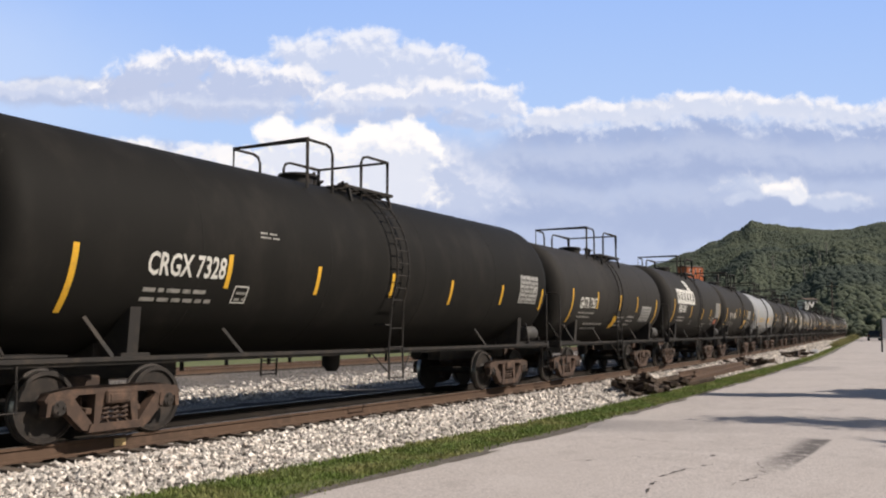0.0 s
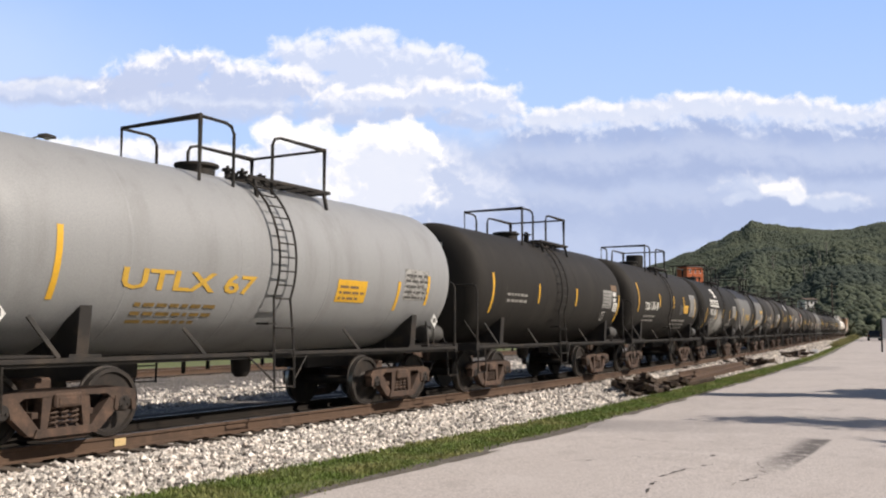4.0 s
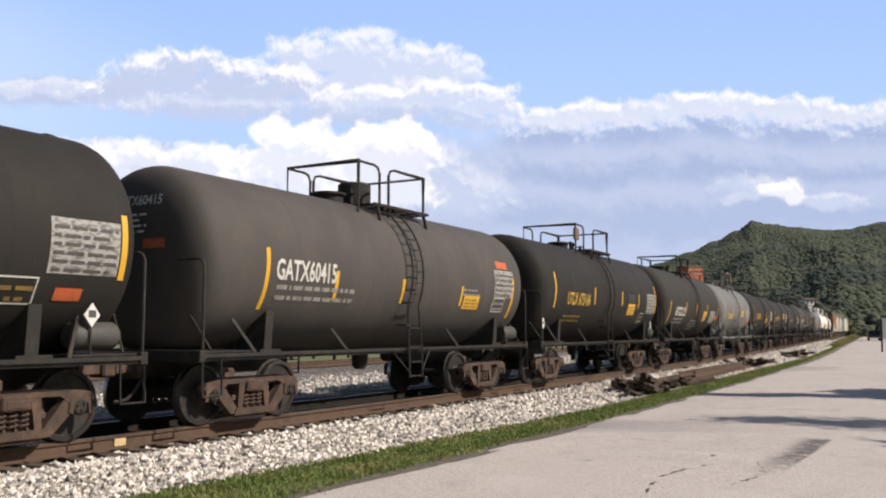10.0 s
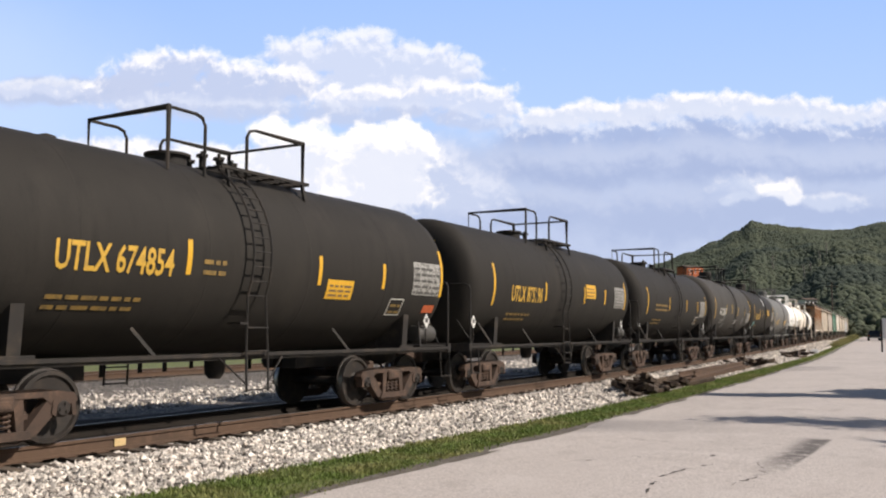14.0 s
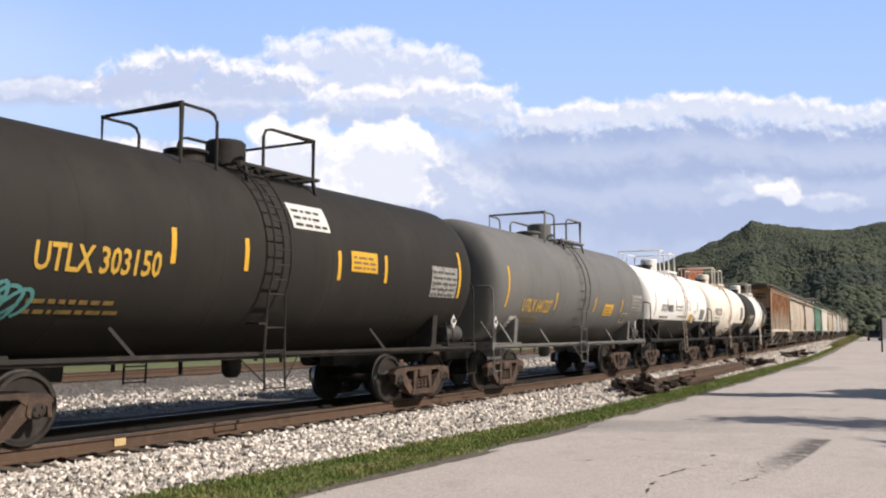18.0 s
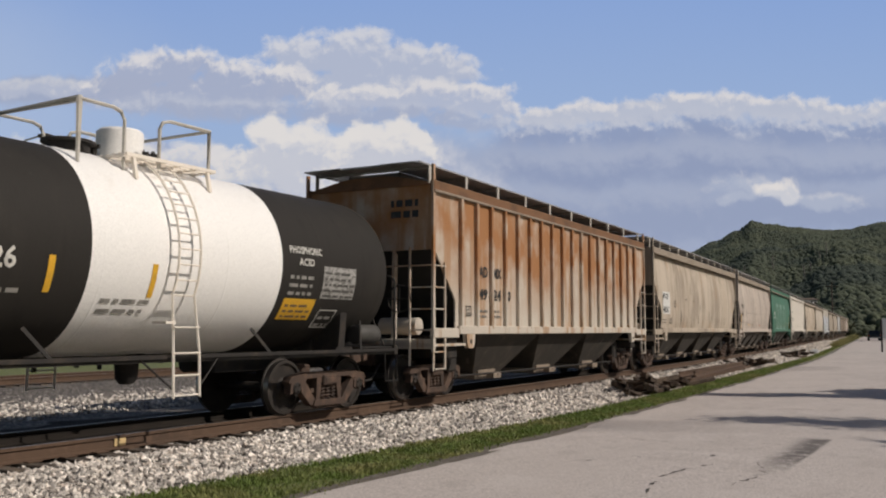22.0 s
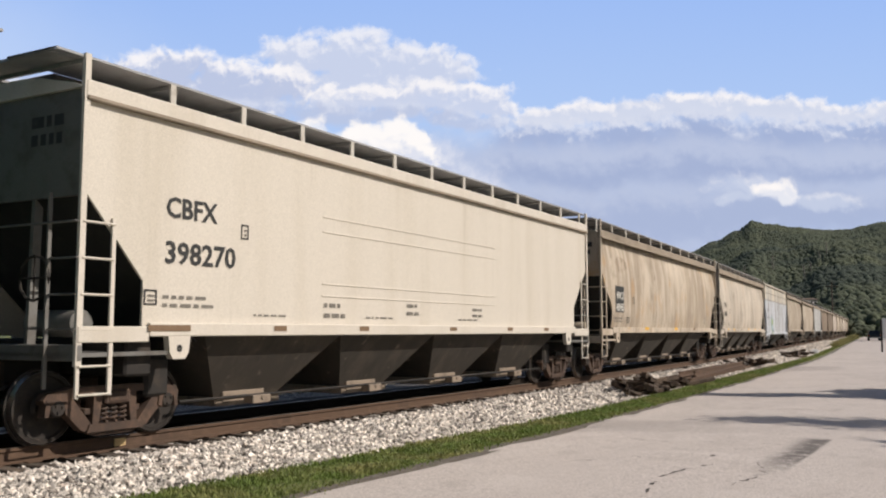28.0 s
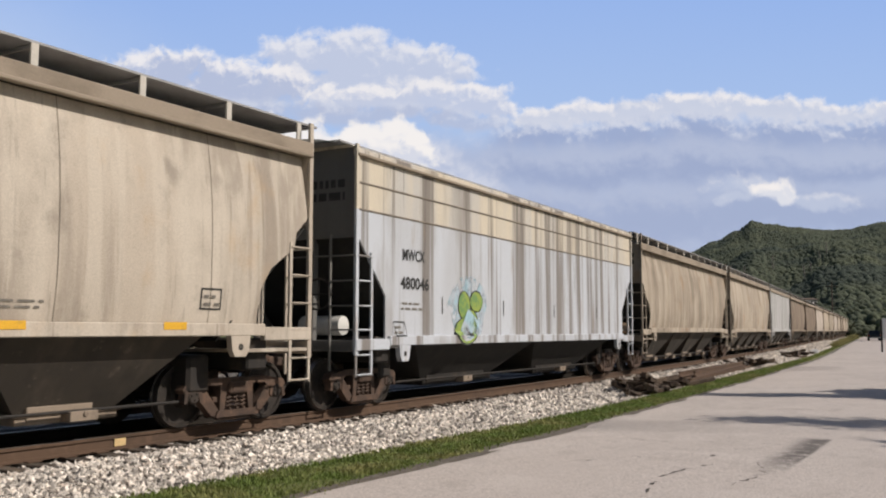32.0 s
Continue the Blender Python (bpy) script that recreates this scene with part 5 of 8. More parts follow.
    if spec.get("panels"):
        for y, z, w in ((-3.9, 3.30, 6.6), (-3.9, 3.05, 6.6), (-3.9, 2.18, 6.6), (-3.9, 1.98, 6.6)):
            part("stiffener", G().box(W - 0.055, y, z - 0.012, W - 0.038, y + w, z + 0.012, 0.004), skin, car)
    for z in spec.get("belts", ()):
        part("belt_seam", G().box(W - 0.055, -e + 0.06, z - 0.018, W - 0.036, e - 0.06, z + 0.018, 0.006), M_SEAM, car)
    for y in (-tc, tc):
        spec.setdefault("sets", []).extend(truck(car, y))

    def lay(name, drawing, material, lift, label=""):
        g = G()
        g.add([((W + 0.025 + lift if z < z0 + 0.17 else hx(min(max(z, z0), z1)) + lift + (0.01 if ribs else 0.0)), y, z) for y, z in drawing[0]], drawing[1])
        part(name, g.mesh(name, 0), material, car, label)

    markings(spec, car, lay, rnd)
    # marks on the end wall
    for z, h in ((3.95, 0.16), (3.72, 0.16)):
        dr = bars(0.55, z, 0.75, h, 1, rnd, 0.9)
        g = G().add([(x, -(e - 0.05) - 0.006, zz) for x, zz in dr[0]], dr[1])
        part("end_lettering", g.mesh("end_lettering", 0), M_LETTER_K if skin not in (M_GREEN, M_BROWN) else M_LETTER_W, car)
    return car


# ---- sky backdrop with drifting clouds ----
YAW = radians(31.029)


def heading(u):
    """Azimuth, left of +y, of a place u thousandths to the right of the middle of the view (1600 = 45 degrees)."""
    return YAW - math.atan(u / 1600)


def sky_material():
    m = bpy.data.materials.new("clouded sky")
    m.use_nodes = True
    nt = m.node_tree
    nd, ln = nt.nodes, nt.links
    nd.remove(nd["Principled BSDF"])
    uv = nd.new("ShaderNodeUVMap")
    uv.uv_map = "UVMap"

    def math_node(op, a, b=None, c=None):
        n = nd.new("ShaderNodeMath")
        n.operation = op
        for i, x in enumerate((a, b, c)):
            if x is None:
                continue
            if isinstance(x, (int, float)):
                n.inputs[i].default_value = x
            else:
                ln.new(x, n.inputs[i])
        return n.outputs[0]

    def noise_node(vec, scale, detail, rough=0.55):
        n = nd.new("ShaderNodeTexNoise")
        n.inputs["Scale"].default_value, n.inputs["Detail"].default_value, n.inputs["Roughness"].default_value = scale, detail, rough
        ln.new(vec, n.inputs["Vector"])
        return n

    def warped(amount, scale, detail):
        n = noise_node(uv.outputs[0], scale, detail, 0.6)
        a = nd.new("ShaderNodeVectorMath")
        a.operation = "SUBTRACT"
        ln.new(n.outputs["Color"], a.inputs[0])
        a.inputs[1].default_value = (0.5, 0.5, 0.5)
        b = nd.new("ShaderNodeVectorMath")
        b.operation = "MULTIPLY_ADD"
        ln.new(a.outputs[0], b.inputs[0])
        b.inputs[1].default_value = (amount, amount * 0.7, 0)
        ln.new(uv.outputs[0], b.inputs[2])
        return b.outputs[0]

    def heap(vec, ellipses, smooth):
        """Highest of 1 - distance over a set of ellipses (u, v, half width, half height)."""
        best = None
        for u, v, a, b in ellipses:
            s = nd.new("ShaderNodeVectorMath")
            s.operation = "SUBTRACT"
            ln.new(vec, s.inputs[0])
            s.inputs[1].default_value = (u, v, 0)
            k = nd.new("ShaderNodeVectorMath")
            k.operation = "MULTIPLY"
            ln.new(s.outputs[0], k.inputs[0])
            k.inputs[1].default_value = (1 / a, 1 / b, 0)
            d = nd.new("ShaderNodeVectorMath")
            d.operation = "LENGTH"
            ln.new(k.outputs[0], d.inputs[0])
            h = math_node("SUBTRACT", 1.0, d.outputs["Value"])
            best = h if best is None else math_node("SMOOTH_MAX", best, h, smooth)
        return best

    def fade(x, lo, hi, top=1.0):
        r = nd.new("ShaderNodeMapRange")
        r.interpolation_type = "SMOOTHSTEP"
        r.inputs["From Min"].default_value, r.inputs["From Max"].default_value, r.inputs["To Max"].default_value = lo, hi, top
        ln.new(x, r.inputs["Value"])
        return r.outputs["Result"]

    def over(base, colour, fac):
        x = nd.new("ShaderNodeMix")
        x.data_type = "RGBA"
        ln.new(fac, x.inputs[0])
        ln.new(base, x.inputs[6])
        if isinstance(colour, tuple):
            x.inputs[7].default_value = (*colour, 1)
        else:
            ln.new(colour, x.inputs[7])
        return x.outputs[2]

    def lifted(vec, du, dv):
        s = nd.new("ShaderNodeVectorMath")
        ln.new(vec, s.inputs[0])
        s.inputs[1].default_value = (du, dv, 0)
        return s.outputs[0]

    def band(x, lo, hi):
        """1 below lo, falling to 0 at hi."""
        return math_node("SUBTRACT", 1.0, fade(x, lo, hi))

    def cloud(base, vec, ellipses, rim, lit, grey, strength=0.95, edge=(-0.22, 0.36), bite=2.1, smooth=0.25, relief=3.0):
        """A heaped cloud: bright where its upper rim is thin, grey in the depth of its body, with puffs lit from above."""
        here = math_node("ADD", heap(vec, ellipses, smooth), math_node("MULTIPLY", math_node("SUBTRACT", puffs, 0.5), bite))
        deep = math_node("ADD", heap(lifted(vec, *rim), ellipses, smooth), math_node("MULTIPLY", math_node("SUBTRACT", billow, 0.5), 1.3))
        deep = math_node("SUBTRACT", deep, math_node("MULTIPLY", emboss, relief))
        tone = nd.new("ShaderNodeRGB")
        tone.outputs[0].default_value = (*lit, 1)
        shade = over(tone.outputs[0], grey, fade(deep, -0.50, 0.38))
        return over(base, shade, fade(here, edge[0], edge[1], strength))

    def at_px(*rows):
        """Ellipses given from the left edge and the top of the view."""
        return [(x - 784, 585 - y, a, b) for x, y, a, b in rows]

    sep = nd.new("ShaderNodeSeparateXYZ")
    ln.new(uv.outputs[0], sep.inputs[0])
    ramp = nd.new("ShaderNodeValToRGB")
    els = ramp.color_ramp.elements
    els[0].position, els[0].color = 0.0, (0.62, 0.72, 0.90, 1)
    els[1].position, els[1].color = 1.0, (0.335, 0.525, 0.95, 1)
    mid = els.new(0.5)
    mid.color = (0.45, 0.63, 0.95, 1)
    ln.new(math_node("DIVIDE", sep.outputs[1], 600.0), ramp.inputs[0])
    base = ramp.outputs[0]
    soft = warped(110, 0.0065, 6)
    crisp = warped(46, 0.017, 9)
    puffs = noise_node(crisp, 0.021, 10, 0.58).outputs["Fac"]
    emboss = math_node("SUBTRACT", puffs, noise_node(lifted(crisp, 5, 9), 0.021, 10, 0.58).outputs["Fac"])
    billow = noise_node(crisp, 0.010, 6, 0.55).outputs["Fac"]
    # paler air on the sun's far side, haze low over the valley
    base = over(base, (0.55, 0.70, 0.98), fade(heap(soft, [(-1000, 420, 620, 330)], 0.3), 0.0, 0.7, 0.6))
    veil = heap(soft, at_px((1120, 330, 620, 140), (1480, 310, 400, 130), (720, 340, 340, 120), (260, 290, 300, 60), (980, 440, 700, 120), (90, 150, 230, 34)), 0.3)
    base = over(base, (0.47, 0.555, 0.765), fade(veil, 0.0, 0.5, 0.92))
    white, ash, slate = (0.95, 0.955, 0.99), (0.51, 0.59, 0.80), (0.36, 0.455, 0.70)
    # upper cloud mass: thin left tail, high back, lit front row, grey underside
    base = cloud(base, soft, at_px((70, 142, 120, 20), (-60, 140, 110, 16)), (-6, 14), (0.86, 0.89, 0.96), (0.66, 0.73, 0.90), 0.6)
    base = cloud(base, crisp, at_px((540, 92, 90, 40), (610, 88, 110, 46), (720, 105, 110, 42), (790, 120, 70, 40), (660, 140, 190, 46)), (6, 26), (0.88, 0.905, 0.97), (0.60, 0.675, 0.855), 0.88)
    base = cloud(base, crisp, at_px((255, 116, 90, 34), (310, 108, 70, 34), (200, 138, 70, 22), (400, 130, 80, 32), (480, 136, 90, 30), (370, 160, 240, 36)), (4, 22), white, ash, 0.93)
    base = cloud(base, crisp, at_px((760, 168, 120, 34), (850, 172, 70, 34), (900, 186, 36, 20), (640, 170, 110, 30)), (6, 22), white, (0.60, 0.675, 0.86), 0.88)
    base = cloud(base, soft, at_px((400, 182, 260, 24), (640, 196, 240, 26), (830, 208, 130, 20)), (0, 18), (0.66, 0.73, 0.89), (0.50, 0.58, 0.785), 0.8, (-0.1, 0.6), 1.2)
    # bank of cloud on the right: pale crest, then its broad slate body
    base = cloud(base, crisp, at_px((990, 200, 80, 20), (1070, 196, 90, 22), (1150, 190, 80, 24), (1230, 180, 80, 26), (1300, 180, 70, 24), (1390, 186, 90, 24), (1490, 194, 100, 22), (1640, 196, 120, 26)), (2, 14), (0.93, 0.935, 0.975), (0.64, 0.71, 0.87), 0.95)
    base = cloud(base, crisp, at_px((980, 236, 130, 34), (1120, 234, 140, 36), (1260, 226, 130, 40), (1410, 232, 150, 40), (1580, 236, 160, 42), (1850, 246, 240, 56)), (0, 24), (0.70, 0.76, 0.90), slate, 0.90, (-0.45, 0.85), 1.5)
    base = cloud(base, soft, at_px((1040, 290, 260, 52), (1270, 284, 260, 48), (1510, 280, 260, 44)), (0, 50), (0.49, 0.575, 0.78), (0.365, 0.455, 0.69), 0.88, (-0.1, 0.6), 1.2, 0.25, 1.5)
    base = cloud(base, soft, at_px((930, 370, 240, 50), (1200, 385, 300, 64), (1430, 370, 300, 64)), (0, 40), (0.50, 0.58, 0.775), (0.385, 0.475, 0.705), 0.8, (-0.1, 0.7), 1.2, 0.25, 1.5)
    # bright cumulus over the train
    snow, milk = (1.0, 0.995, 0.995), (0.74, 0.79, 0.91)
    base = cloud(base, crisp, at_px((760, 300, 90, 70), (810, 340, 110, 70)), (0, 60), (0.74, 0.79, 0.92), (0.55, 0.63, 0.825), 0.75, (-0.1, 0.6), 1.4)
    base = cloud(base, crisp, at_px((60, 280, 160, 36), (210, 272, 110, 32), (310, 280, 110, 30), (420, 296, 110, 32), (250, 320, 260, 40)), (-2, 30), (0.97, 0.97, 0.99), (0.72, 0.78, 0.91), 0.9)
    base = cloud(base, crisp, at_px((480, 236, 46, 32), (535, 244, 60, 36), (590, 262, 60, 34), (520, 300, 120, 60), (600, 330, 140, 60)), (2, 44), snow, milk, 0.97)
    base = cloud(base, crisp, at_px((655, 240, 44, 30), (705, 236, 44, 30), (738, 238, 24, 24), (690, 276, 80, 50), (670, 330, 110, 60)), (2, 48), snow, milk, 0.97)
    # small torn bright patch
    base = cloud(base, soft, at_px((1350, 330, 90, 26), (1450, 350, 90, 20), (1310, 355, 40, 14)), (0, 16), (0.78, 0.82, 0.92), (0.60, 0.68, 0.85), 0.7, (-0.1, 0.6), 1.6)
    base = cloud(base, crisp, at_px((1388, 332, 40, 18), (1404, 342, 26, 20), (1368, 330, 28, 12)), (0, 18), (1.0, 0.985, 0.985), (0.80, 0.84, 0.93), 0.95, (-0.15, 0.4), 1.4)
    em = nd.new("ShaderNodeEmission")
    em.inputs["Strength"].default_value = 1.12
    ln.new(base, em.inputs["Color"])
    ln.new(em.outputs[0], nd["Material Output"].inputs["Surface"])
    return m


SKY_R = 3200.0
g = G()
uvs = []
US = [-1500 + 60 * i for i in range(53)]
VS = [-40 + 40 * i for i in range(28)]
for v in VS:
    for u in US:
        a = heading(u)
        r = math.sqrt(1600 ** 2 + u * u)
        d = Vector((-math.sin(a) * r, math.cos(a) * r, v * 1.0)).normalized() * SKY_R
        g.v.append((d.x, d.y, d.z))
        uvs.append((u, v))
for j in range(len(VS) - 1):
    for i in range(len(US) - 1):
        k = j * len(US) + i
        g.f.append((k, k + 1, k + 1 + len(US), k + len(US)))
me = g.mesh("sky_backdrop", 60)
lay = me.uv_layers.new(name="UVMap")
for lp in me.loops:
    lay.data[lp.index].uv = uvs[lp.vertex_index]
sky_backdrop = part("sky_backdrop", me, sky_material(), None, at=pose(*EYE))
tagged(sky_backdrop, "blue summer sky with drifting white clouds", "sky", kind="structure")

# ---- wooded hills ----
M_WOOD = mat("summer woodland", (0.185, 0.215, 0.150), [((0.23, 0.255, 0.165), 0.010, ONE, 0.42, 0.62, 0.7), ((0.115, 0.146, 0.122), 0.009, (1, 1, 2.5), 0.49, 0.62, 0.8)], 0.95, grain=0.6, grain_amount=0.3, bump=0.0, spread=0.12, thin=0.58)
M_HILL = mat("hill floor", (0.12, 0.145, 0.09), [((0.15, 0.17, 0.10), 0.03, ONE, 0.45, 0.65, 0.7)], 0.95, grain=0.5, bump=0)
RIDGE = [(-1700, 40), (-800, 48), (0, 50), (250, 78), (330, 95), (383, 118), (438, 138), (484, 158), (524, 177), (552, 194), (581, 189), (631, 182), (681, 177), (724, 178), (746, 185), (784, 192), (830, 197), (960, 205), (1200, 170), (1700, 120)]


def ridge(u):
    for (a, p), (b, q) in zip(RIDGE, RIDGE[1:]):
        if a <= u <= b:
            f = (u - a) / (b - a)
            f = f * f * (3 - 2 * f)
            return p + (q - p) * f
    return 60.0


def hill_point(u, f):
    """A place on the hillside: f runs from the foot (0) over the ridge (1) to behind it."""
    a = heading(u)
    foot = 330 + 60 * math.sin(u * 0.006) + (0 if u > 300 else 250)
    top = 980 + 80 * math.sin(u * 0.004 + 1)
    r = foot + (top - foot) * f
    crest = min(f, 1.0) ** 3
    el = (ridge(u) * crest + (1 - crest) * sum(ridge(u + 40 * k) for k in range(-4, 5)) / 9) / math.sqrt(1600 ** 2 + u * u)
    rise = (f ** 0.85 if f < 1 else 1 - 0.7 * (f - 1))
    h = el * top * rise
    h += (9 * noise.noise((u * 0.012, f * 4.0, 2.0)) + 3 * noise.noise((u * 0.03, f * 9.0, 5.0))) * min(1, 4 * max(f, 0)) * (1 - f if f < 1 else 0.2)
    return (-math.sin(a) * r, math.cos(a) * r, h - 0.6)


g = G()
HU = [-1700 + 40 * i for i in range(86)]
HF = [0, 0.06, 0.14, 0.24, 0.36, 0.48, 0.6, 0.72, 0.82, 0.9, 0.96, 1.0, 1.15, 1.5]
for f in HF:
    for u in HU:
        g.v.append(hill_point(u, f))
for j in range(len(HF) - 1):
    for i in range(len(HU) - 1):
        k = j * len(HU) + i
        g.f.append((k, k + 1, k + 1 + len(HU), k + len(HU)))
tagged(part("hillside", g, M_HILL, None), "long wooded ridge closing the valley", "hill", kind="structure")


def ico(sub):
    bm = bmesh.new()
    bmesh.ops.create_icosphere(bm, subdivisions=sub, radius=1)
    bm.verts.index_update()
    out = [tuple(v.co) for v in bm.verts], [tuple(v.index for v in f.verts) for f in bm.faces]
    bm.free()
    return out


BALL1, BALL2 = ico(1), ico(2)
rnd = random.Random(11)
g = G()
ball = np.array(BALL1[0])
gen = np.random.default_rng(11)
n = 76000
spots = np.array([hill_point(rnd.uniform(300, 830) if i < 74000 else rnd.uniform(-900, 300), rnd.random() ** 0.75 * 1.02) for i in range(n)])
w = gen.uniform(0.9, 2.0, n)
h = w * gen.uniform(0.6, 1.2, n)
v = ball[None] * gen.uniform(0.7, 1.25, (n, len(ball), 1)) * np.stack([w, w, h], 1)[:, None, :] + spots[:, None, :]
v[:, :, 2] += 0.4 * h[:, None]
tri = np.array(BALL1[1])
wood = bpy.data.meshes.new("woodland")
wood.from_pydata(v.reshape(-1, 3).tolist(), [], (tri[None] + len(ball) * np.arange(n)[:, None, None]).reshape(-1, 3).tolist())
wood.polygons.foreach_set("use_smooth", [True] * len(wood.polygons))
tagged(part("woodland", wood, M_WOOD, None), "dense green summer forest covering the hillside", "forest", kind="stuff")
# pale dead trunks standing in the forest
M_DEAD = mat("bleached wood", (0.36, 0.33, 0.29), [((0.2, 0.18, 0.15), 0.4, ONE, 0.45, 0.7, 0.6)], 0.9, bump=0)
dead = None
for u, f, h in ((585, 0.25, 9), (640, 0.20, 8), (652, 0.21, 7), (681, 0.31, 8), (535, 0.2, 6), (668, 0.29, 6)):
    x, y, z = hill_point(u, f)
    if dead is None:
        dead = thing("dead_tree", "bleached bare trunk standing in the forest", "tree", "dead trees on the hill", at=pose(x, y, z))
        dead.scale = (h / 22, h / 22, h / 22)
        part("trunk", G().tube([(0, 0, -1), (0.3, 0.2, 10), (0.1, -0.2, 22)], 0.62, 6), M_DEAD, dead)
        for k in range(4):
            part("branch", G().tube([(0.2, 0, 8 + 3 * k), (2.2 * (-1) ** k, 1.0 - 0.6 * k, 11 + 3 * k)], 0.18, 5), M_DEAD, dead)
    else:
        c = copy_thing(dead, pose(x, y, z, 0, 0, u))
        c.scale = (h / 22, h / 22, h / 22)

# ---- trees with leaves ----
M_LEAF = mat("broad leaves", (0.045, 0.080, 0.020), [((0.085, 0.120, 0.030), 0.8, ONE, 0.45, 0.7, 0.7)], 0.7, bump=0, spread=0.45, thin=0.4)
# M_LEAF2 is paler than M_LEAF to brighten the far trees' shaded side
M_LEAF2 = mat("dusty leaves", (0.22, 0.27, 0.14), [((0.30, 0.32, 0.17), 0.8, ONE, 0.45, 0.7, 0.7)], 0.75, bump=0, spread=0.4, thin=0.4)
M_BARK = mat("grey bark", (0.16, 0.13, 0.105), [((0.08, 0.065, 0.05), 3.0, (1, 1, 0.2), 0.45, 0.65, 0.8)], 0.95, bump=0.6, bump_dist=0.02)


def tree(name, label, at, height, spread, leaves, size, seed, leaf=None, narrow=False, bare=0.3):
    rnd = random.Random(seed)
    t = thing(name, label, "tree", at=at)
    g = G()
    tips = []
    tr = 0.035 * height
    pts = [(0, 0, -0.3), (tr * 0.2, 0, height * 0.25), (-tr * 0.4, tr * 0.3, height * 0.55), (0, 0, height * 0.92)]
    for i in range(3):
        g.lathe([(pts[i][2], tr * (1 - 0.3 * i)), (pts[i + 1][2], tr * (0.7 - 0.3 * i) if i < 2 else 0.02)], 8, "z", (0.5 * (pts[i][0] + pts[i + 1][0]), 0, 0), cap=False)
    part("trunk", g, M_BARK, t)
    n = 14
    for i in range(n):
        z = height * (bare + (0.9 - bare) * i / n)
        a = 2.4 * i + rnd.random()
        l = spread * (1.0 - 0.55 * abs(2 * i / n - 0.7)) * rnd.uniform(0.75, 1.1)
        p = (0, 0, z)
        q = (l * 0.55 * math.cos(a), l * 0.55 * math.sin(a), z + l * 0.25)
        e = (l * math.cos(a + 0.2), l * math.sin(a + 0.2), z + l * (0.3 if not narrow else 1.0))
        part("limb", G().tube([p, q, e], tr * 0.22, 5), M_BARK, t)
        tips += [q, e, ((q[0] + e[0]) / 2, (q[1] + e[1]) / 2, (q[2] + e[2]) / 2)]
    tips.append((0, 0, height * 0.9))
    g = G()
    for i in range(leaves):
        c = tips[rnd.randrange(len(tips))]
        s = spread * (0.30 if not narrow else 0.35)
        c = Vector((c[0] + rnd.gauss(0, s), c[1] + rnd.gauss(0, s), c[2] + rnd.gauss(0, s * 0.8)))
        a = Vector((rnd.gauss(0, 1), rnd.gauss(0, 1), rnd.gauss(0, 1))).normalized()
        b = a.orthogonal().normalized()
        k = size * rnd.uniform(0.6, 1.4)
        g.add([c - a * k, c + b * k * 0.55, c + a * k, c - b * k * 0.55 + Vector((0, 0, -0.2 * k))], [(0, 1, 2), (0, 2, 3)])
    part("crown", g.mesh("crown", 0), leaf or M_LEAF, t)
    return t


def ground_at(u, r, z=ROAD_Z):
    a = heading(u)
    return (-math.sin(a) * r, math.cos(a) * r, z)


base_tree = tree("roadside_tree", "leafy green tree at the far end of the road", pose(*ground_at(838, 225, -0.5)), 9.5, 4.2, 2600, 0.42, 21, M_LEAF2, bare=0.15)
for u, r, k in ((858, 170, 1.1), (826, 300, 1.3), (880, 200, 1.2), (800, 430, 1.3), (770, 480, 1.2)):
    c = copy_thing(base_tree, pose(*ground_at(u, r, -0.5), 0, 0, 57 * k * r))
    c.scale = (k, k, k)
# trees beyond the picture's edge, whose shadows lie on the road
evergreen = tree("cypress", "tall narrow evergreen across the road", pose(3.0, 27.6, -0.35), 9.0, 0.62, 15000, 0.20, 33, M_LEAF, True, 0.06)
second = copy_thing(evergreen, pose(4.9, 29.6, -0.35, 0, 0, 70))
second.scale = (2.2, 2.2, 0.80)
sparse = tree("shade_tree", "slender open-crowned tree across the road", pose(4.07, 20.26, -0.35), 8.2, 0.95, 1200, 0.17, 31, M_LEAF, True, 0.22)
copy_thing(sparse, pose(6.7, 17.7, -0.35, 0, 0, 130)).scale = (1.1, 1.1, 0.86)

# houses half hidden by the forest, and a line pole behind the train
M_ORANGEWALL = mat("orange-red siding", (0.50, 0.13, 0.045), [((0.36, 0.10, 0.04), 0.6, (1, 1, 3), 0.45, 0.65, 0.6)], 0.8, bump=0)
M_WALL = mat("white siding", (0.72, 0.71, 0.68), [((0.55, 0.54, 0.5), 0.8, ONE, 0.5, 0.7, 0.5)], 0.8, bump=0)
M_SHINGLE = mat("brown shingles", (0.14, 0.10, 0.075), [((0.08, 0.06, 0.05), 1.5, ONE, 0.45, 0.65, 0.6)], 0.9, bump=0)


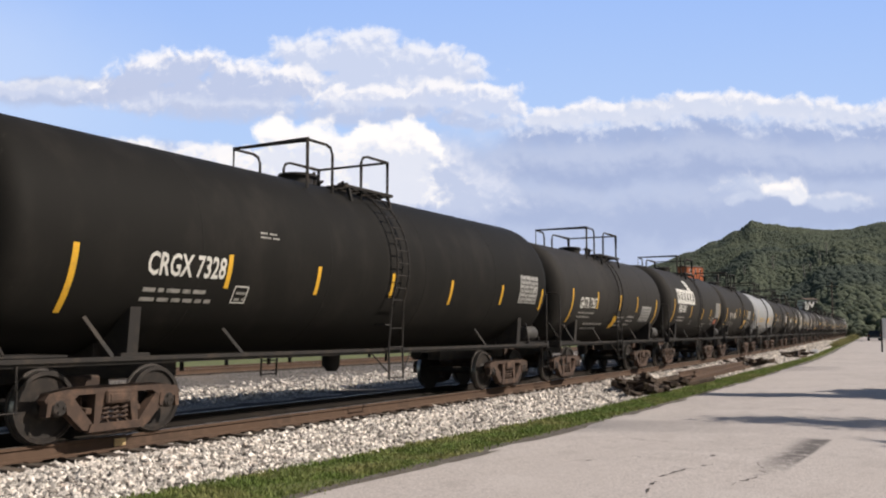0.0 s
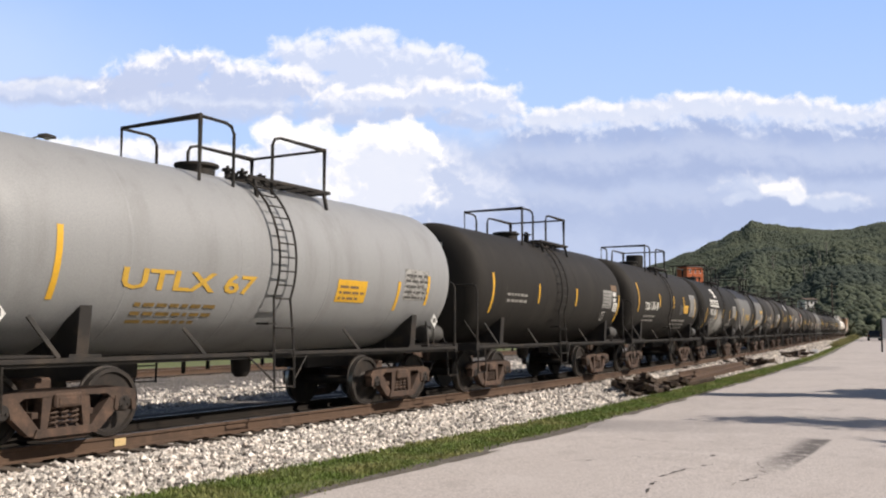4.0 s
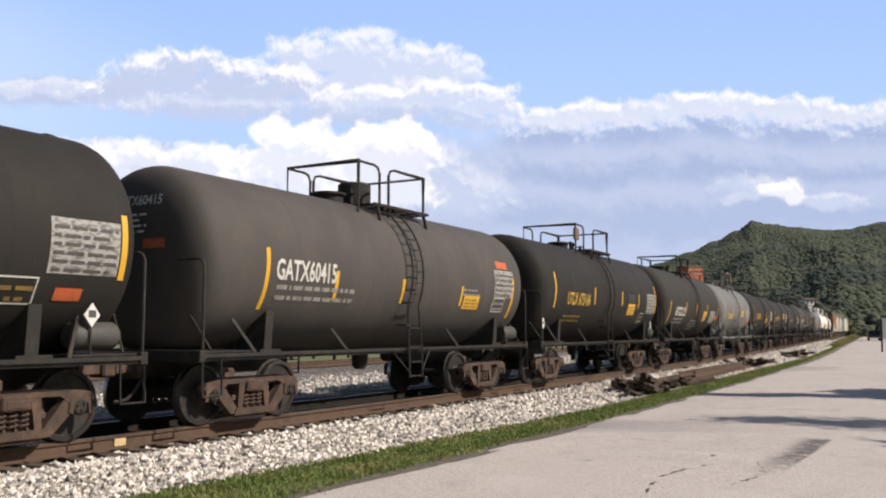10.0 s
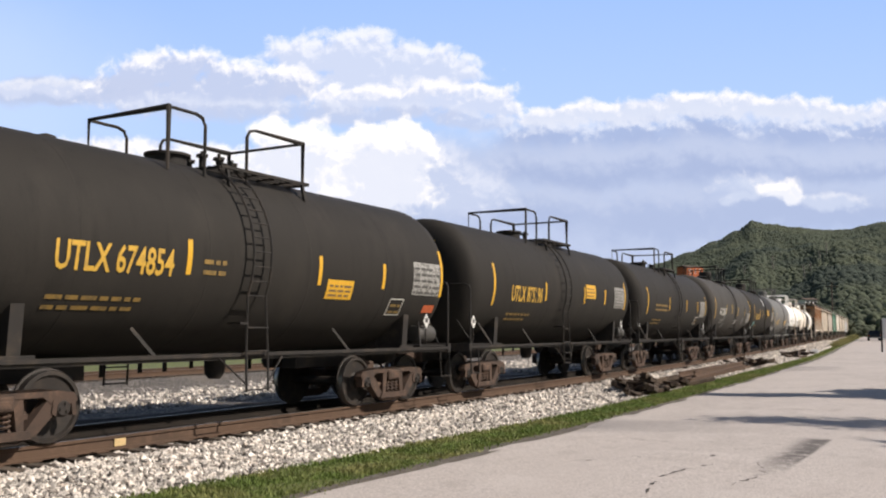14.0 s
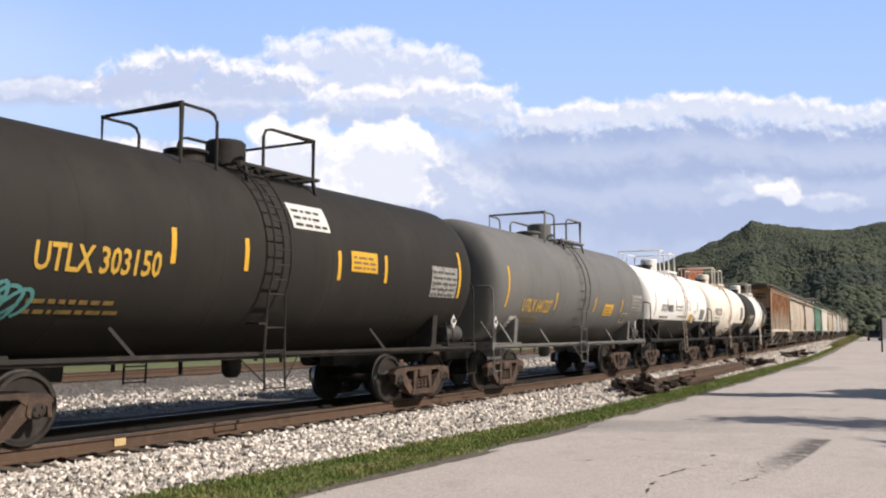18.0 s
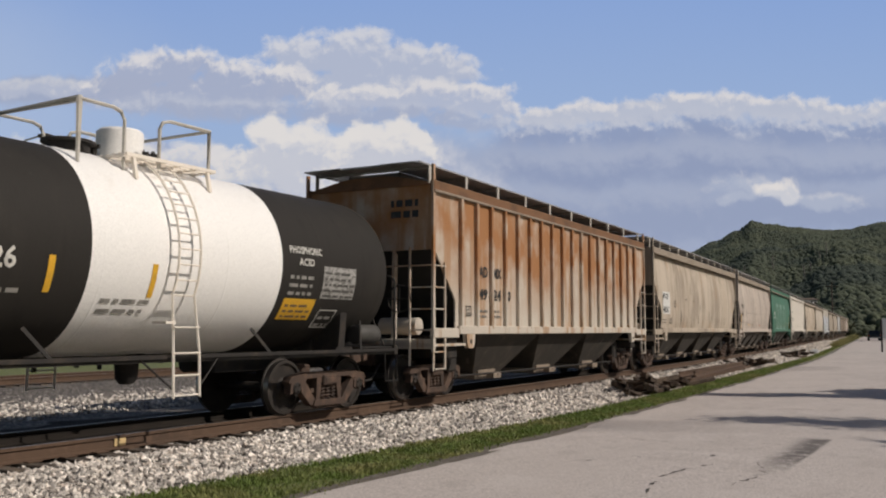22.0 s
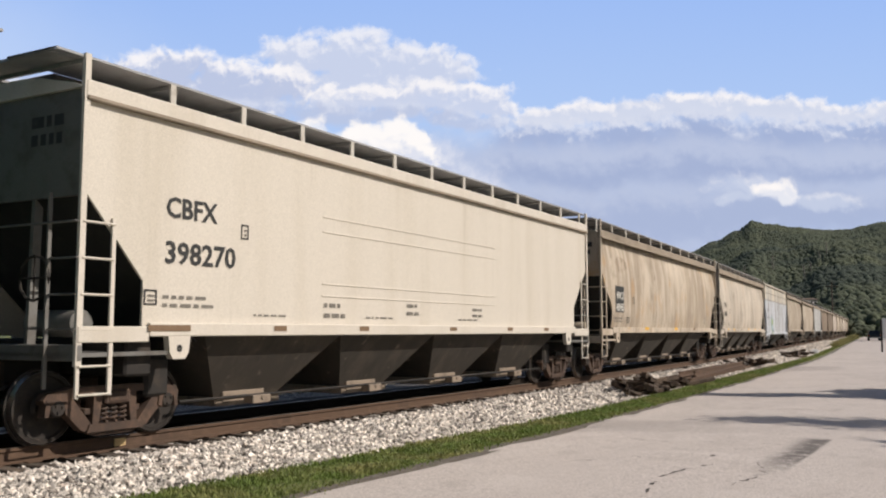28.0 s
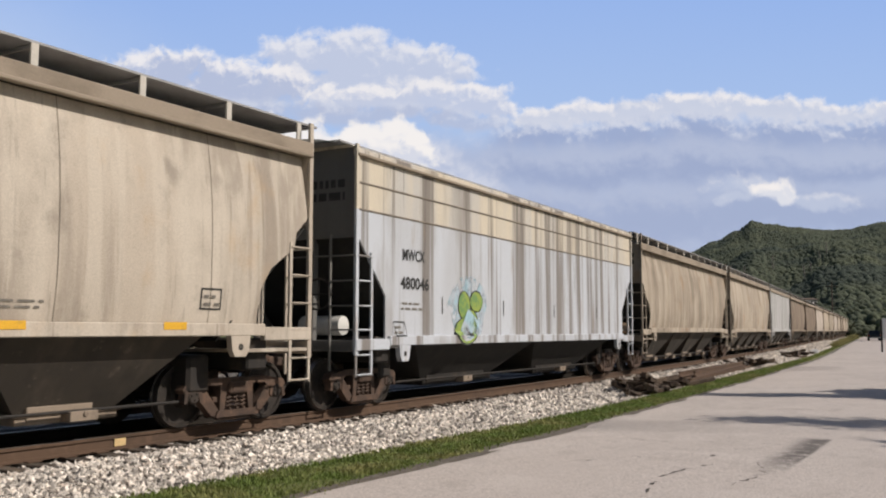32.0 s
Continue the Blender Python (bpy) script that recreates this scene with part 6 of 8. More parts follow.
def house(name, label, u, f, lift, w, h, wall, rise):
    x, y, z = hill_point(u, f)
    t = thing(name, label, "house", at=Matrix.Translation((x, y, z + lift)) @ Matrix.Rotation(heading(u) + 0.75, 4, "Z"))
    part("wall", G().box(-w / 2, 0, -9, w / 2, w * 0.7, h, 0.02), wall, t)
    g = G().prism([(-0.4, h), (w * 0.35, h + rise), (w * 0.7 + 0.4, h), (w * 0.7 + 0.4, h - 0.15), (w * 0.35, h + rise - 0.2), (-0.4, h - 0.15)], -w / 2 - 0.4, w / 2 + 0.4)
    part("roof", g, M_SHINGLE, t)
    for k in (-0.30, 0.02, 0.32):
        win = part("window", G().box(k * w - 0.55, -0.06, h * 0.35, k * w + 0.55, -0.01, h * 0.80, 0.01), M_WALL, t, "white window frame")
        part("pane", G().box(k * w - 0.42, -0.09, h * 0.40, k * w + 0.42, -0.065, h * 0.75), M_BLACK, win)


house("hillside_house", "orange-red house half hidden on the wooded slope", 447, 0.275, 8.2, 12.0, 5.6, M_ORANGEWALL, 1.0)
house("white_house", "small white house at the foot of the hill", 651, 0.055, 2.2, 5.2, 2.4, M_WALL, 0.5)
px, py, pz = ground_at(688, 200, -0.42)
pole = thing("utility_pole", "weathered wooden utility pole behind the train", "utility pole", at=pose(px, py, pz))
part("pole", G().lathe([(0.0, 0.17), (11.6, 0.11)], 8, "z"), M_BARK, pole)
part("crossarm", G().box(-1.2, -0.06, 10.7, 1.2, 0.06, 10.85, 0.01), M_BARK, pole)
for k in (-1.05, -0.5, 0.5, 1.05):
    part("insulator", G().lathe([(10.85, 0.03), (10.9, 0.06), (11.0, 0.05), (11.02, 0.01)], 8, "z", (k, 0, 0)), M_BLACK, pole)

# ---- old second line behind the train ----
strip("gravel_yard", M_BED, [(-17.2, -0.44), (-16.2, -0.26), (-15.5, -0.16), (-11.8, -0.16), (-11.0, -0.30), (-8.0, -0.385)], -25, FAR, label="gravel bed of the disused second line", rough=0.08, seed=8)
siding = railway("rusted rails of a second line behind the train", -13.6, 0.05)

# ---- street lamp behind the train ----
M_GALV = mat("galvanised steel", (0.42, 0.42, 0.41), [((0.3, 0.3, 0.29), 3.0, ONE, 0.45, 0.7, 0.6)], 0.45, 0.8, bump=0.05)
M_GLASS = mat("frosted lens", (0.5, 0.5, 0.48), (), 0.25, bump=0)
lx, ly, lz = ground_at(-830, 36.0, -0.42)
lamp = thing("street_lamp", "grey cobra-head street lamp on a tall pole", "street lamp", at=Matrix.Translation((lx, ly, lz)) @ Matrix.Rotation(heading(-784), 4, "Z"))
part("pole", G().lathe([(0.0, 0.13), (0.15, 0.13), (0.16, 0.10), (7.4, 0.06)], 10, "z"), M_GALV, lamp)
part("base_plate", G().box(-0.2, -0.2, 0, 0.2, 0.2, 0.04, 0.01), M_GALV, lamp)
part("arm", G().tube([(0, 0, 7.2), (0.45, 0, 7.75), (0.94, 0, 8.28), (1.45, 0, 8.76), (1.9, 0, 8.96)], 0.035, 6), M_GALV, lamp)
hd = part("lamp_head", G().add([(1.85, -0.07, 8.92), (1.85, 0.07, 8.92), (1.85, 0.06, 9.03), (1.85, -0.06, 9.03), (2.15, -0.15, 8.90), (2.15, 0.15, 8.90), (2.15, 0.11, 9.08), (2.15, -0.11, 9.08), (2.48, -0.08, 8.92), (2.48, 0.08, 8.92), (2.48, 0.05, 9.00), (2.48, -0.05, 9.00)],
          [(0, 1, 2, 3), (8, 11, 10, 9)] + [(a + i, a + (i + 1) % 4, a + 4 + (i + 1) % 4, a + 4 + i) for a in (0, 4) for i in range(4)]), M_FRAME, lamp, "dark cobra head")
part("lens", G().lathe([(8.83, 0.01), (8.85, 0.09), (8.91, 0.13)], 12, "z", (2.17, 0, 0)), M_GLASS, hd)

# ---- things beside the road ----
M_OLDTIE = mat("rotten tie wood", (0.060, 0.042, 0.030), [((0.13, 0.09, 0.06), 3.0, (1, 1, 1), 0.42, 0.66, 0.7)], 0.95, bump=0.6, bump_dist=0.02)
rnd = random.Random(17)


def tie_pile(label, s0, s1, lat0, lat1, n, h, seed):
    rnd = random.Random(seed)
    t = thing("scrap_tie_pile", label, "tie pile", "piles of scrap beside the track", at=along((s0 + s1) / 2, (lat0 + lat1) / 2, -0.34))
    for i in range(n):
        l = rnd.uniform(0.8, 2.4)
        w, d = rnd.uniform(0.12, 0.22), rnd.uniform(0.09, 0.16)
        y = rnd.uniform(-0.5, 0.5) * (s1 - s0)
        x = rnd.uniform(-0.5, 0.5) * (lat1 - lat0)
        lift = h * (1 - min(1, (2 * y / (s1 - s0)) ** 2)) * rnd.random()
        g = G().box(-w / 2, -l / 2, -d / 2, w / 2, l / 2, d / 2, 0.025)
        g.v = [(a + rnd.uniform(-0.02, 0.02), b + rnd.uniform(-0.05, 0.05), c + rnd.uniform(-0.02, 0.02)) for a, b, c in g.v]
        part("scrap_tie", g, M_OLDTIE, t, at=pose(x, y, 0.08 + lift, rnd.uniform(-14, 14), rnd.uniform(-20, 20), rnd.uniform(-55, 55)))
    return t


tie_pile("dark heap of rotten broken railway ties", 23.2, 28.3, 2.6, 3.7, 34, 0.26, 41)
tie_pile("heap of broken ties and dirt beside the rails", 42.5, 49.5, 1.9, 3.4, 28, 0.26, 43)
tie_pile("small dark pile of old ties on the verge", 60.0, 66.5, 3.0, 4.0, 18, 0.26, 47)
stack = thing("spare_rails", "rusty spare rails lying on the ballast shoulder", "rail stack", "piles of scrap beside the track", at=along(36.0, 3.0, -0.33))
for i, (x, z, rz) in enumerate(((-0.35, 0.20, 0.4), (-0.12, 0.20, -0.3), (0.12, 0.20, 0.5), (0.36, 0.19, 0.1), (0.0, 0.38, -0.8), (0.22, 0.38, 0.9))):
    g = G()
    n = len(RAIL_PROF)
    for y in (-8.2 + 0.5 * i, 7.2 - 0.4 * i):
        g.v += [(a, y, b) for a, b in RAIL_PROF]
    g.f += [(k, (k + 1) % n, n + (k + 1) % n, n + k) for k in range(n)] + [tuple(range(n)), tuple(range(n, 2 * n))]
    part("spare_rail", g, M_RAIL, stack, at=pose(x, 0, z, 0, 0, rz))
M_SIGN = mat("white enamel", (0.75, 0.76, 0.78), [((0.6, 0.6, 0.6), 3.0, ONE, 0.5, 0.7, 0.4)], 0.5, bump=0)
M_DARKPAINT = mat("dark blue car paint", (0.015, 0.022, 0.03), (), 0.25, bump=0)
M_PANE = mat("tinted glass", (0.02, 0.025, 0.03), (), 0.08, bump=0)
sign = thing("road_sign", "white sign board on a dark post beside the road", "sign", at=pose(-7.35, 80.0, -0.32))
part("post", G().tube([(0, 0, 0), (0, 0, 2.6)], 0.07, 8), M_FRAME, sign)
part("board", G().box(0.08, -0.03, 1.1, 1.1, 0.03, 2.7, 0.01), M_SIGN, sign, "plain white board")


def pickup():
    c = thing("pickup_truck", "dark pickup truck parked at the roadside", "car", at=pose(-16.6, 168.0, -0.30, 0, 0, 8))
    g = loft([(0.45, 0.92, -2.6, 2.6), (0.7, 0.98, -2.7, 2.7), (1.05, 0.95, -2.65, 2.65)])
    part("body", g, M_DARKPAINT, c)
    part("cab", loft([(1.05, 0.90, -1.0, 1.1), (1.65, 0.72, -0.6, 0.6), (1.72, 0.66, -0.5, 0.5)]), M_DARKPAINT, c)
    for k in (-1, 1):
        part("window", G().box(k * 0.80 - 0.02, -0.55, 1.15, k * 0.80 + 0.02, 0.55, 1.55), M_PANE, c)
        for y in (-1.7, 1.7):
            w = part("wheel", G().lathe([(k * 0.70, 0.10), (k * 0.70, 0.38), (k * 0.92, 0.38), (k * 0.94, 0.30), (k * 0.94, 0.1)], 16, "x", (0, y, 0.38)), M_FRAME, c)
            part("rim", G().lathe([(k * 0.945, 0.05), (k * 0.95, 0.20)], 12, "x", (0, y, 0.38)), M_GALV, w)
        part("tail_lamp", G().box(k * 0.85 - 0.06, -2.72, 0.75, k * 0.85 + 0.06, -2.69, 0.98), M_ORANGE, c)
    part("windscreen", G().add([(-0.78, -0.98, 1.12), (0.78, -0.98, 1.12), (0.66, -0.66, 1.6), (-0.66, -0.66, 1.6)], [(0, 1, 2, 3)]), M_PANE, c)
    part("bumper", G().box(-0.92, -2.82, 0.45, 0.92, -2.70, 0.62, 0.02), M_GALV, c)


def white_box():
    x, y, z = on_track(74, 4.05, -0.32)
    t = thing("marker_stone", "whitewashed stone block on the verge", "marker", at=pose(x, y, z, 0, 0, 20))
    part("block", G().box(-0.22, -0.25, 0, 0.22, 0.25, 0.30, 0.05), M_SIGN, t)


pickup()
white_box()

# ---- ties ----
rnd = random.Random(23)


def make_tie(seed, l):
    r = random.Random(seed)
    g = G().box(-l / 2, -0.115, -0.16, l / 2, 0.115, 0.0, 0.012)
    g.v = [(a + r.uniform(-0.02, 0.02), b + r.uniform(-0.008, 0.008), c + r.uniform(-0.006, 0.006)) for a, b, c in g.v]
    return g.mesh("tie")


TIES = [make_tie(i, 2.60 + 0.04 * (i % 3)) for i in range(6)]
far_ties = G()
s = -3.0
i = 0
while s < 200:
    at = along(s + rnd.uniform(-0.05, 0.05), rnd.uniform(-0.06, 0.06), -0.187 + rnd.uniform(-0.012, 0.004)) @ Matrix.Rotation(radians(rnd.uniform(-1.5, 1.5)), 4, "Z")
    if i < 120:
        part("tie", TIES[i % 6], M_TIE, main_track, at=at)
    else:
        far_ties.add([at @ Vector(v.co) for v in TIES[i % 6].vertices], [tuple(p.vertices) for p in TIES[i % 6].polygons])
    i += 1
    s += 0.50
tagged(part("ties", far_ties, M_TIE, main_track), kind="stuff")
old = G()
s = 0.0
while s < 160:
    at = along(s, -13.6 + rnd.uniform(-0.1, 0.1), -0.13) @ Matrix.Rotation(radians(rnd.uniform(-2, 2)), 4, "Z")
    old.add([at @ Vector(v.co) for v in TIES[0].vertices], [tuple(p.vertices) for p in TIES[0].polygons])
    s += 0.55
tagged(part("ties", old, M_TIE, siding), kind="stuff")
# tie plates and the painted mark on the near rail
for i in range(60):
    at = along(-3.0 + 0.5 * i, 0.755, -0.186)
    part("tie_plate", shared("tieplate", lambda: G().box(-0.18, -0.095, -0.004, 0.18, 0.095, 0.012, 0.004).mesh("tie_plate")), M_RAIL, main_track, at=at)
M_MARK = mat("yellowed paint mark", (0.62, 0.45, 0.22), [((0.35, 0.25, 0.14), 12.0, ONE, 0.5, 0.7, 0.6)], 0.8, bump=0)
part("paint_mark", G().box(0.770, -0.10, -0.150, 0.785, 0.09, -0.045, 0.004), M_MARK, main_track, "cream paint mark on the rail web", along(8.40))


# ---- loose ballast stones ----
def stones(name, label, n, s_range, lat_range, z_of, size, seed):
    r = np.random.default_rng(seed)
    base = np.array([(1, 0, 0), (-1, 0, 0), (0, 1, 0), (0, -1, 0), (0, 0, 1), (0, 0, -1)], float)
    tri = np.array([(0, 2, 4), (2, 1, 4), (1, 3, 4), (3, 0, 4), (2, 0, 5), (1, 2, 5), (3, 1, 5), (0, 3, 5)])
    f = r.random(n)
    s = s_range[0] + (s_range[1] - s_range[0]) * f ** 1.6
    lat = r.uniform(lat_range[0], lat_range[1], n)
    edge = np.array([toe(a) for a in s]) + r.normal(0, 0.07, n)
    keep = (lat < edge) & (np.abs(lat) > 1.36) | (lat < edge) & (np.abs((s + 3.25) % 0.5 - 0.25) > 0.175)
    s, lat, f = s[keep], lat[keep], f[keep]
    n = len(s)
    k = np.array([on_track(a, b, z_of(b)) for a, b in zip(s, lat)])
    sz = size * r.uniform(0.4, 1.3, n) * (1 + 1.3 * f)
    v = base[None] * r.uniform(0.55, 1.2, (n, 6, 1)) + r.normal(0, 0.16, (n, 6, 3))
    q = r.normal(size=(n, 4))
    q /= np.linalg.norm(q, axis=1)[:, None]
    w, x, y, z = q.T
    rot = np.stack([np.stack([1 - 2 * (y * y + z * z), 2 * (x * y - z * w), 2 * (x * z + y * w)], 1), np.stack([2 * (x * y + z * w), 1 - 2 * (x * x + z * z), 2 * (y * z - x * w)], 1), np.stack([2 * (x * z - y * w), 2 * (y * z + x * w), 1 - 2 * (x * x + y * y)], 1)], 1)
    v = np.einsum("nij,nkj->nki", rot, v) * sz[:, None, None] + k[:, None, :]
    v[:, :, 2] += 0.25 * sz[:, None]
    me = bpy.data.meshes.new(name)
    faces = (tri[None] + 6 * np.arange(n)[:, None, None]).reshape(-1, 3)
    me.from_pydata(v.reshape(-1, 3).tolist(), [], faces.tolist())
    return tagged(part(name, me, M_STONE, None), label, "ballast", kind="stuff")


def bed_z(lat):
    if lat < 1.34:
        return -0.243
    if lat < 1.9:
        return -0.215
    if lat < 2.6:
        return -0.205 - 0.065 * (lat - 1.9) / 0.7
    return -0.27 - 0.09 * (lat - 2.6) / 1.4


stones("ballast_stones", "loose white limestone ballast beside the rail", 44000, (4.0, 75.0), (0.86, 3.95), bed_z, 0.034, 51)
stones("shoulder_stones", "pale gravel shoulder further down the line", 20000, (55.0, 150.0), (1.3, 4.0), bed_z, 0.060, 53)
stones("yard_stones", "loose pale gravel beyond the train", 16000, (6.0, 70.0), (-12.2, -4.4), lambda b: -0.28 if b > -6 else -0.37, 0.038, 52)


# ---- grass on the verge ----
M_DRYGRASS = mat("dry tall grass", (0.26, 0.235, 0.10), [((0.17, 0.20, 0.07), 0.5, ONE, 0.45, 0.65, 0.7)], 0.8, bump=0, spread=0.4, thin=0.35)
def blades(name, label, n, s_range, lat_range, height, seed, z=-0.33, leaf=None):
    r = np.random.default_rng(seed)
    f = r.random(n)
    s = s_range[0] + (s_range[1] - s_range[0]) * f ** 2
    lo = np.array([toe(a) for a in s]) if lat_range[0] is None else lat_range[0]
    lat = lo + (lat_range[1] - lo) * r.beta(1.5, 1.7, n) + r.normal(0, 0.06, n)
    v, fs = [], []
    for i in range(n):
        x, y, zz = on_track(s[i], lat[i], z)
        h = height * (0.5 + r.random()) * (1 + 1.2 * f[i])
        a = r.random() * 6.28
        w = 0.008 * (1 + 5 * f[i])
        dx, dy = math.cos(a) * w, math.sin(a) * w
        lx, ly = (r.random() - 0.5) * h * 1.2, (r.random() - 0.5) * h * 1.2
        k = len(v)
        v += [(x - dx, y - dy, zz), (x + dx, y + dy, zz), (x + lx, y + ly, zz + h)]
        fs.append((k, k + 1, k + 2))
    me = bpy.data.meshes.new(name)
    me.from_pydata(v, [], fs)
    return tagged(part(name, me, leaf or M_BLADE, None), label, "grass", kind="stuff")


blades("verge_grass", "short green grass on the verge", 90000, (4.0, 110), (None, 4.74), 0.036, 61, z=-0.315)
blades("tall_weeds", "tall dry weeds at the bend of the road", 4000, (105, 230), (3.9, 4.9), 0.36, 62, leaf=M_DRYGRASS)


# ---- worn places of the road ----
M_CRACK = mat("open crack", (0.075, 0.066, 0.058), [((0.16, 0.14, 0.125), 9.0, ONE, 0.45, 0.65, 0.7)], 0.95, bump=0.3)


def road_z(x, y):
    lat = x + 10.87
    return ROAD_Z + 0.03 * (min(1.0, (lat - 4.8) / 2.8) if lat < 7.6 else max(0.0, 1 - (lat - 7.6) / 4.5))


def crack(pts, w, seed):
    r = random.Random(seed)
    g = G()
    line = []
    for (x0, y0), (x1, y1) in zip(pts, pts[1:]):
        n = max(2, int(math.hypot(x1 - x0, y1 - y0) / 0.09))
        line += [(x0 + (x1 - x0) * i / n + r.gauss(0, 0.022), y0 + (y1 - y0) * i / n + r.gauss(0, 0.022)) for i in range(n)]
    for i, (x, y) in enumerate(line):
        k = w * r.choice((0.15, 0.5, 1.0, 1.9))
        q = line[min(i + 1, len(line) - 1)]
        p = line[max(i - 1, 0)]
        d = Vector((q[0] - p[0], q[1] - p[1])).normalized()
        z = road_z(x, y) + 0.006
        g.v += [(x - d.y * k, y + d.x * k, z), (x + d.y * k, y - d.x * k, z)]
    g.f = [(2 * i, 2 * i + 1, 2 * i + 3, 2 * i + 2) for i in range(len(line) - 1) if noise.noise((i * 0.45, seed * 1.7, 0)) > -0.12]
    tagged(part("road_crack", g.mesh("road_crack", 0), M_CRACK, None), "ragged crack across the pale asphalt", "crack", kind="structure")


crack([(-3.12, 9.2), (-3.34, 10.3), (-3.22, 11.1), (-3.05, 11.7), (-3.32, 12.6), (-3.1, 13.4)], 0.015, 71)
crack([(-5.0, 13.9), (-4.2, 13.7), (-3.4, 14.1), (-2.6, 14.2)], 0.010, 72)
crack([(-4.6, 11.2), (-4.1, 11.9), (-3.4, 12.3)], 0.010, 73)
crack([(-2.5, 10.2), (-2.35, 11.2), (-2.6, 12.2)], 0.011, 74)
crack([(-6.2, 20.8), (-4.6, 20.3), (-2.6, 20.9)], 0.012, 75)


# ---- the train: each car by its place in the line, its paint and its markings ----
TRAIN = []


def tank(a, b, paint, label, ink, marks, **more):
    TRAIN.append(dict(kind="tank", a=a, b=b, paint=paint, label=label, ink=ink, marks=marks, **more))


def hopper(a, b, paint, label, **more):
    TRAIN.append(dict(kind="hopper", a=a, b=b, paint=paint, label=label, **more))


tank(5.4, 22.2, M_SOOT, "sooty black tank car with white reporting marks", M_LETTER_W,
     [('T', -5.73, 2.15, 1.46, 0.31, 'CRGX 7328'), ('B', -5.71, 1.79, 1.50, 0.28), ('S', -6.87, 1.56, 0.09, 0.92), ('S', -4.19, 2.01, 0.09, 0.50),
      ('S', -2.06, 1.99, 0.09, 0.48), ('S', 0.23, 2.01, 0.09, 0.47), ('S', 2.54, 1.94, 0.09, 0.52), ('S', 4.99, 2.00, 0.09, 0.47),
      ('S', 7.34, 1.91, 0.09, 0.55), ('Q', -4.00, 1.80, 0.31, 0.28), ('B', -3.55, 2.81, 0.44, 0.13), ('P', 5.96, 2.07, 1.05, 0.68)], R=1.56, zc=2.61, trucks=(-5.75, 6.35), ladder_y=0.35, rail_h=4.78, deck=(-1.55, 1.05))
tank(22.2, 34.3, M_BLACK, "black tank car with white marks and amber stripes", M_LETTER_W,
     [('T', -3.84, 2.07, 1.52, 0.32, 'GATX 7967'), ('B', -3.82, 1.78, 1.51, 0.26), ('S', -4.49, 1.59, 0.09, 1.01), ('S', -2.25, 2.07, 0.09, 0.50),
      ('S', 0.09, 2.06, 0.09, 0.50), ('S', 2.09, 2.05, 0.09, 0.52), ('S', 4.63, 1.61, 0.09, 0.92), ('B', -2.91, 1.42, 1.76, 0.36),
      ('Y', -0.25, 1.44, 0.36, 0.46), ('B', 0.11, 1.53, 0.70, 0.45), ('P', 2.71, 1.70, 1.22, 0.57), ('B', 1.21, 1.56, 0.80, 0.45)])
tank(34.3, 47.0, M_BLACK, "black tank car with a row of white block shapes", M_LETTER_W,
     [('L', -4.50, 2.51, 3.40, 0.86), ('F', -2.32, 3.07, 0.86, 0.49), ('T', -4.17, 2.16, 1.40, 0.32, 'PROX 61311'), ('B', -4.16, 1.79, 1.50, 0.29),
      ('S', -5.02, 1.71, 0.09, 0.96), ('S', -1.73, 1.93, 0.09, 0.50), ('S', 0.87, 1.92, 0.09, 0.48), ('S', 2.76, 1.93, 0.09, 0.48),
      ('S', 5.04, 1.87, 0.09, 0.80), ('P', 3.96, 2.02, 1.14, 0.71), ('Q', 3.31, 1.67, 0.55, 0.35), ('O', 4.04, 1.73, 0.50, 0.20),
      ('B', -1.43, 1.67, 0.37, 0.24), ('B', 1.29, 1.57, 0.85, 0.27)], R=1.50, zc=2.55)
tank(47.0, 59.9, M_BLACK, "black tank car with a tall pipe on its platform", M_LETTER_W,
     [('T', -4.18, 2.09, 0.65, 0.28, 'GATX'), ('T', -3.10, 2.09, 0.75, 0.29, '21471'), ('B', -4.18, 1.67, 0.87, 0.28), ('B', -3.07, 1.66, 0.51, 0.26),
      ('S', -5.24, 1.62, 0.09, 0.98), ('S', -2.17, 2.09, 0.09, 0.50), ('S', -0.64, 2.13, 0.09, 0.50), ('S', 1.03, 2.09, 0.09, 0.49),
      ('S', 2.37, 2.08, 0.09, 0.51), ('S', 5.01, 1.91, 0.09, 0.62), ('P', 2.53, 2.06, 1.10, 0.51), ('Y', 1.35, 1.48, 0.74, 0.56),
      ('Q', 2.69, 1.62, 0.57, 0.36), ('B', 3.28, 1.57, 0.76, 0.43)], hat='pipe', R=1.47, zc=2.52)
tank(59.9, 71.8, M_PALEGREY, "pale grey tank car with yellow lettering", M_LETTER_Y,
     [('T', -3.40, 1.96, 2.56, 0.28, 'UTLX 67'), ('S', -4.39, 1.75, 0.09, 0.93), ('Y', 1.24, 1.90, 0.89, 0.40), ('S', 3.21, 1.77, 0.09, 0.58),
      ('B', -3.07, 1.47, 1.56, 0.42), ('S', 4.3, 1.9, 0.09, 0.6), ('P', 3.4, 2.0, 0.9, 0.6)], stripe=M_YELLOW)
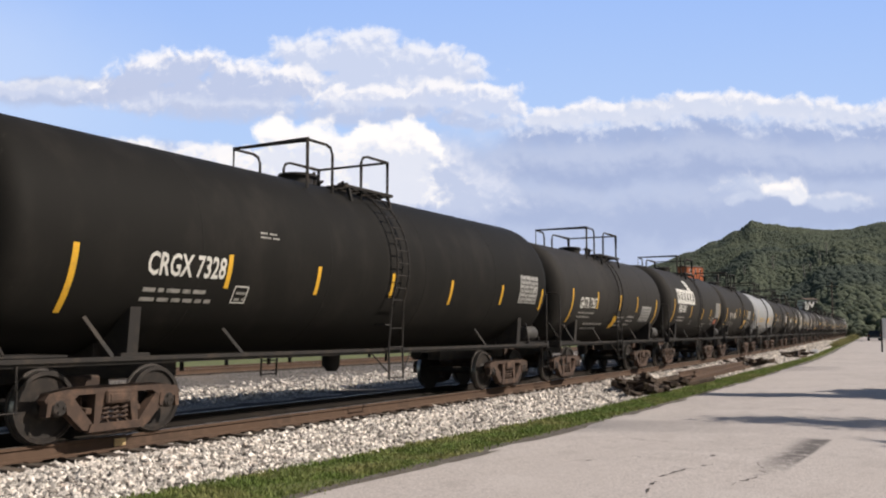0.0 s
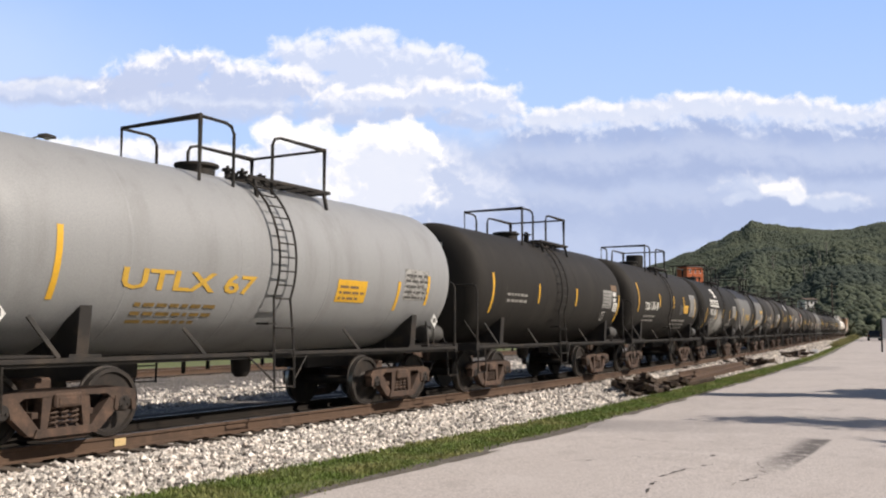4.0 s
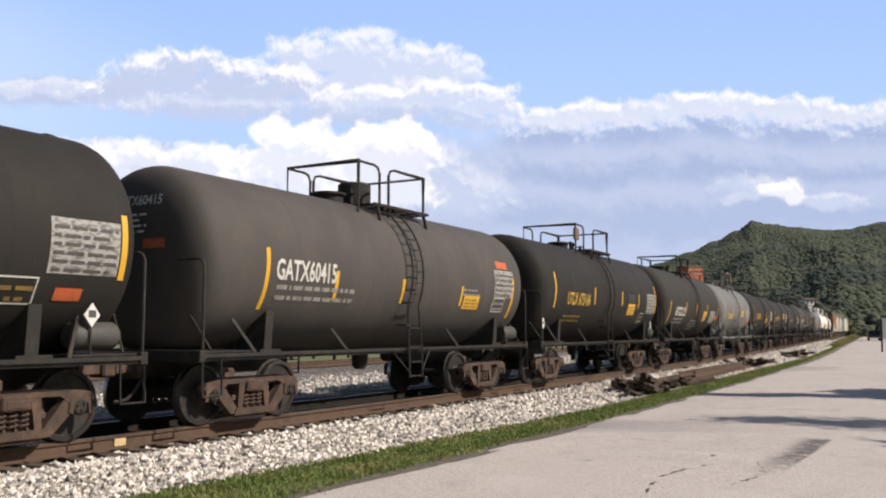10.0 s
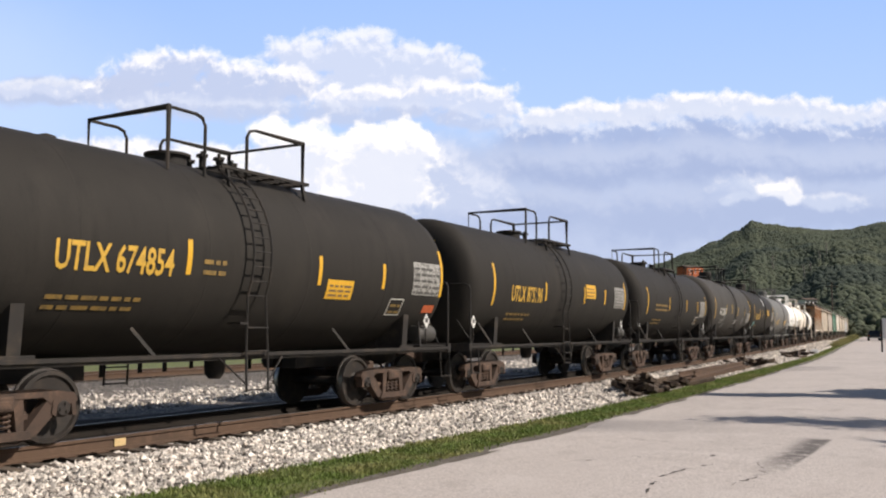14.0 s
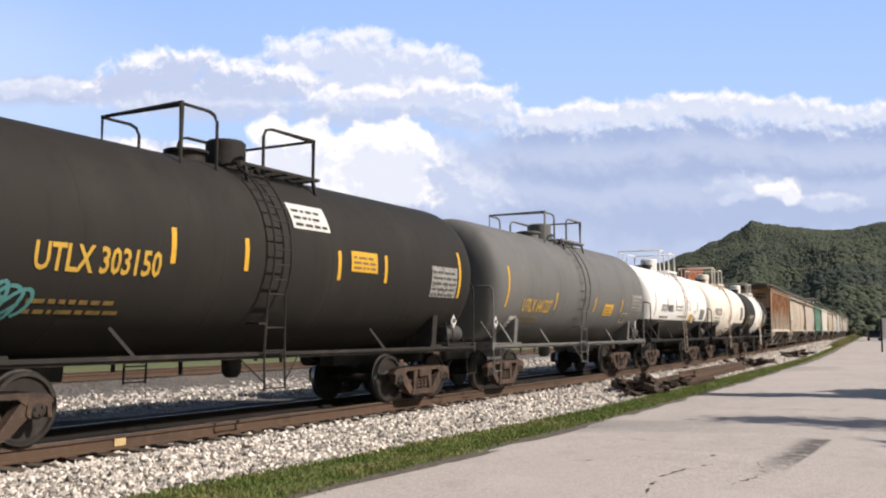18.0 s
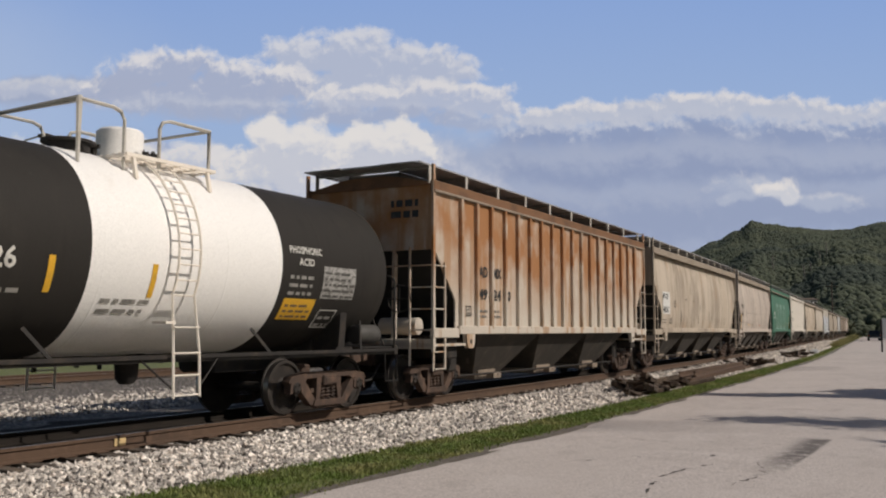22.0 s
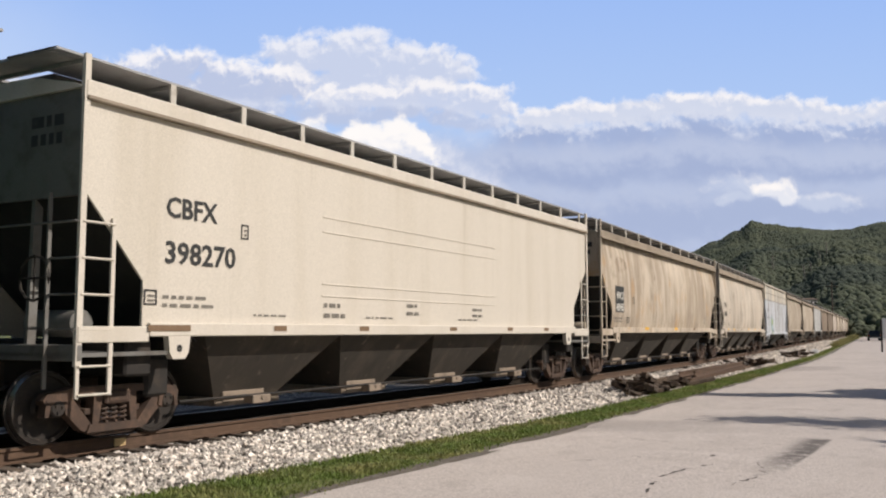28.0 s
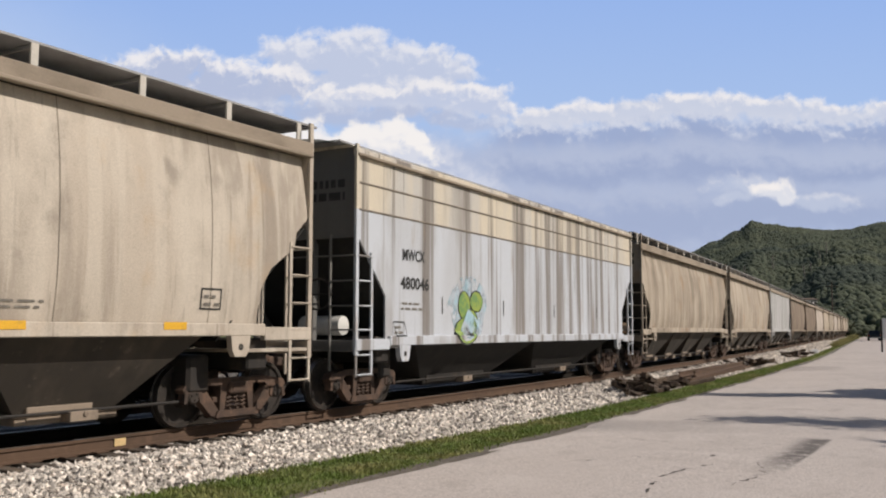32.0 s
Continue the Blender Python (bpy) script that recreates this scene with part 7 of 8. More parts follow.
tank(71.8, 83.7, M_BLACK, "black tank car with a large white stencil panel", M_LETTER_W,
     [('P', 3.36, 2.10, 0.85, 0.56), ('N', 4.18, 2.65, 0.55, 0.19), ('W', 4.29, 2.49, 0.34, 0.13), ('W', 4.32, 2.32, 0.30, 0.11),
      ('W', 4.39, 2.02, 0.42, 0.27), ('S', 4.95, 1.63, 0.09, 0.91), ('Q', 3.48, 1.71, 0.29, 0.29), ('S', -4.6, 1.8, 0.09, 0.95),
      ('S', -1.8, 2.1, 0.09, 0.5), ('S', 1.0, 2.1, 0.09, 0.5), ('B', -3.8, 2.1, 1.5, 0.3)])
tank(83.7, 95.9, M_BLACK, "black tank car with a valve bonnet on top", M_LETTER_W,
     [('T', -3.82, 2.15, 0.72, 0.28, 'TCBX'), ('T', -2.94, 2.16, 1.05, 0.31, '136149'), ('B', -3.74, 1.74, 1.68, 0.33), ('S', -4.67, 2.06, 0.09, 1.03),
      ('S', -1.68, 2.30, 0.09, 0.49), ('S', 0.57, 2.28, 0.09, 0.49), ('S', 2.40, 2.21, 0.09, 0.56), ('S', 4.58, 1.89, 0.09, 0.89),
      ('P', 3.60, 2.00, 1.09, 0.94), ('Y', 2.48, 2.12, 0.74, 0.33), ('K', 1.71, 2.05, 0.56, 0.39), ('B', 0.68, 1.46, 2.80, 0.52)], hat='bonnet')
tank(95.9, 107.3, M_SPILL, "black tank car with white shapes and pale spill stain", M_LETTER_W,
     [('L', -3.52, 2.54, 2.33, 0.49), ('F', -2.24, 2.99, 0.97, 0.49), ('T', -3.43, 2.15, 1.49, 0.30, 'PROX 60389'), ('B', -3.37, 1.80, 1.50, 0.26),
      ('S', -4.30, 1.52, 0.09, 0.96), ('S', -1.75, 1.96, 0.09, 0.47), ('S', 0.11, 2.01, 0.09, 0.46), ('S', 2.32, 1.99, 0.09, 0.49),
      ('S', 4.43, 1.94, 0.09, 0.54), ('P', 3.15, 2.08, 1.05, 0.63), ('Q', 2.42, 1.67, 0.56, 0.35), ('B', 1.57, 1.64, 0.78, 0.22)])
tank(107.3, 119.3, M_GREYCAP, "grey tank car with black crown and black middle band", M_LETTER_Y,
     [('T', -3.51, 2.03, 1.68, 0.33, 'UTLX 641872'), ('S', -4.40, 1.75, 0.09, 0.96), ('S', -1.82, 2.05, 0.09, 0.32), ('S', -0.19, 1.90, 0.09, 0.50),
      ('Y', 2.04, 1.78, 0.78, 0.29), ('B', -3.39, 1.73, 0.82, 0.28), ('Y', 3.56, 2.49, 1.12, 0.20), ('M', 3.60, 2.53, 1.04, 0.11, 'MOLTEN SULFUR'), ('P', 3.66, 1.89, 1.10, 0.52),
      ('Q', 3.02, 1.76, 0.45, 0.32), ('W', 3.06, 1.80, 0.37, 0.24), ('O', 3.30, 1.44, 0.44, 0.17), ('S', 4.55, 1.8, 0.09, 0.7)], cuts=[(-1.24, M_GREYCAP), (1.59, M_BLACK), (9, M_GREYCAP)])
tank(119.3, 131.5, M_BLACK, "black tank car with a faded band beside its ladder", M_LETTER_W,
     [('T', -3.52, 2.09, 0.66, 0.29, 'GATX'), ('T', -2.44, 2.07, 0.85, 0.30, '30567'), ('B', -3.50, 1.69, 0.81, 0.28), ('B', -2.57, 1.57, 0.71, 0.40),
      ('B', -1.87, 1.59, 1.24, 0.31), ('B', 0.19, 1.57, 0.71, 0.37), ('Y', 0.96, 1.55, 0.87, 0.38), ('S', -4.63, 1.66, 0.09, 1.01),
      ('S', -1.52, 2.07, 0.09, 0.50), ('S', 0.96, 2.11, 0.09, 0.51), ('S', 2.66, 2.09, 0.09, 0.49), ('S', 5.10, 1.61, 0.09, 0.91),
      ('P', 3.26, 2.04, 1.09, 0.62), ('W', 4.38, 2.35, 0.55, 0.30), ('D', 1.90, 2.12, 0.70, 0.29), ('Q', 3.32, 1.63, 0.58, 0.38)], cuts=[(-1.35, M_BLACK), (0.99, M_DARKGREY), (9, M_BLACK)], deck=(-1.55, 1.25))
tank(131.5, 144.5, M_BLACK, "black tank car with yellow reporting marks", M_LETTER_Y,
     [('T', -3.50, 2.16, 1.88, 0.36, 'UTLX 675171'), ('B', -3.53, 1.63, 1.53, 0.31), ('S', -4.49, 2.01, 0.09, 0.97), ('S', -1.30, 2.19, 0.09, 0.47),
      ('S', 1.65, 2.16, 0.09, 0.49), ('S', 3.56, 2.19, 0.09, 0.47), ('S', 5.59, 2.04, 0.09, 0.84), ('W', -1.45, 3.04, 0.93, 0.54),
      ('Y', 1.78, 2.32, 0.84, 0.39), ('P', 4.52, 2.08, 1.00, 0.68), ('Q', 3.90, 1.69, 0.55, 0.36), ('O', 4.70, 1.76, 0.38, 0.17)], R=1.49, zc=2.54)
tank(144.5, 156.7, M_DARKGREY, "dusty brown-grey tank car with faint white lettering", M_LETTER_W,
     [('T', -4.03, 2.22, 1.60, 0.33, 'GATX60415'), ('B', -3.96, 1.89, 2.13, 0.35), ('S', -4.23, 1.70, 0.09, 1.00), ('S', -2.39, 1.92, 0.09, 0.52),
      ('S', -0.20, 1.92, 0.09, 0.48), ('S', 2.22, 1.93, 0.09, 0.44), ('S', 4.80, 1.67, 0.09, 0.97), ('Y', 2.35, 1.87, 0.74, 0.31),
      ('B', 2.28, 2.17, 0.85, 0.20), ('P', 3.80, 2.18, 1.03, 0.64), ('O', 3.96, 2.85, 0.59, 0.18), ('Q', 3.82, 1.83, 0.58, 0.35)], hat='bonnet', deck=(-0.95, 1.50), ladder_y=0.10)
tank(156.7, 169.4, M_BLACK, "black tank car with yellow lettering and placard", M_LETTER_Y,
     [('T', -3.97, 2.14, 1.91, 0.35, 'UTLX 675164'), ('B', -3.94, 1.65, 1.44, 0.29), ('S', -4.93, 2.01, 0.09, 0.97), ('S', -1.62, 2.19, 0.09, 0.49),
      ('S', 1.17, 2.21, 0.09, 0.47), ('S', 3.11, 2.17, 0.09, 0.48), ('S', 5.30, 2.02, 0.09, 1.01), ('Y', 1.91, 1.92, 0.81, 0.38),
      ('K', 1.89, 2.32, 0.77, 0.30), ('Q', 3.47, 1.68, 0.54, 0.35), ('P', 4.17, 2.00, 1.01, 0.71)], flagbox=True, R=1.49, zc=2.54)
tank(169.4, 181.9, M_BROWNBLACK, "black tank car with white marks and amber stripes", M_LETTER_W,
     [('T', -3.89, 2.02, 1.79, 0.36, 'GATX221125'), ('B', -3.88, 1.70, 1.63, 0.32), ('S', -4.86, 1.59, 0.09, 0.99), ('S', -1.92, 2.05, 0.09, 0.53),
      ('S', 0.24, 2.03, 0.09, 0.52), ('S', 2.55, 2.04, 0.09, 0.53), ('S', 5.32, 1.63, 0.09, 0.93), ('B', -0.58, 1.41, 1.25, 0.58),
      ('Y', 1.81, 1.81, 0.70, 0.47), ('P', 3.40, 1.74, 1.14, 0.59), ('O', 4.57, 1.92, 0.56, 0.19)], R=1.50, zc=2.55, deck=(-0.85, 1.50), ladder_y=0.0)
tank(181.9, 193.7, M_GREY, "grey tank car with dark painted-out patches", M_LETTER_Y,
     [('T', -3.27, 2.03, 1.71, 0.33, 'UTLX646110'), ('B', -3.10, 1.67, 1.19, 0.27), ('S', -4.17, 2.03, 0.09, 0.93), ('S', -1.50, 2.25, 0.09, 0.45),
      ('S', 0.05, 2.29, 0.09, 0.40), ('K', -0.87, 1.34, 0.64, 0.76), ('K', 0.32, 1.28, 0.41, 0.52), ('Y', 1.43, 2.17, 0.74, 0.35),
      ('K', 1.54, 2.03, 0.65, 0.13), ('P', 3.31, 2.06, 1.03, 0.53), ('Q', 2.80, 1.63, 0.45, 0.31), ('O', 4.05, 1.84, 0.64, 0.22)], steel=M_GREYSTEEL, flagbox=True)
tank(193.7, 206.2, M_BLACK, "black tank car with yellow lettering", M_LETTER_Y,
     [('T', -3.82, 2.15, 1.87, 0.36, 'UTLX 674854'), ('B', -3.82, 1.65, 1.45, 0.29), ('S', -1.67, 2.18, 0.09, 0.49), ('S', 1.30, 2.16, 0.09, 0.49),
      ('S', 3.23, 2.17, 0.09, 0.47), ('S', 5.37, 2.09, 0.09, 0.96), ('B', -1.39, 2.20, 0.45, 0.30), ('Y', 1.53, 1.94, 0.76, 0.34),
      ('Q', 3.58, 1.68, 0.48, 0.35), ('P', 4.27, 2.10, 1.03, 0.65), ('O', 4.86, 1.76, 0.42, 0.17), ('S', -4.80, 2.0, 0.09, 0.98)], R=1.48, zc=2.53)
tank(206.2, 219.3, M_BLACK, "black tank car with bright yellow placard", M_LETTER_Y,
     [('T', -3.86, 2.13, 1.95, 0.38, 'UTLX 875196'), ('B', -3.86, 1.65, 1.63, 0.28), ('S', -4.86, 1.98, 0.09, 1.00), ('S', -1.66, 2.18, 0.09, 0.48),
      ('S', 1.35, 2.19, 0.09, 0.47), ('S', 3.23, 2.20, 0.09, 0.45), ('S', 5.30, 2.08, 0.09, 0.87), ('Y', 1.49, 2.35, 0.82, 0.40),
      ('P', 4.18, 2.12, 1.02, 0.66)], R=1.48, zc=2.53)
tank(219.3, 232.7, M_BLACK, "dull black tank car with white stencil panel", M_LETTER_Y,
     [('S', -5.0, 2.0, 0.09, 0.98), ('S', -1.7, 2.2, 0.09, 0.48), ('S', 1.4, 2.2, 0.09, 0.48), ('S', 3.6, 2.2, 0.09, 0.48),
      ('S', 5.4, 2.05, 0.09, 0.9), ('P', 4.2, 2.0, 1.0, 0.7), ('B', -3.9, 2.15, 1.9, 0.34), ('B', -3.9, 1.65, 1.5, 0.28),
      ('Q', 3.5, 1.66, 0.5, 0.36)], R=1.48, zc=2.53)
tank(232.7, 246.5, M_DARKGREY2, "faded black tank car with painted-out patches", M_LETTER_W,
     [('T', -4.54, 2.20, 1.81, 0.35, 'RLCX 220407'), ('B', -4.12, 1.80, 0.89, 0.26), ('S', -2.64, 2.25, 0.09, 0.50), ('S', -0.83, 2.26, 0.09, 0.47),
      ('S', 1.19, 2.21, 0.09, 0.50), ('S', 3.84, 2.26, 0.09, 0.48), ('S', 6.02, 1.98, 0.09, 1.22), ('K', -3.31, 1.86, 0.50, 0.33),
      ('K', -3.10, 1.53, 0.67, 0.30), ('K', 3.09, 1.73, 0.72, 0.41), ('K', 4.07, 2.33, 0.62, 0.47), ('W', 0.52, 1.77, 0.57, 0.24),
      ('P', 4.90, 1.85, 1.06, 0.57), ('S', -5.9, 2.0, 0.09, 0.98)], hat='bonnet', R=1.55, zc=2.60, rail_h=4.80, deck=(-1.45, 1.05))
tank(246.5, 260.5, M_BLACK, "black tank car with yellow marks and teal graffiti", M_LETTER_Y,
     [('T', -4.53, 2.12, 1.91, 0.34, 'UTLX 303150'), ('B', -4.47, 1.59, 1.52, 0.30), ('S', -5.36, 2.07, 0.09, 1.00), ('S', -2.43, 2.31, 0.09, 0.49),
      ('S', -0.98, 2.29, 0.09, 0.49), ('S', 1.35, 2.27, 0.09, 0.50), ('S', 2.80, 2.28, 0.09, 0.51), ('S', 5.66, 2.09, 0.09, 0.98),
      ('Y', 1.69, 2.44, 0.82, 0.36), ('W', 0.19, 3.04, 0.98, 0.48), ('G', -5.40, 1.40, 0.95, 0.66), ('P', 4.49, 2.08, 1.05, 0.63)], hat='bonnet', R=1.54, zc=2.59, rail_h=4.76, deck=(-1.70, 1.45))
tank(260.5, 274.1, M_GREY, "grey tank car with yellow lettering and placard", M_LETTER_Y,
     [('T', -4.58, 1.88, 1.92, 0.34, 'UTLX 641227'), ('B', -4.50, 1.60, 1.31, 0.28), ('S', -5.61, 1.95, 0.09, 0.99), ('S', -2.39, 1.95, 0.09, 0.47),
      ('S', 0.84, 1.95, 0.09, 0.44), ('S', 3.52, 1.97, 0.09, 0.43), ('Y', 1.77, 1.86, 0.87, 0.37), ('W', -5.07, 1.39, 0.42, 0.42),
      ('P', 4.61, 2.07, 1.09, 0.53), ('Q', 3.77, 1.65, 0.58, 0.35)], hat='bonnet', steel=M_GREYSTEEL, hatpaint=M_GREY, R=1.54, zc=2.59, rail_h=4.74, deck=(-1.60, 1.35))
tank(274.1, 285.8, M_WHITEBELLY, "white tank car with black belly and dark stripes", M_LETTER_K,
     [('T', -3.66, 2.15, 0.89, 0.27, 'UTLX'), ('T', -2.61, 2.15, 0.93, 0.28, '300032'), ('B', -3.73, 1.57, 1.41, 0.51), ('S', -4.61, 1.96, 0.09, 0.97),
      ('S', -2.70, 2.24, 0.09, 0.45), ('S', -1.22, 2.20, 0.09, 0.48), ('S', 1.35, 2.24, 0.09, 0.46), ('S', 2.90, 2.25, 0.09, 0.44),
      ('Y', 1.41, 1.80, 0.70, 0.32), ('P', 3.54, 1.88, 0.98, 0.49), ('B', -1.12, 2.21, 1.30, 0.27), ('U', 0.30, 2.35, 0.16, 1.5), ('U', -0.35, 2.3, 0.12, 1.2), ('U', 0.75, 2.55, 0.40, 0.14), ('U', 0.55, 2.15, 0.10, 0.8), ('N', -0.75, 1.96, 1.75, 0.05), ('W', 2.15, 1.74, 0.42, 0.34), ('K', 2.64, 1.78, 0.22, 0.20), ('B', 2.2, 2.16, 0.6, 0.16)], hat='bonnet', stripe=M_DULLSTRIPE, hatpaint=M_WHITE, railpaint=M_WHITE, ladderpaint=M_STAINLADDER, deckpaint=M_WHITE, deck=(-1.45, 1.15), ladder_y=0.05)
tank(285.8, 298.0, M_CREAM, "cream tank car with black lower ends", M_LETTER_K,
     [('T', -4.56, 2.17, 1.90, 0.35, 'WACX 151050'), ('B', -4.55, 1.84, 1.94, 0.33), ('S', -4.94, 1.38, 0.09, 0.99), ('S', -2.03, 1.88, 0.09, 0.47),
      ('S', 0.57, 1.86, 0.09, 0.48), ('S', 2.42, 1.88, 0.09, 0.48), ('P', 3.62, 1.99, 0.99, 0.74)], hat='bonnet', stripe=M_DULLSTRIPE, hatpaint=M_CREAM, railpaint=M_CREAM, ladderpaint=M_STAINLADDER, deckpaint=M_CREAM, cuts=[(-2.55, M_CREAMBELLY), (1.82, M_CREAM), (9, M_CREAMBELLY)], deck=(-1.85, 1.10), ladder_y=-0.65)
tank(298.0, 310.0, M_BLACK, "black tank car with broad white middle band", M_LETTER_W,
     [('T', -4.31, 2.14, 0.63, 0.26, 'TILX'), ('T', -3.38, 2.13, 0.94, 0.25, '150126'), ('B', -4.29, 1.84, 1.96, 0.28), ('S', -4.98, 1.44, 0.09, 0.90),
      ('S', -1.97, 1.85, 0.09, 0.46), ('S', -0.38, 1.83, 0.09, 0.47), ('P', 3.29, 1.94, 0.93, 0.55), ('Y', 2.38, 1.56, 0.82, 0.39),
      ('Q', 3.40, 1.42, 0.50, 0.38), ('T', 2.40, 2.66, 0.84, 0.12, 'PHOSPHORIC'), ('T', 2.62, 2.47, 0.40, 0.12, 'ACID'), ('B', 2.42, 1.98, 0.6, 0.40), ('B', -1.15, 1.62, 0.8, 0.30)], hat='bonnet', hatpaint=M_WHITE, railpaint=M_POST, ladderpaint=M_CREAM, deckpaint=M_CREAM, cuts=[(-1.42, M_BLACK), (2.21, M_WHITE), (9, M_BLACK)], R=1.42, zc=2.47, rail_h=4.44, deck=(-1.25, 1.10), ladder_y=0.10)
hopper(310.0, 326.5, M_RUST, "rust-eaten ribbed covered hopper with grey lower side", ribs=18, rib_reach=6.40, ribpaint=M_RUSTRIB, shape="flat", cut="straight", roofpaint=M_RUSTROOF, bays=3, posts=10,
       marks=[("T", -5.50, 2.60, 0.44, 0.24, "AD"), ("T", -4.76, 2.60, 0.44, 0.24, "MX"), ("T", -5.50, 2.10, 0.42, 0.24, "49"), ("T", -4.76, 2.10, 0.42, 0.24, "24"), ("T", -3.98, 2.10, 0.18, 0.24, "0"), ("B", -5.50, 1.70, 0.42, 0.23), ("B", -4.76, 1.70, 0.42, 0.23), ("Q", -6.15, 1.72, 0.26, 0.22)])
hopper(326.5, 345.9, M_BEIGE, "streaked beige covered hopper with white number board",
       marks=[("W", -7.76, 2.04, 1.17, 0.83), ("T", -7.70, 2.60, 0.88, 0.22, "MWCX"), ("T", -7.73, 2.09, 1.0, 0.23, "480367"), ("B", -7.85, 1.69, 0.76, 0.21), ("K", -4.55, 1.7, 0.05, 0.45), ("K", -1.05, 1.7, 0.05, 0.4), ("K", 1.95, 1.7, 0.05, 0.4), ("K", 5.55, 1.7, 0.05, 0.4), ("Q", -5.85, 2.3, 0.3, 0.28), ("U", -7.86, 1.95, 0.14, 1.0), ("U", -6.62, 1.9, 0.10, 0.8), ("U", -4.62, 1.55, 0.12, 0.75), ("U", -1.12, 1.55, 0.10, 0.6), ("U", -3.9, 2.62, 0.55, 0.10), ("U", -2.5, 2.60, 0.6, 0.12), ("K", -3.75, 2.66, 0.30, 0.035), ("K", -2.3, 2.64, 0.34, 0.03), ("Q", -6.55, 1.68, 0.34, 0.20), ("K", 4.0, 2.4, 0.05, 0.10), ("K", 4.9, 2.45, 0.05, 0.12)])
hopper(345.9, 363.1, M_PINKBEIGE, "pale beige covered hopper with welded panel seams", seams=11,
       marks=[("T", -6.71, 2.68, 0.84, 0.24, "BNGX"), ("T", -6.73, 2.24, 0.80, 0.24, "31677"), ("B", -6.77, 1.86, 0.71, 0.22), ("Y", -6.95, 1.55, 0.10, 0.8), ("K", -4.22, 1.66, 0.05, 0.48), ("K", -1.80, 1.66, 0.05, 0.45), ("K", 1.00, 1.66, 0.05, 0.45), ("K", 4.40, 1.66, 0.05, 0.4), ("Q", 6.00, 1.7, 0.4, 0.3), ("H", -6.2, 2.42, 12.6, 0.035), ("H", -5.9, 3.05, 1.9, 0.03), ("Q", -4.95, 2.25, 0.22, 0.30), ("Y", -3.9, 1.72, 0.45, 0.06), ("N", -2.3, 1.66, 0.30, 0.12), ("O", 1.4, 1.70, 0.22, 0.08), ("B", -5.2, 1.7, 0.5, 0.3)])
hopper(363.1, 379.85, M_GREEN, "dark green covered hopper with faded white block shapes", seams=10, cut="straight", sillpaint=M_GREEN,
       marks=[("Z", -4.15, 1.46, 1.7, 2.0), ("Z", -1.45, 1.46, 1.7, 2.0), ("Z", 1.40, 1.46, 1.7, 2.0), ("Y", 3.85, 1.61, 0.09, 0.5), ("Y", 6.45, 1.65, 0.12, 0.9), ("Q", 4.65, 1.67, 0.47, 0.34), ("C", -5.85, 2.6, 0.7, 0.2), ("C", -5.85, 2.3, 0.6, 0.2), ("C", 5.45, 1.9, 0.6, 0.22)])
# grey endpaint instead of ivory puts the end wall's shade into its colour
hopper(379.85, 398.6, M_IVORY, "clean ivory covered hopper with black marks", cut="straight", shape="flat", posts=13, panels=True, endpaint=M_GREYSTEEL,
       marks=[("T", -7.37, 2.93, 0.97, 0.28, "CBFX"), ("T", -7.37, 2.31, 1.36, 0.30, "398270"), ("B", -7.4, 1.72, 0.95, 0.22), ("Q", -5.9, 2.75, 0.16, 0.22), ("B", -5.6, 1.62, 0.9, 0.07), ("B", -2.6, 1.62, 0.9, 0.07), ("B", 0.9, 1.62, 0.9, 0.07), ("B", -3.85, 1.62, 0.62, 0.34), ("B", -1.2, 1.70, 0.5, 0.30), ("B", 1.55, 1.70, 0.5, 0.26), ("Q", -7.72, 1.74, 0.22, 0.20), ("N", 3.2, 1.40, 0.3, 0.08), ("N", 5.4, 1.40, 0.3, 0.08), ("N", -7.7, 1.40, 0.75, 0.08), ("N", -5.2, 1.40, 0.3, 0.08), ("N", -2.9, 1.40, 0.3, 0.08), ("N", 0.4, 1.40, 0.3, 0.08)])
hopper(398.6, 418.0, M_TAN, "tan streaked covered hopper with black number board",
       marks=[("K", -7.60, 1.99, 0.97, 0.83), ("C", -7.46, 2.40, 0.80, 0.24, "MWCX"), ("C", -7.54, 2.04, 0.90, 0.24, "480455"), ("Y", -4.24, 1.42, 0.5, 0.1), ("Y", 0.2, 1.42, 0.5, 0.1), ("B", -7.7, 1.68, 0.9, 0.2), ("Q", -5.6, 2.3, 0.22, 0.22), ("U", -7.5, 3.25, 1.5, 0.6), ("U", -4.9, 3.1, 0.35, 0.5), ("U", -2.8, 3.2, 0.6, 0.35), ("Q", -6.3, 1.66, 0.36, 0.18), ("Q", 6.2, 1.72, 0.3, 0.24), ("N", 3.6, 1.42, 0.4, 0.1)])
hopper(418.0, 437.2, M_BEIGE2, "beige covered hopper with rounded streaked sides",
       marks=[("T", -7.64, 2.59, 0.77, 0.24, "CEFX"), ("T", -7.70, 2.15, 1.0, 0.24, "636900"), ("B", -7.77, 1.68, 0.73, 0.25), ("Y", -6.92, 1.42, 0.32, 0.1), ("Y", -5.04, 1.42, 0.43, 0.1), ("Y", 0.6, 1.42, 0.5, 0.1), ("Y", 3.4, 1.42, 0.5, 0.1), ("Q", -5.9, 2.3, 0.2, 0.25), ("Q", 6.6, 1.7, 0.4, 0.3), ("Q", -6.4, 1.66, 0.34, 0.20), ("B", -4.6, 1.62, 0.5, 0.14), ("B", 3.6, 1.66, 0.6, 0.14), ("Y", 5.9, 1.42, 0.4, 0.1), ("N", -2.2, 1.42, 0.4, 0.1)])
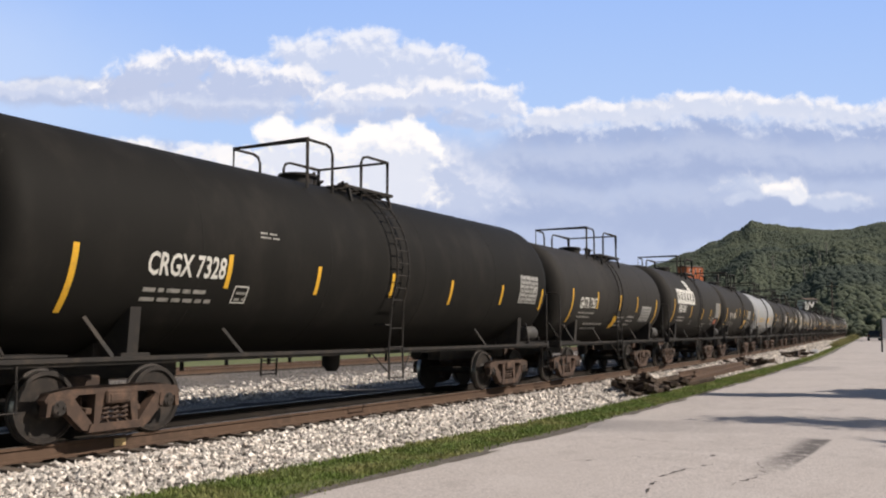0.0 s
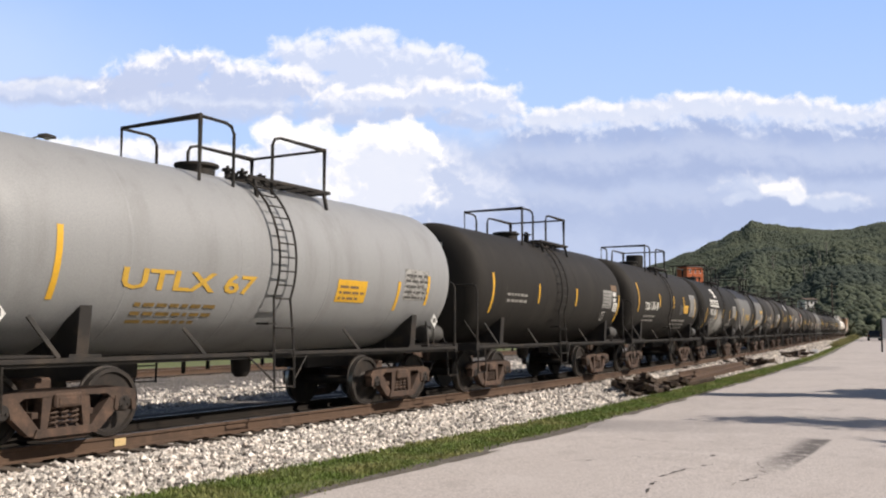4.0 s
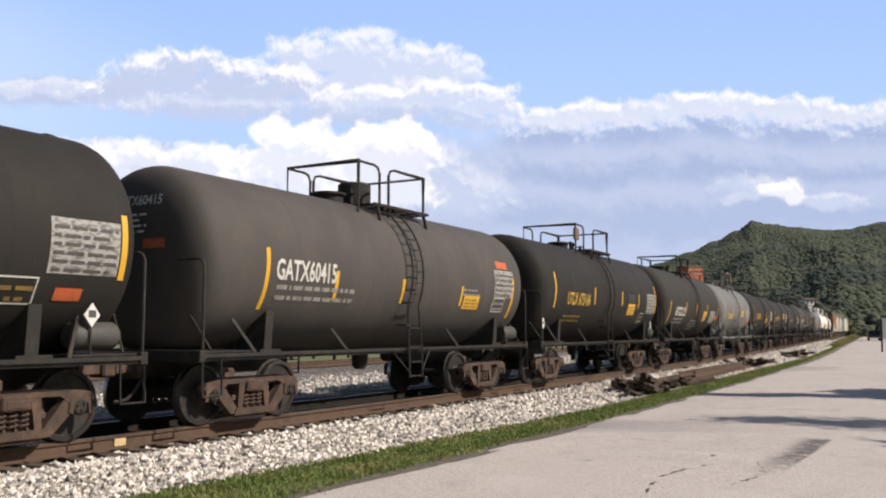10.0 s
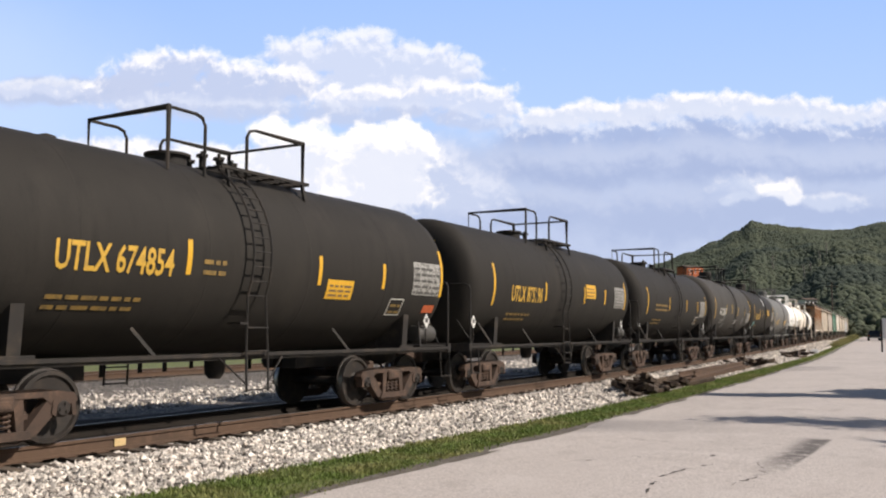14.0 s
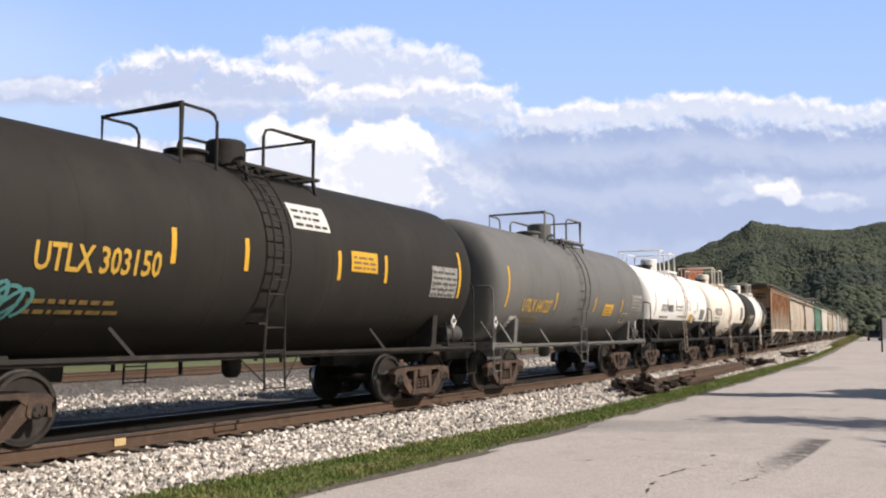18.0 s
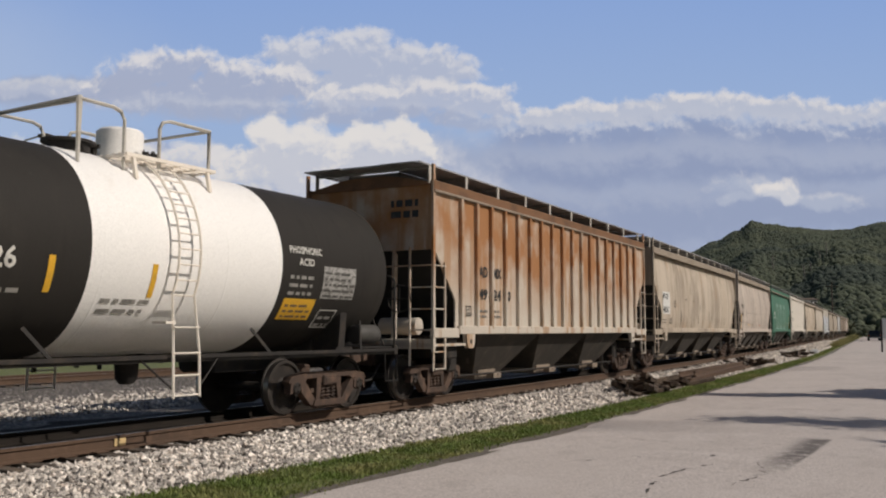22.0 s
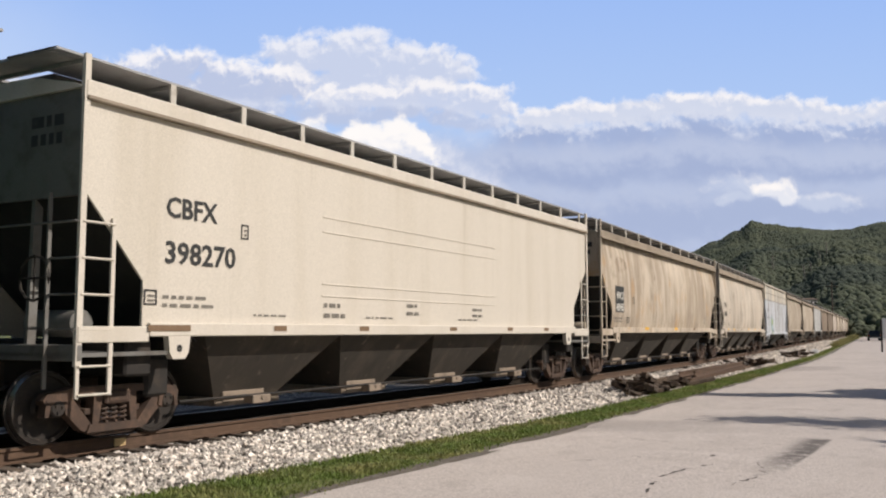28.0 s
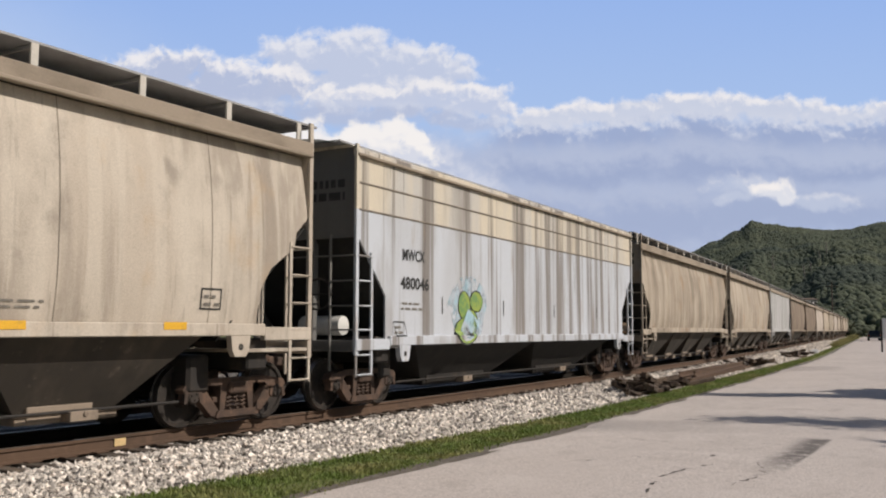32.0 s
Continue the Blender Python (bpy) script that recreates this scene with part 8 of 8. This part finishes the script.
# bays of this car use the shade-black coat for the dark underneath
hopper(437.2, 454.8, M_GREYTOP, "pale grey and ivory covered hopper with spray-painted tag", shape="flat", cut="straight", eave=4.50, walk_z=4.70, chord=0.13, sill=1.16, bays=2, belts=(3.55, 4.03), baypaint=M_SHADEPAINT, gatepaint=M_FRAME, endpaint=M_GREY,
       marks=[("T", -6.56, 2.75, 0.85, 0.22, "MWCX"), ("T", -6.64, 2.20, 1.1, 0.24, "480046"), ("B", -6.6, 1.8, 0.8, 0.2), ("X", -4.75, 1.17, 1.85, 1.40), ("Q", -6.9, 1.3, 0.4, 0.28), ("K", -5.0, 1.75, 0.04, 0.35), ("K", -2.0, 1.75, 0.04, 0.35), ("K", 1.2, 1.75, 0.04, 0.35), ("K", 4.6, 1.75, 0.04, 0.35)])
hopper(454.8, 472.9, M_DRAB, "tan streaked covered hopper with rounded sides")
hopper(472.9, 492.5, M_DRAB, "beige weathered covered hopper with rounded sides")
hopper(492.5, 510.0, M_STREAKGREY, "pale grey covered hopper with dark drips", shape="flat", cut="straight")
hopper(510.0, 529.5, M_BROWN, "dull brown covered hopper with grimy sides")
hopper(529.5, 549.0, M_BROWN, "brown weathered covered hopper with rounded sides")
hopper(549.0, 567.5, M_PINKBEIGE, "pale covered hopper with grimy sides")
far = 567.5
for m in (M_BEIGE, M_DRAB, M_PINKBEIGE, M_DRAB, M_BROWN, M_BEIGE, M_DRAB, M_BEIGE2):
    hopper(far, far + 18.6, m, "distant weathered covered hopper far down the line")
    far += 18.6

CARS = []
for i, sp in enumerate(TRAIN):
    sp["L"], sp["seed"] = sp["b"] - sp["a"], 100 + i
    CARS.append((sp, tank_car(sp) if sp["kind"] == "tank" else hopper_car(sp)))


def motions():
    walk(sky_backdrop, [(0.0, pose(*EYE, 0, 0, -0.33)), (16.0, pose(*EYE)), (32.0, pose(*EYE, 0, 0, 0.33))])
    for sp, car in CARS:
        mid = (sp["a"] + sp["b"]) / 2
        walk(car, [(t, along(mid - travel(t))) for t in [0.8 * i for i in range(41)]])
        # the wheels turn while the car rolls by
        spin = [k for k in range(0, 961) if -14 < mid - travel(k / FPS) < 42]
        if not spin:
            continue
        for w in sp["sets"]:
            at = w.matrix_basis.copy()
            rows = [(k / FPS, at @ Matrix.Rotation((travel(k / FPS) - travel(spin[0] / FPS)) / WHEEL_R, 4, "X")) for k in spin]
            if spin[0] > 0:
                rows.insert(0, (0.0, at))
            if spin[-1] < 960:
                rows.append((32.0, rows[-1][1]))
            walk(w, rows)


motions()
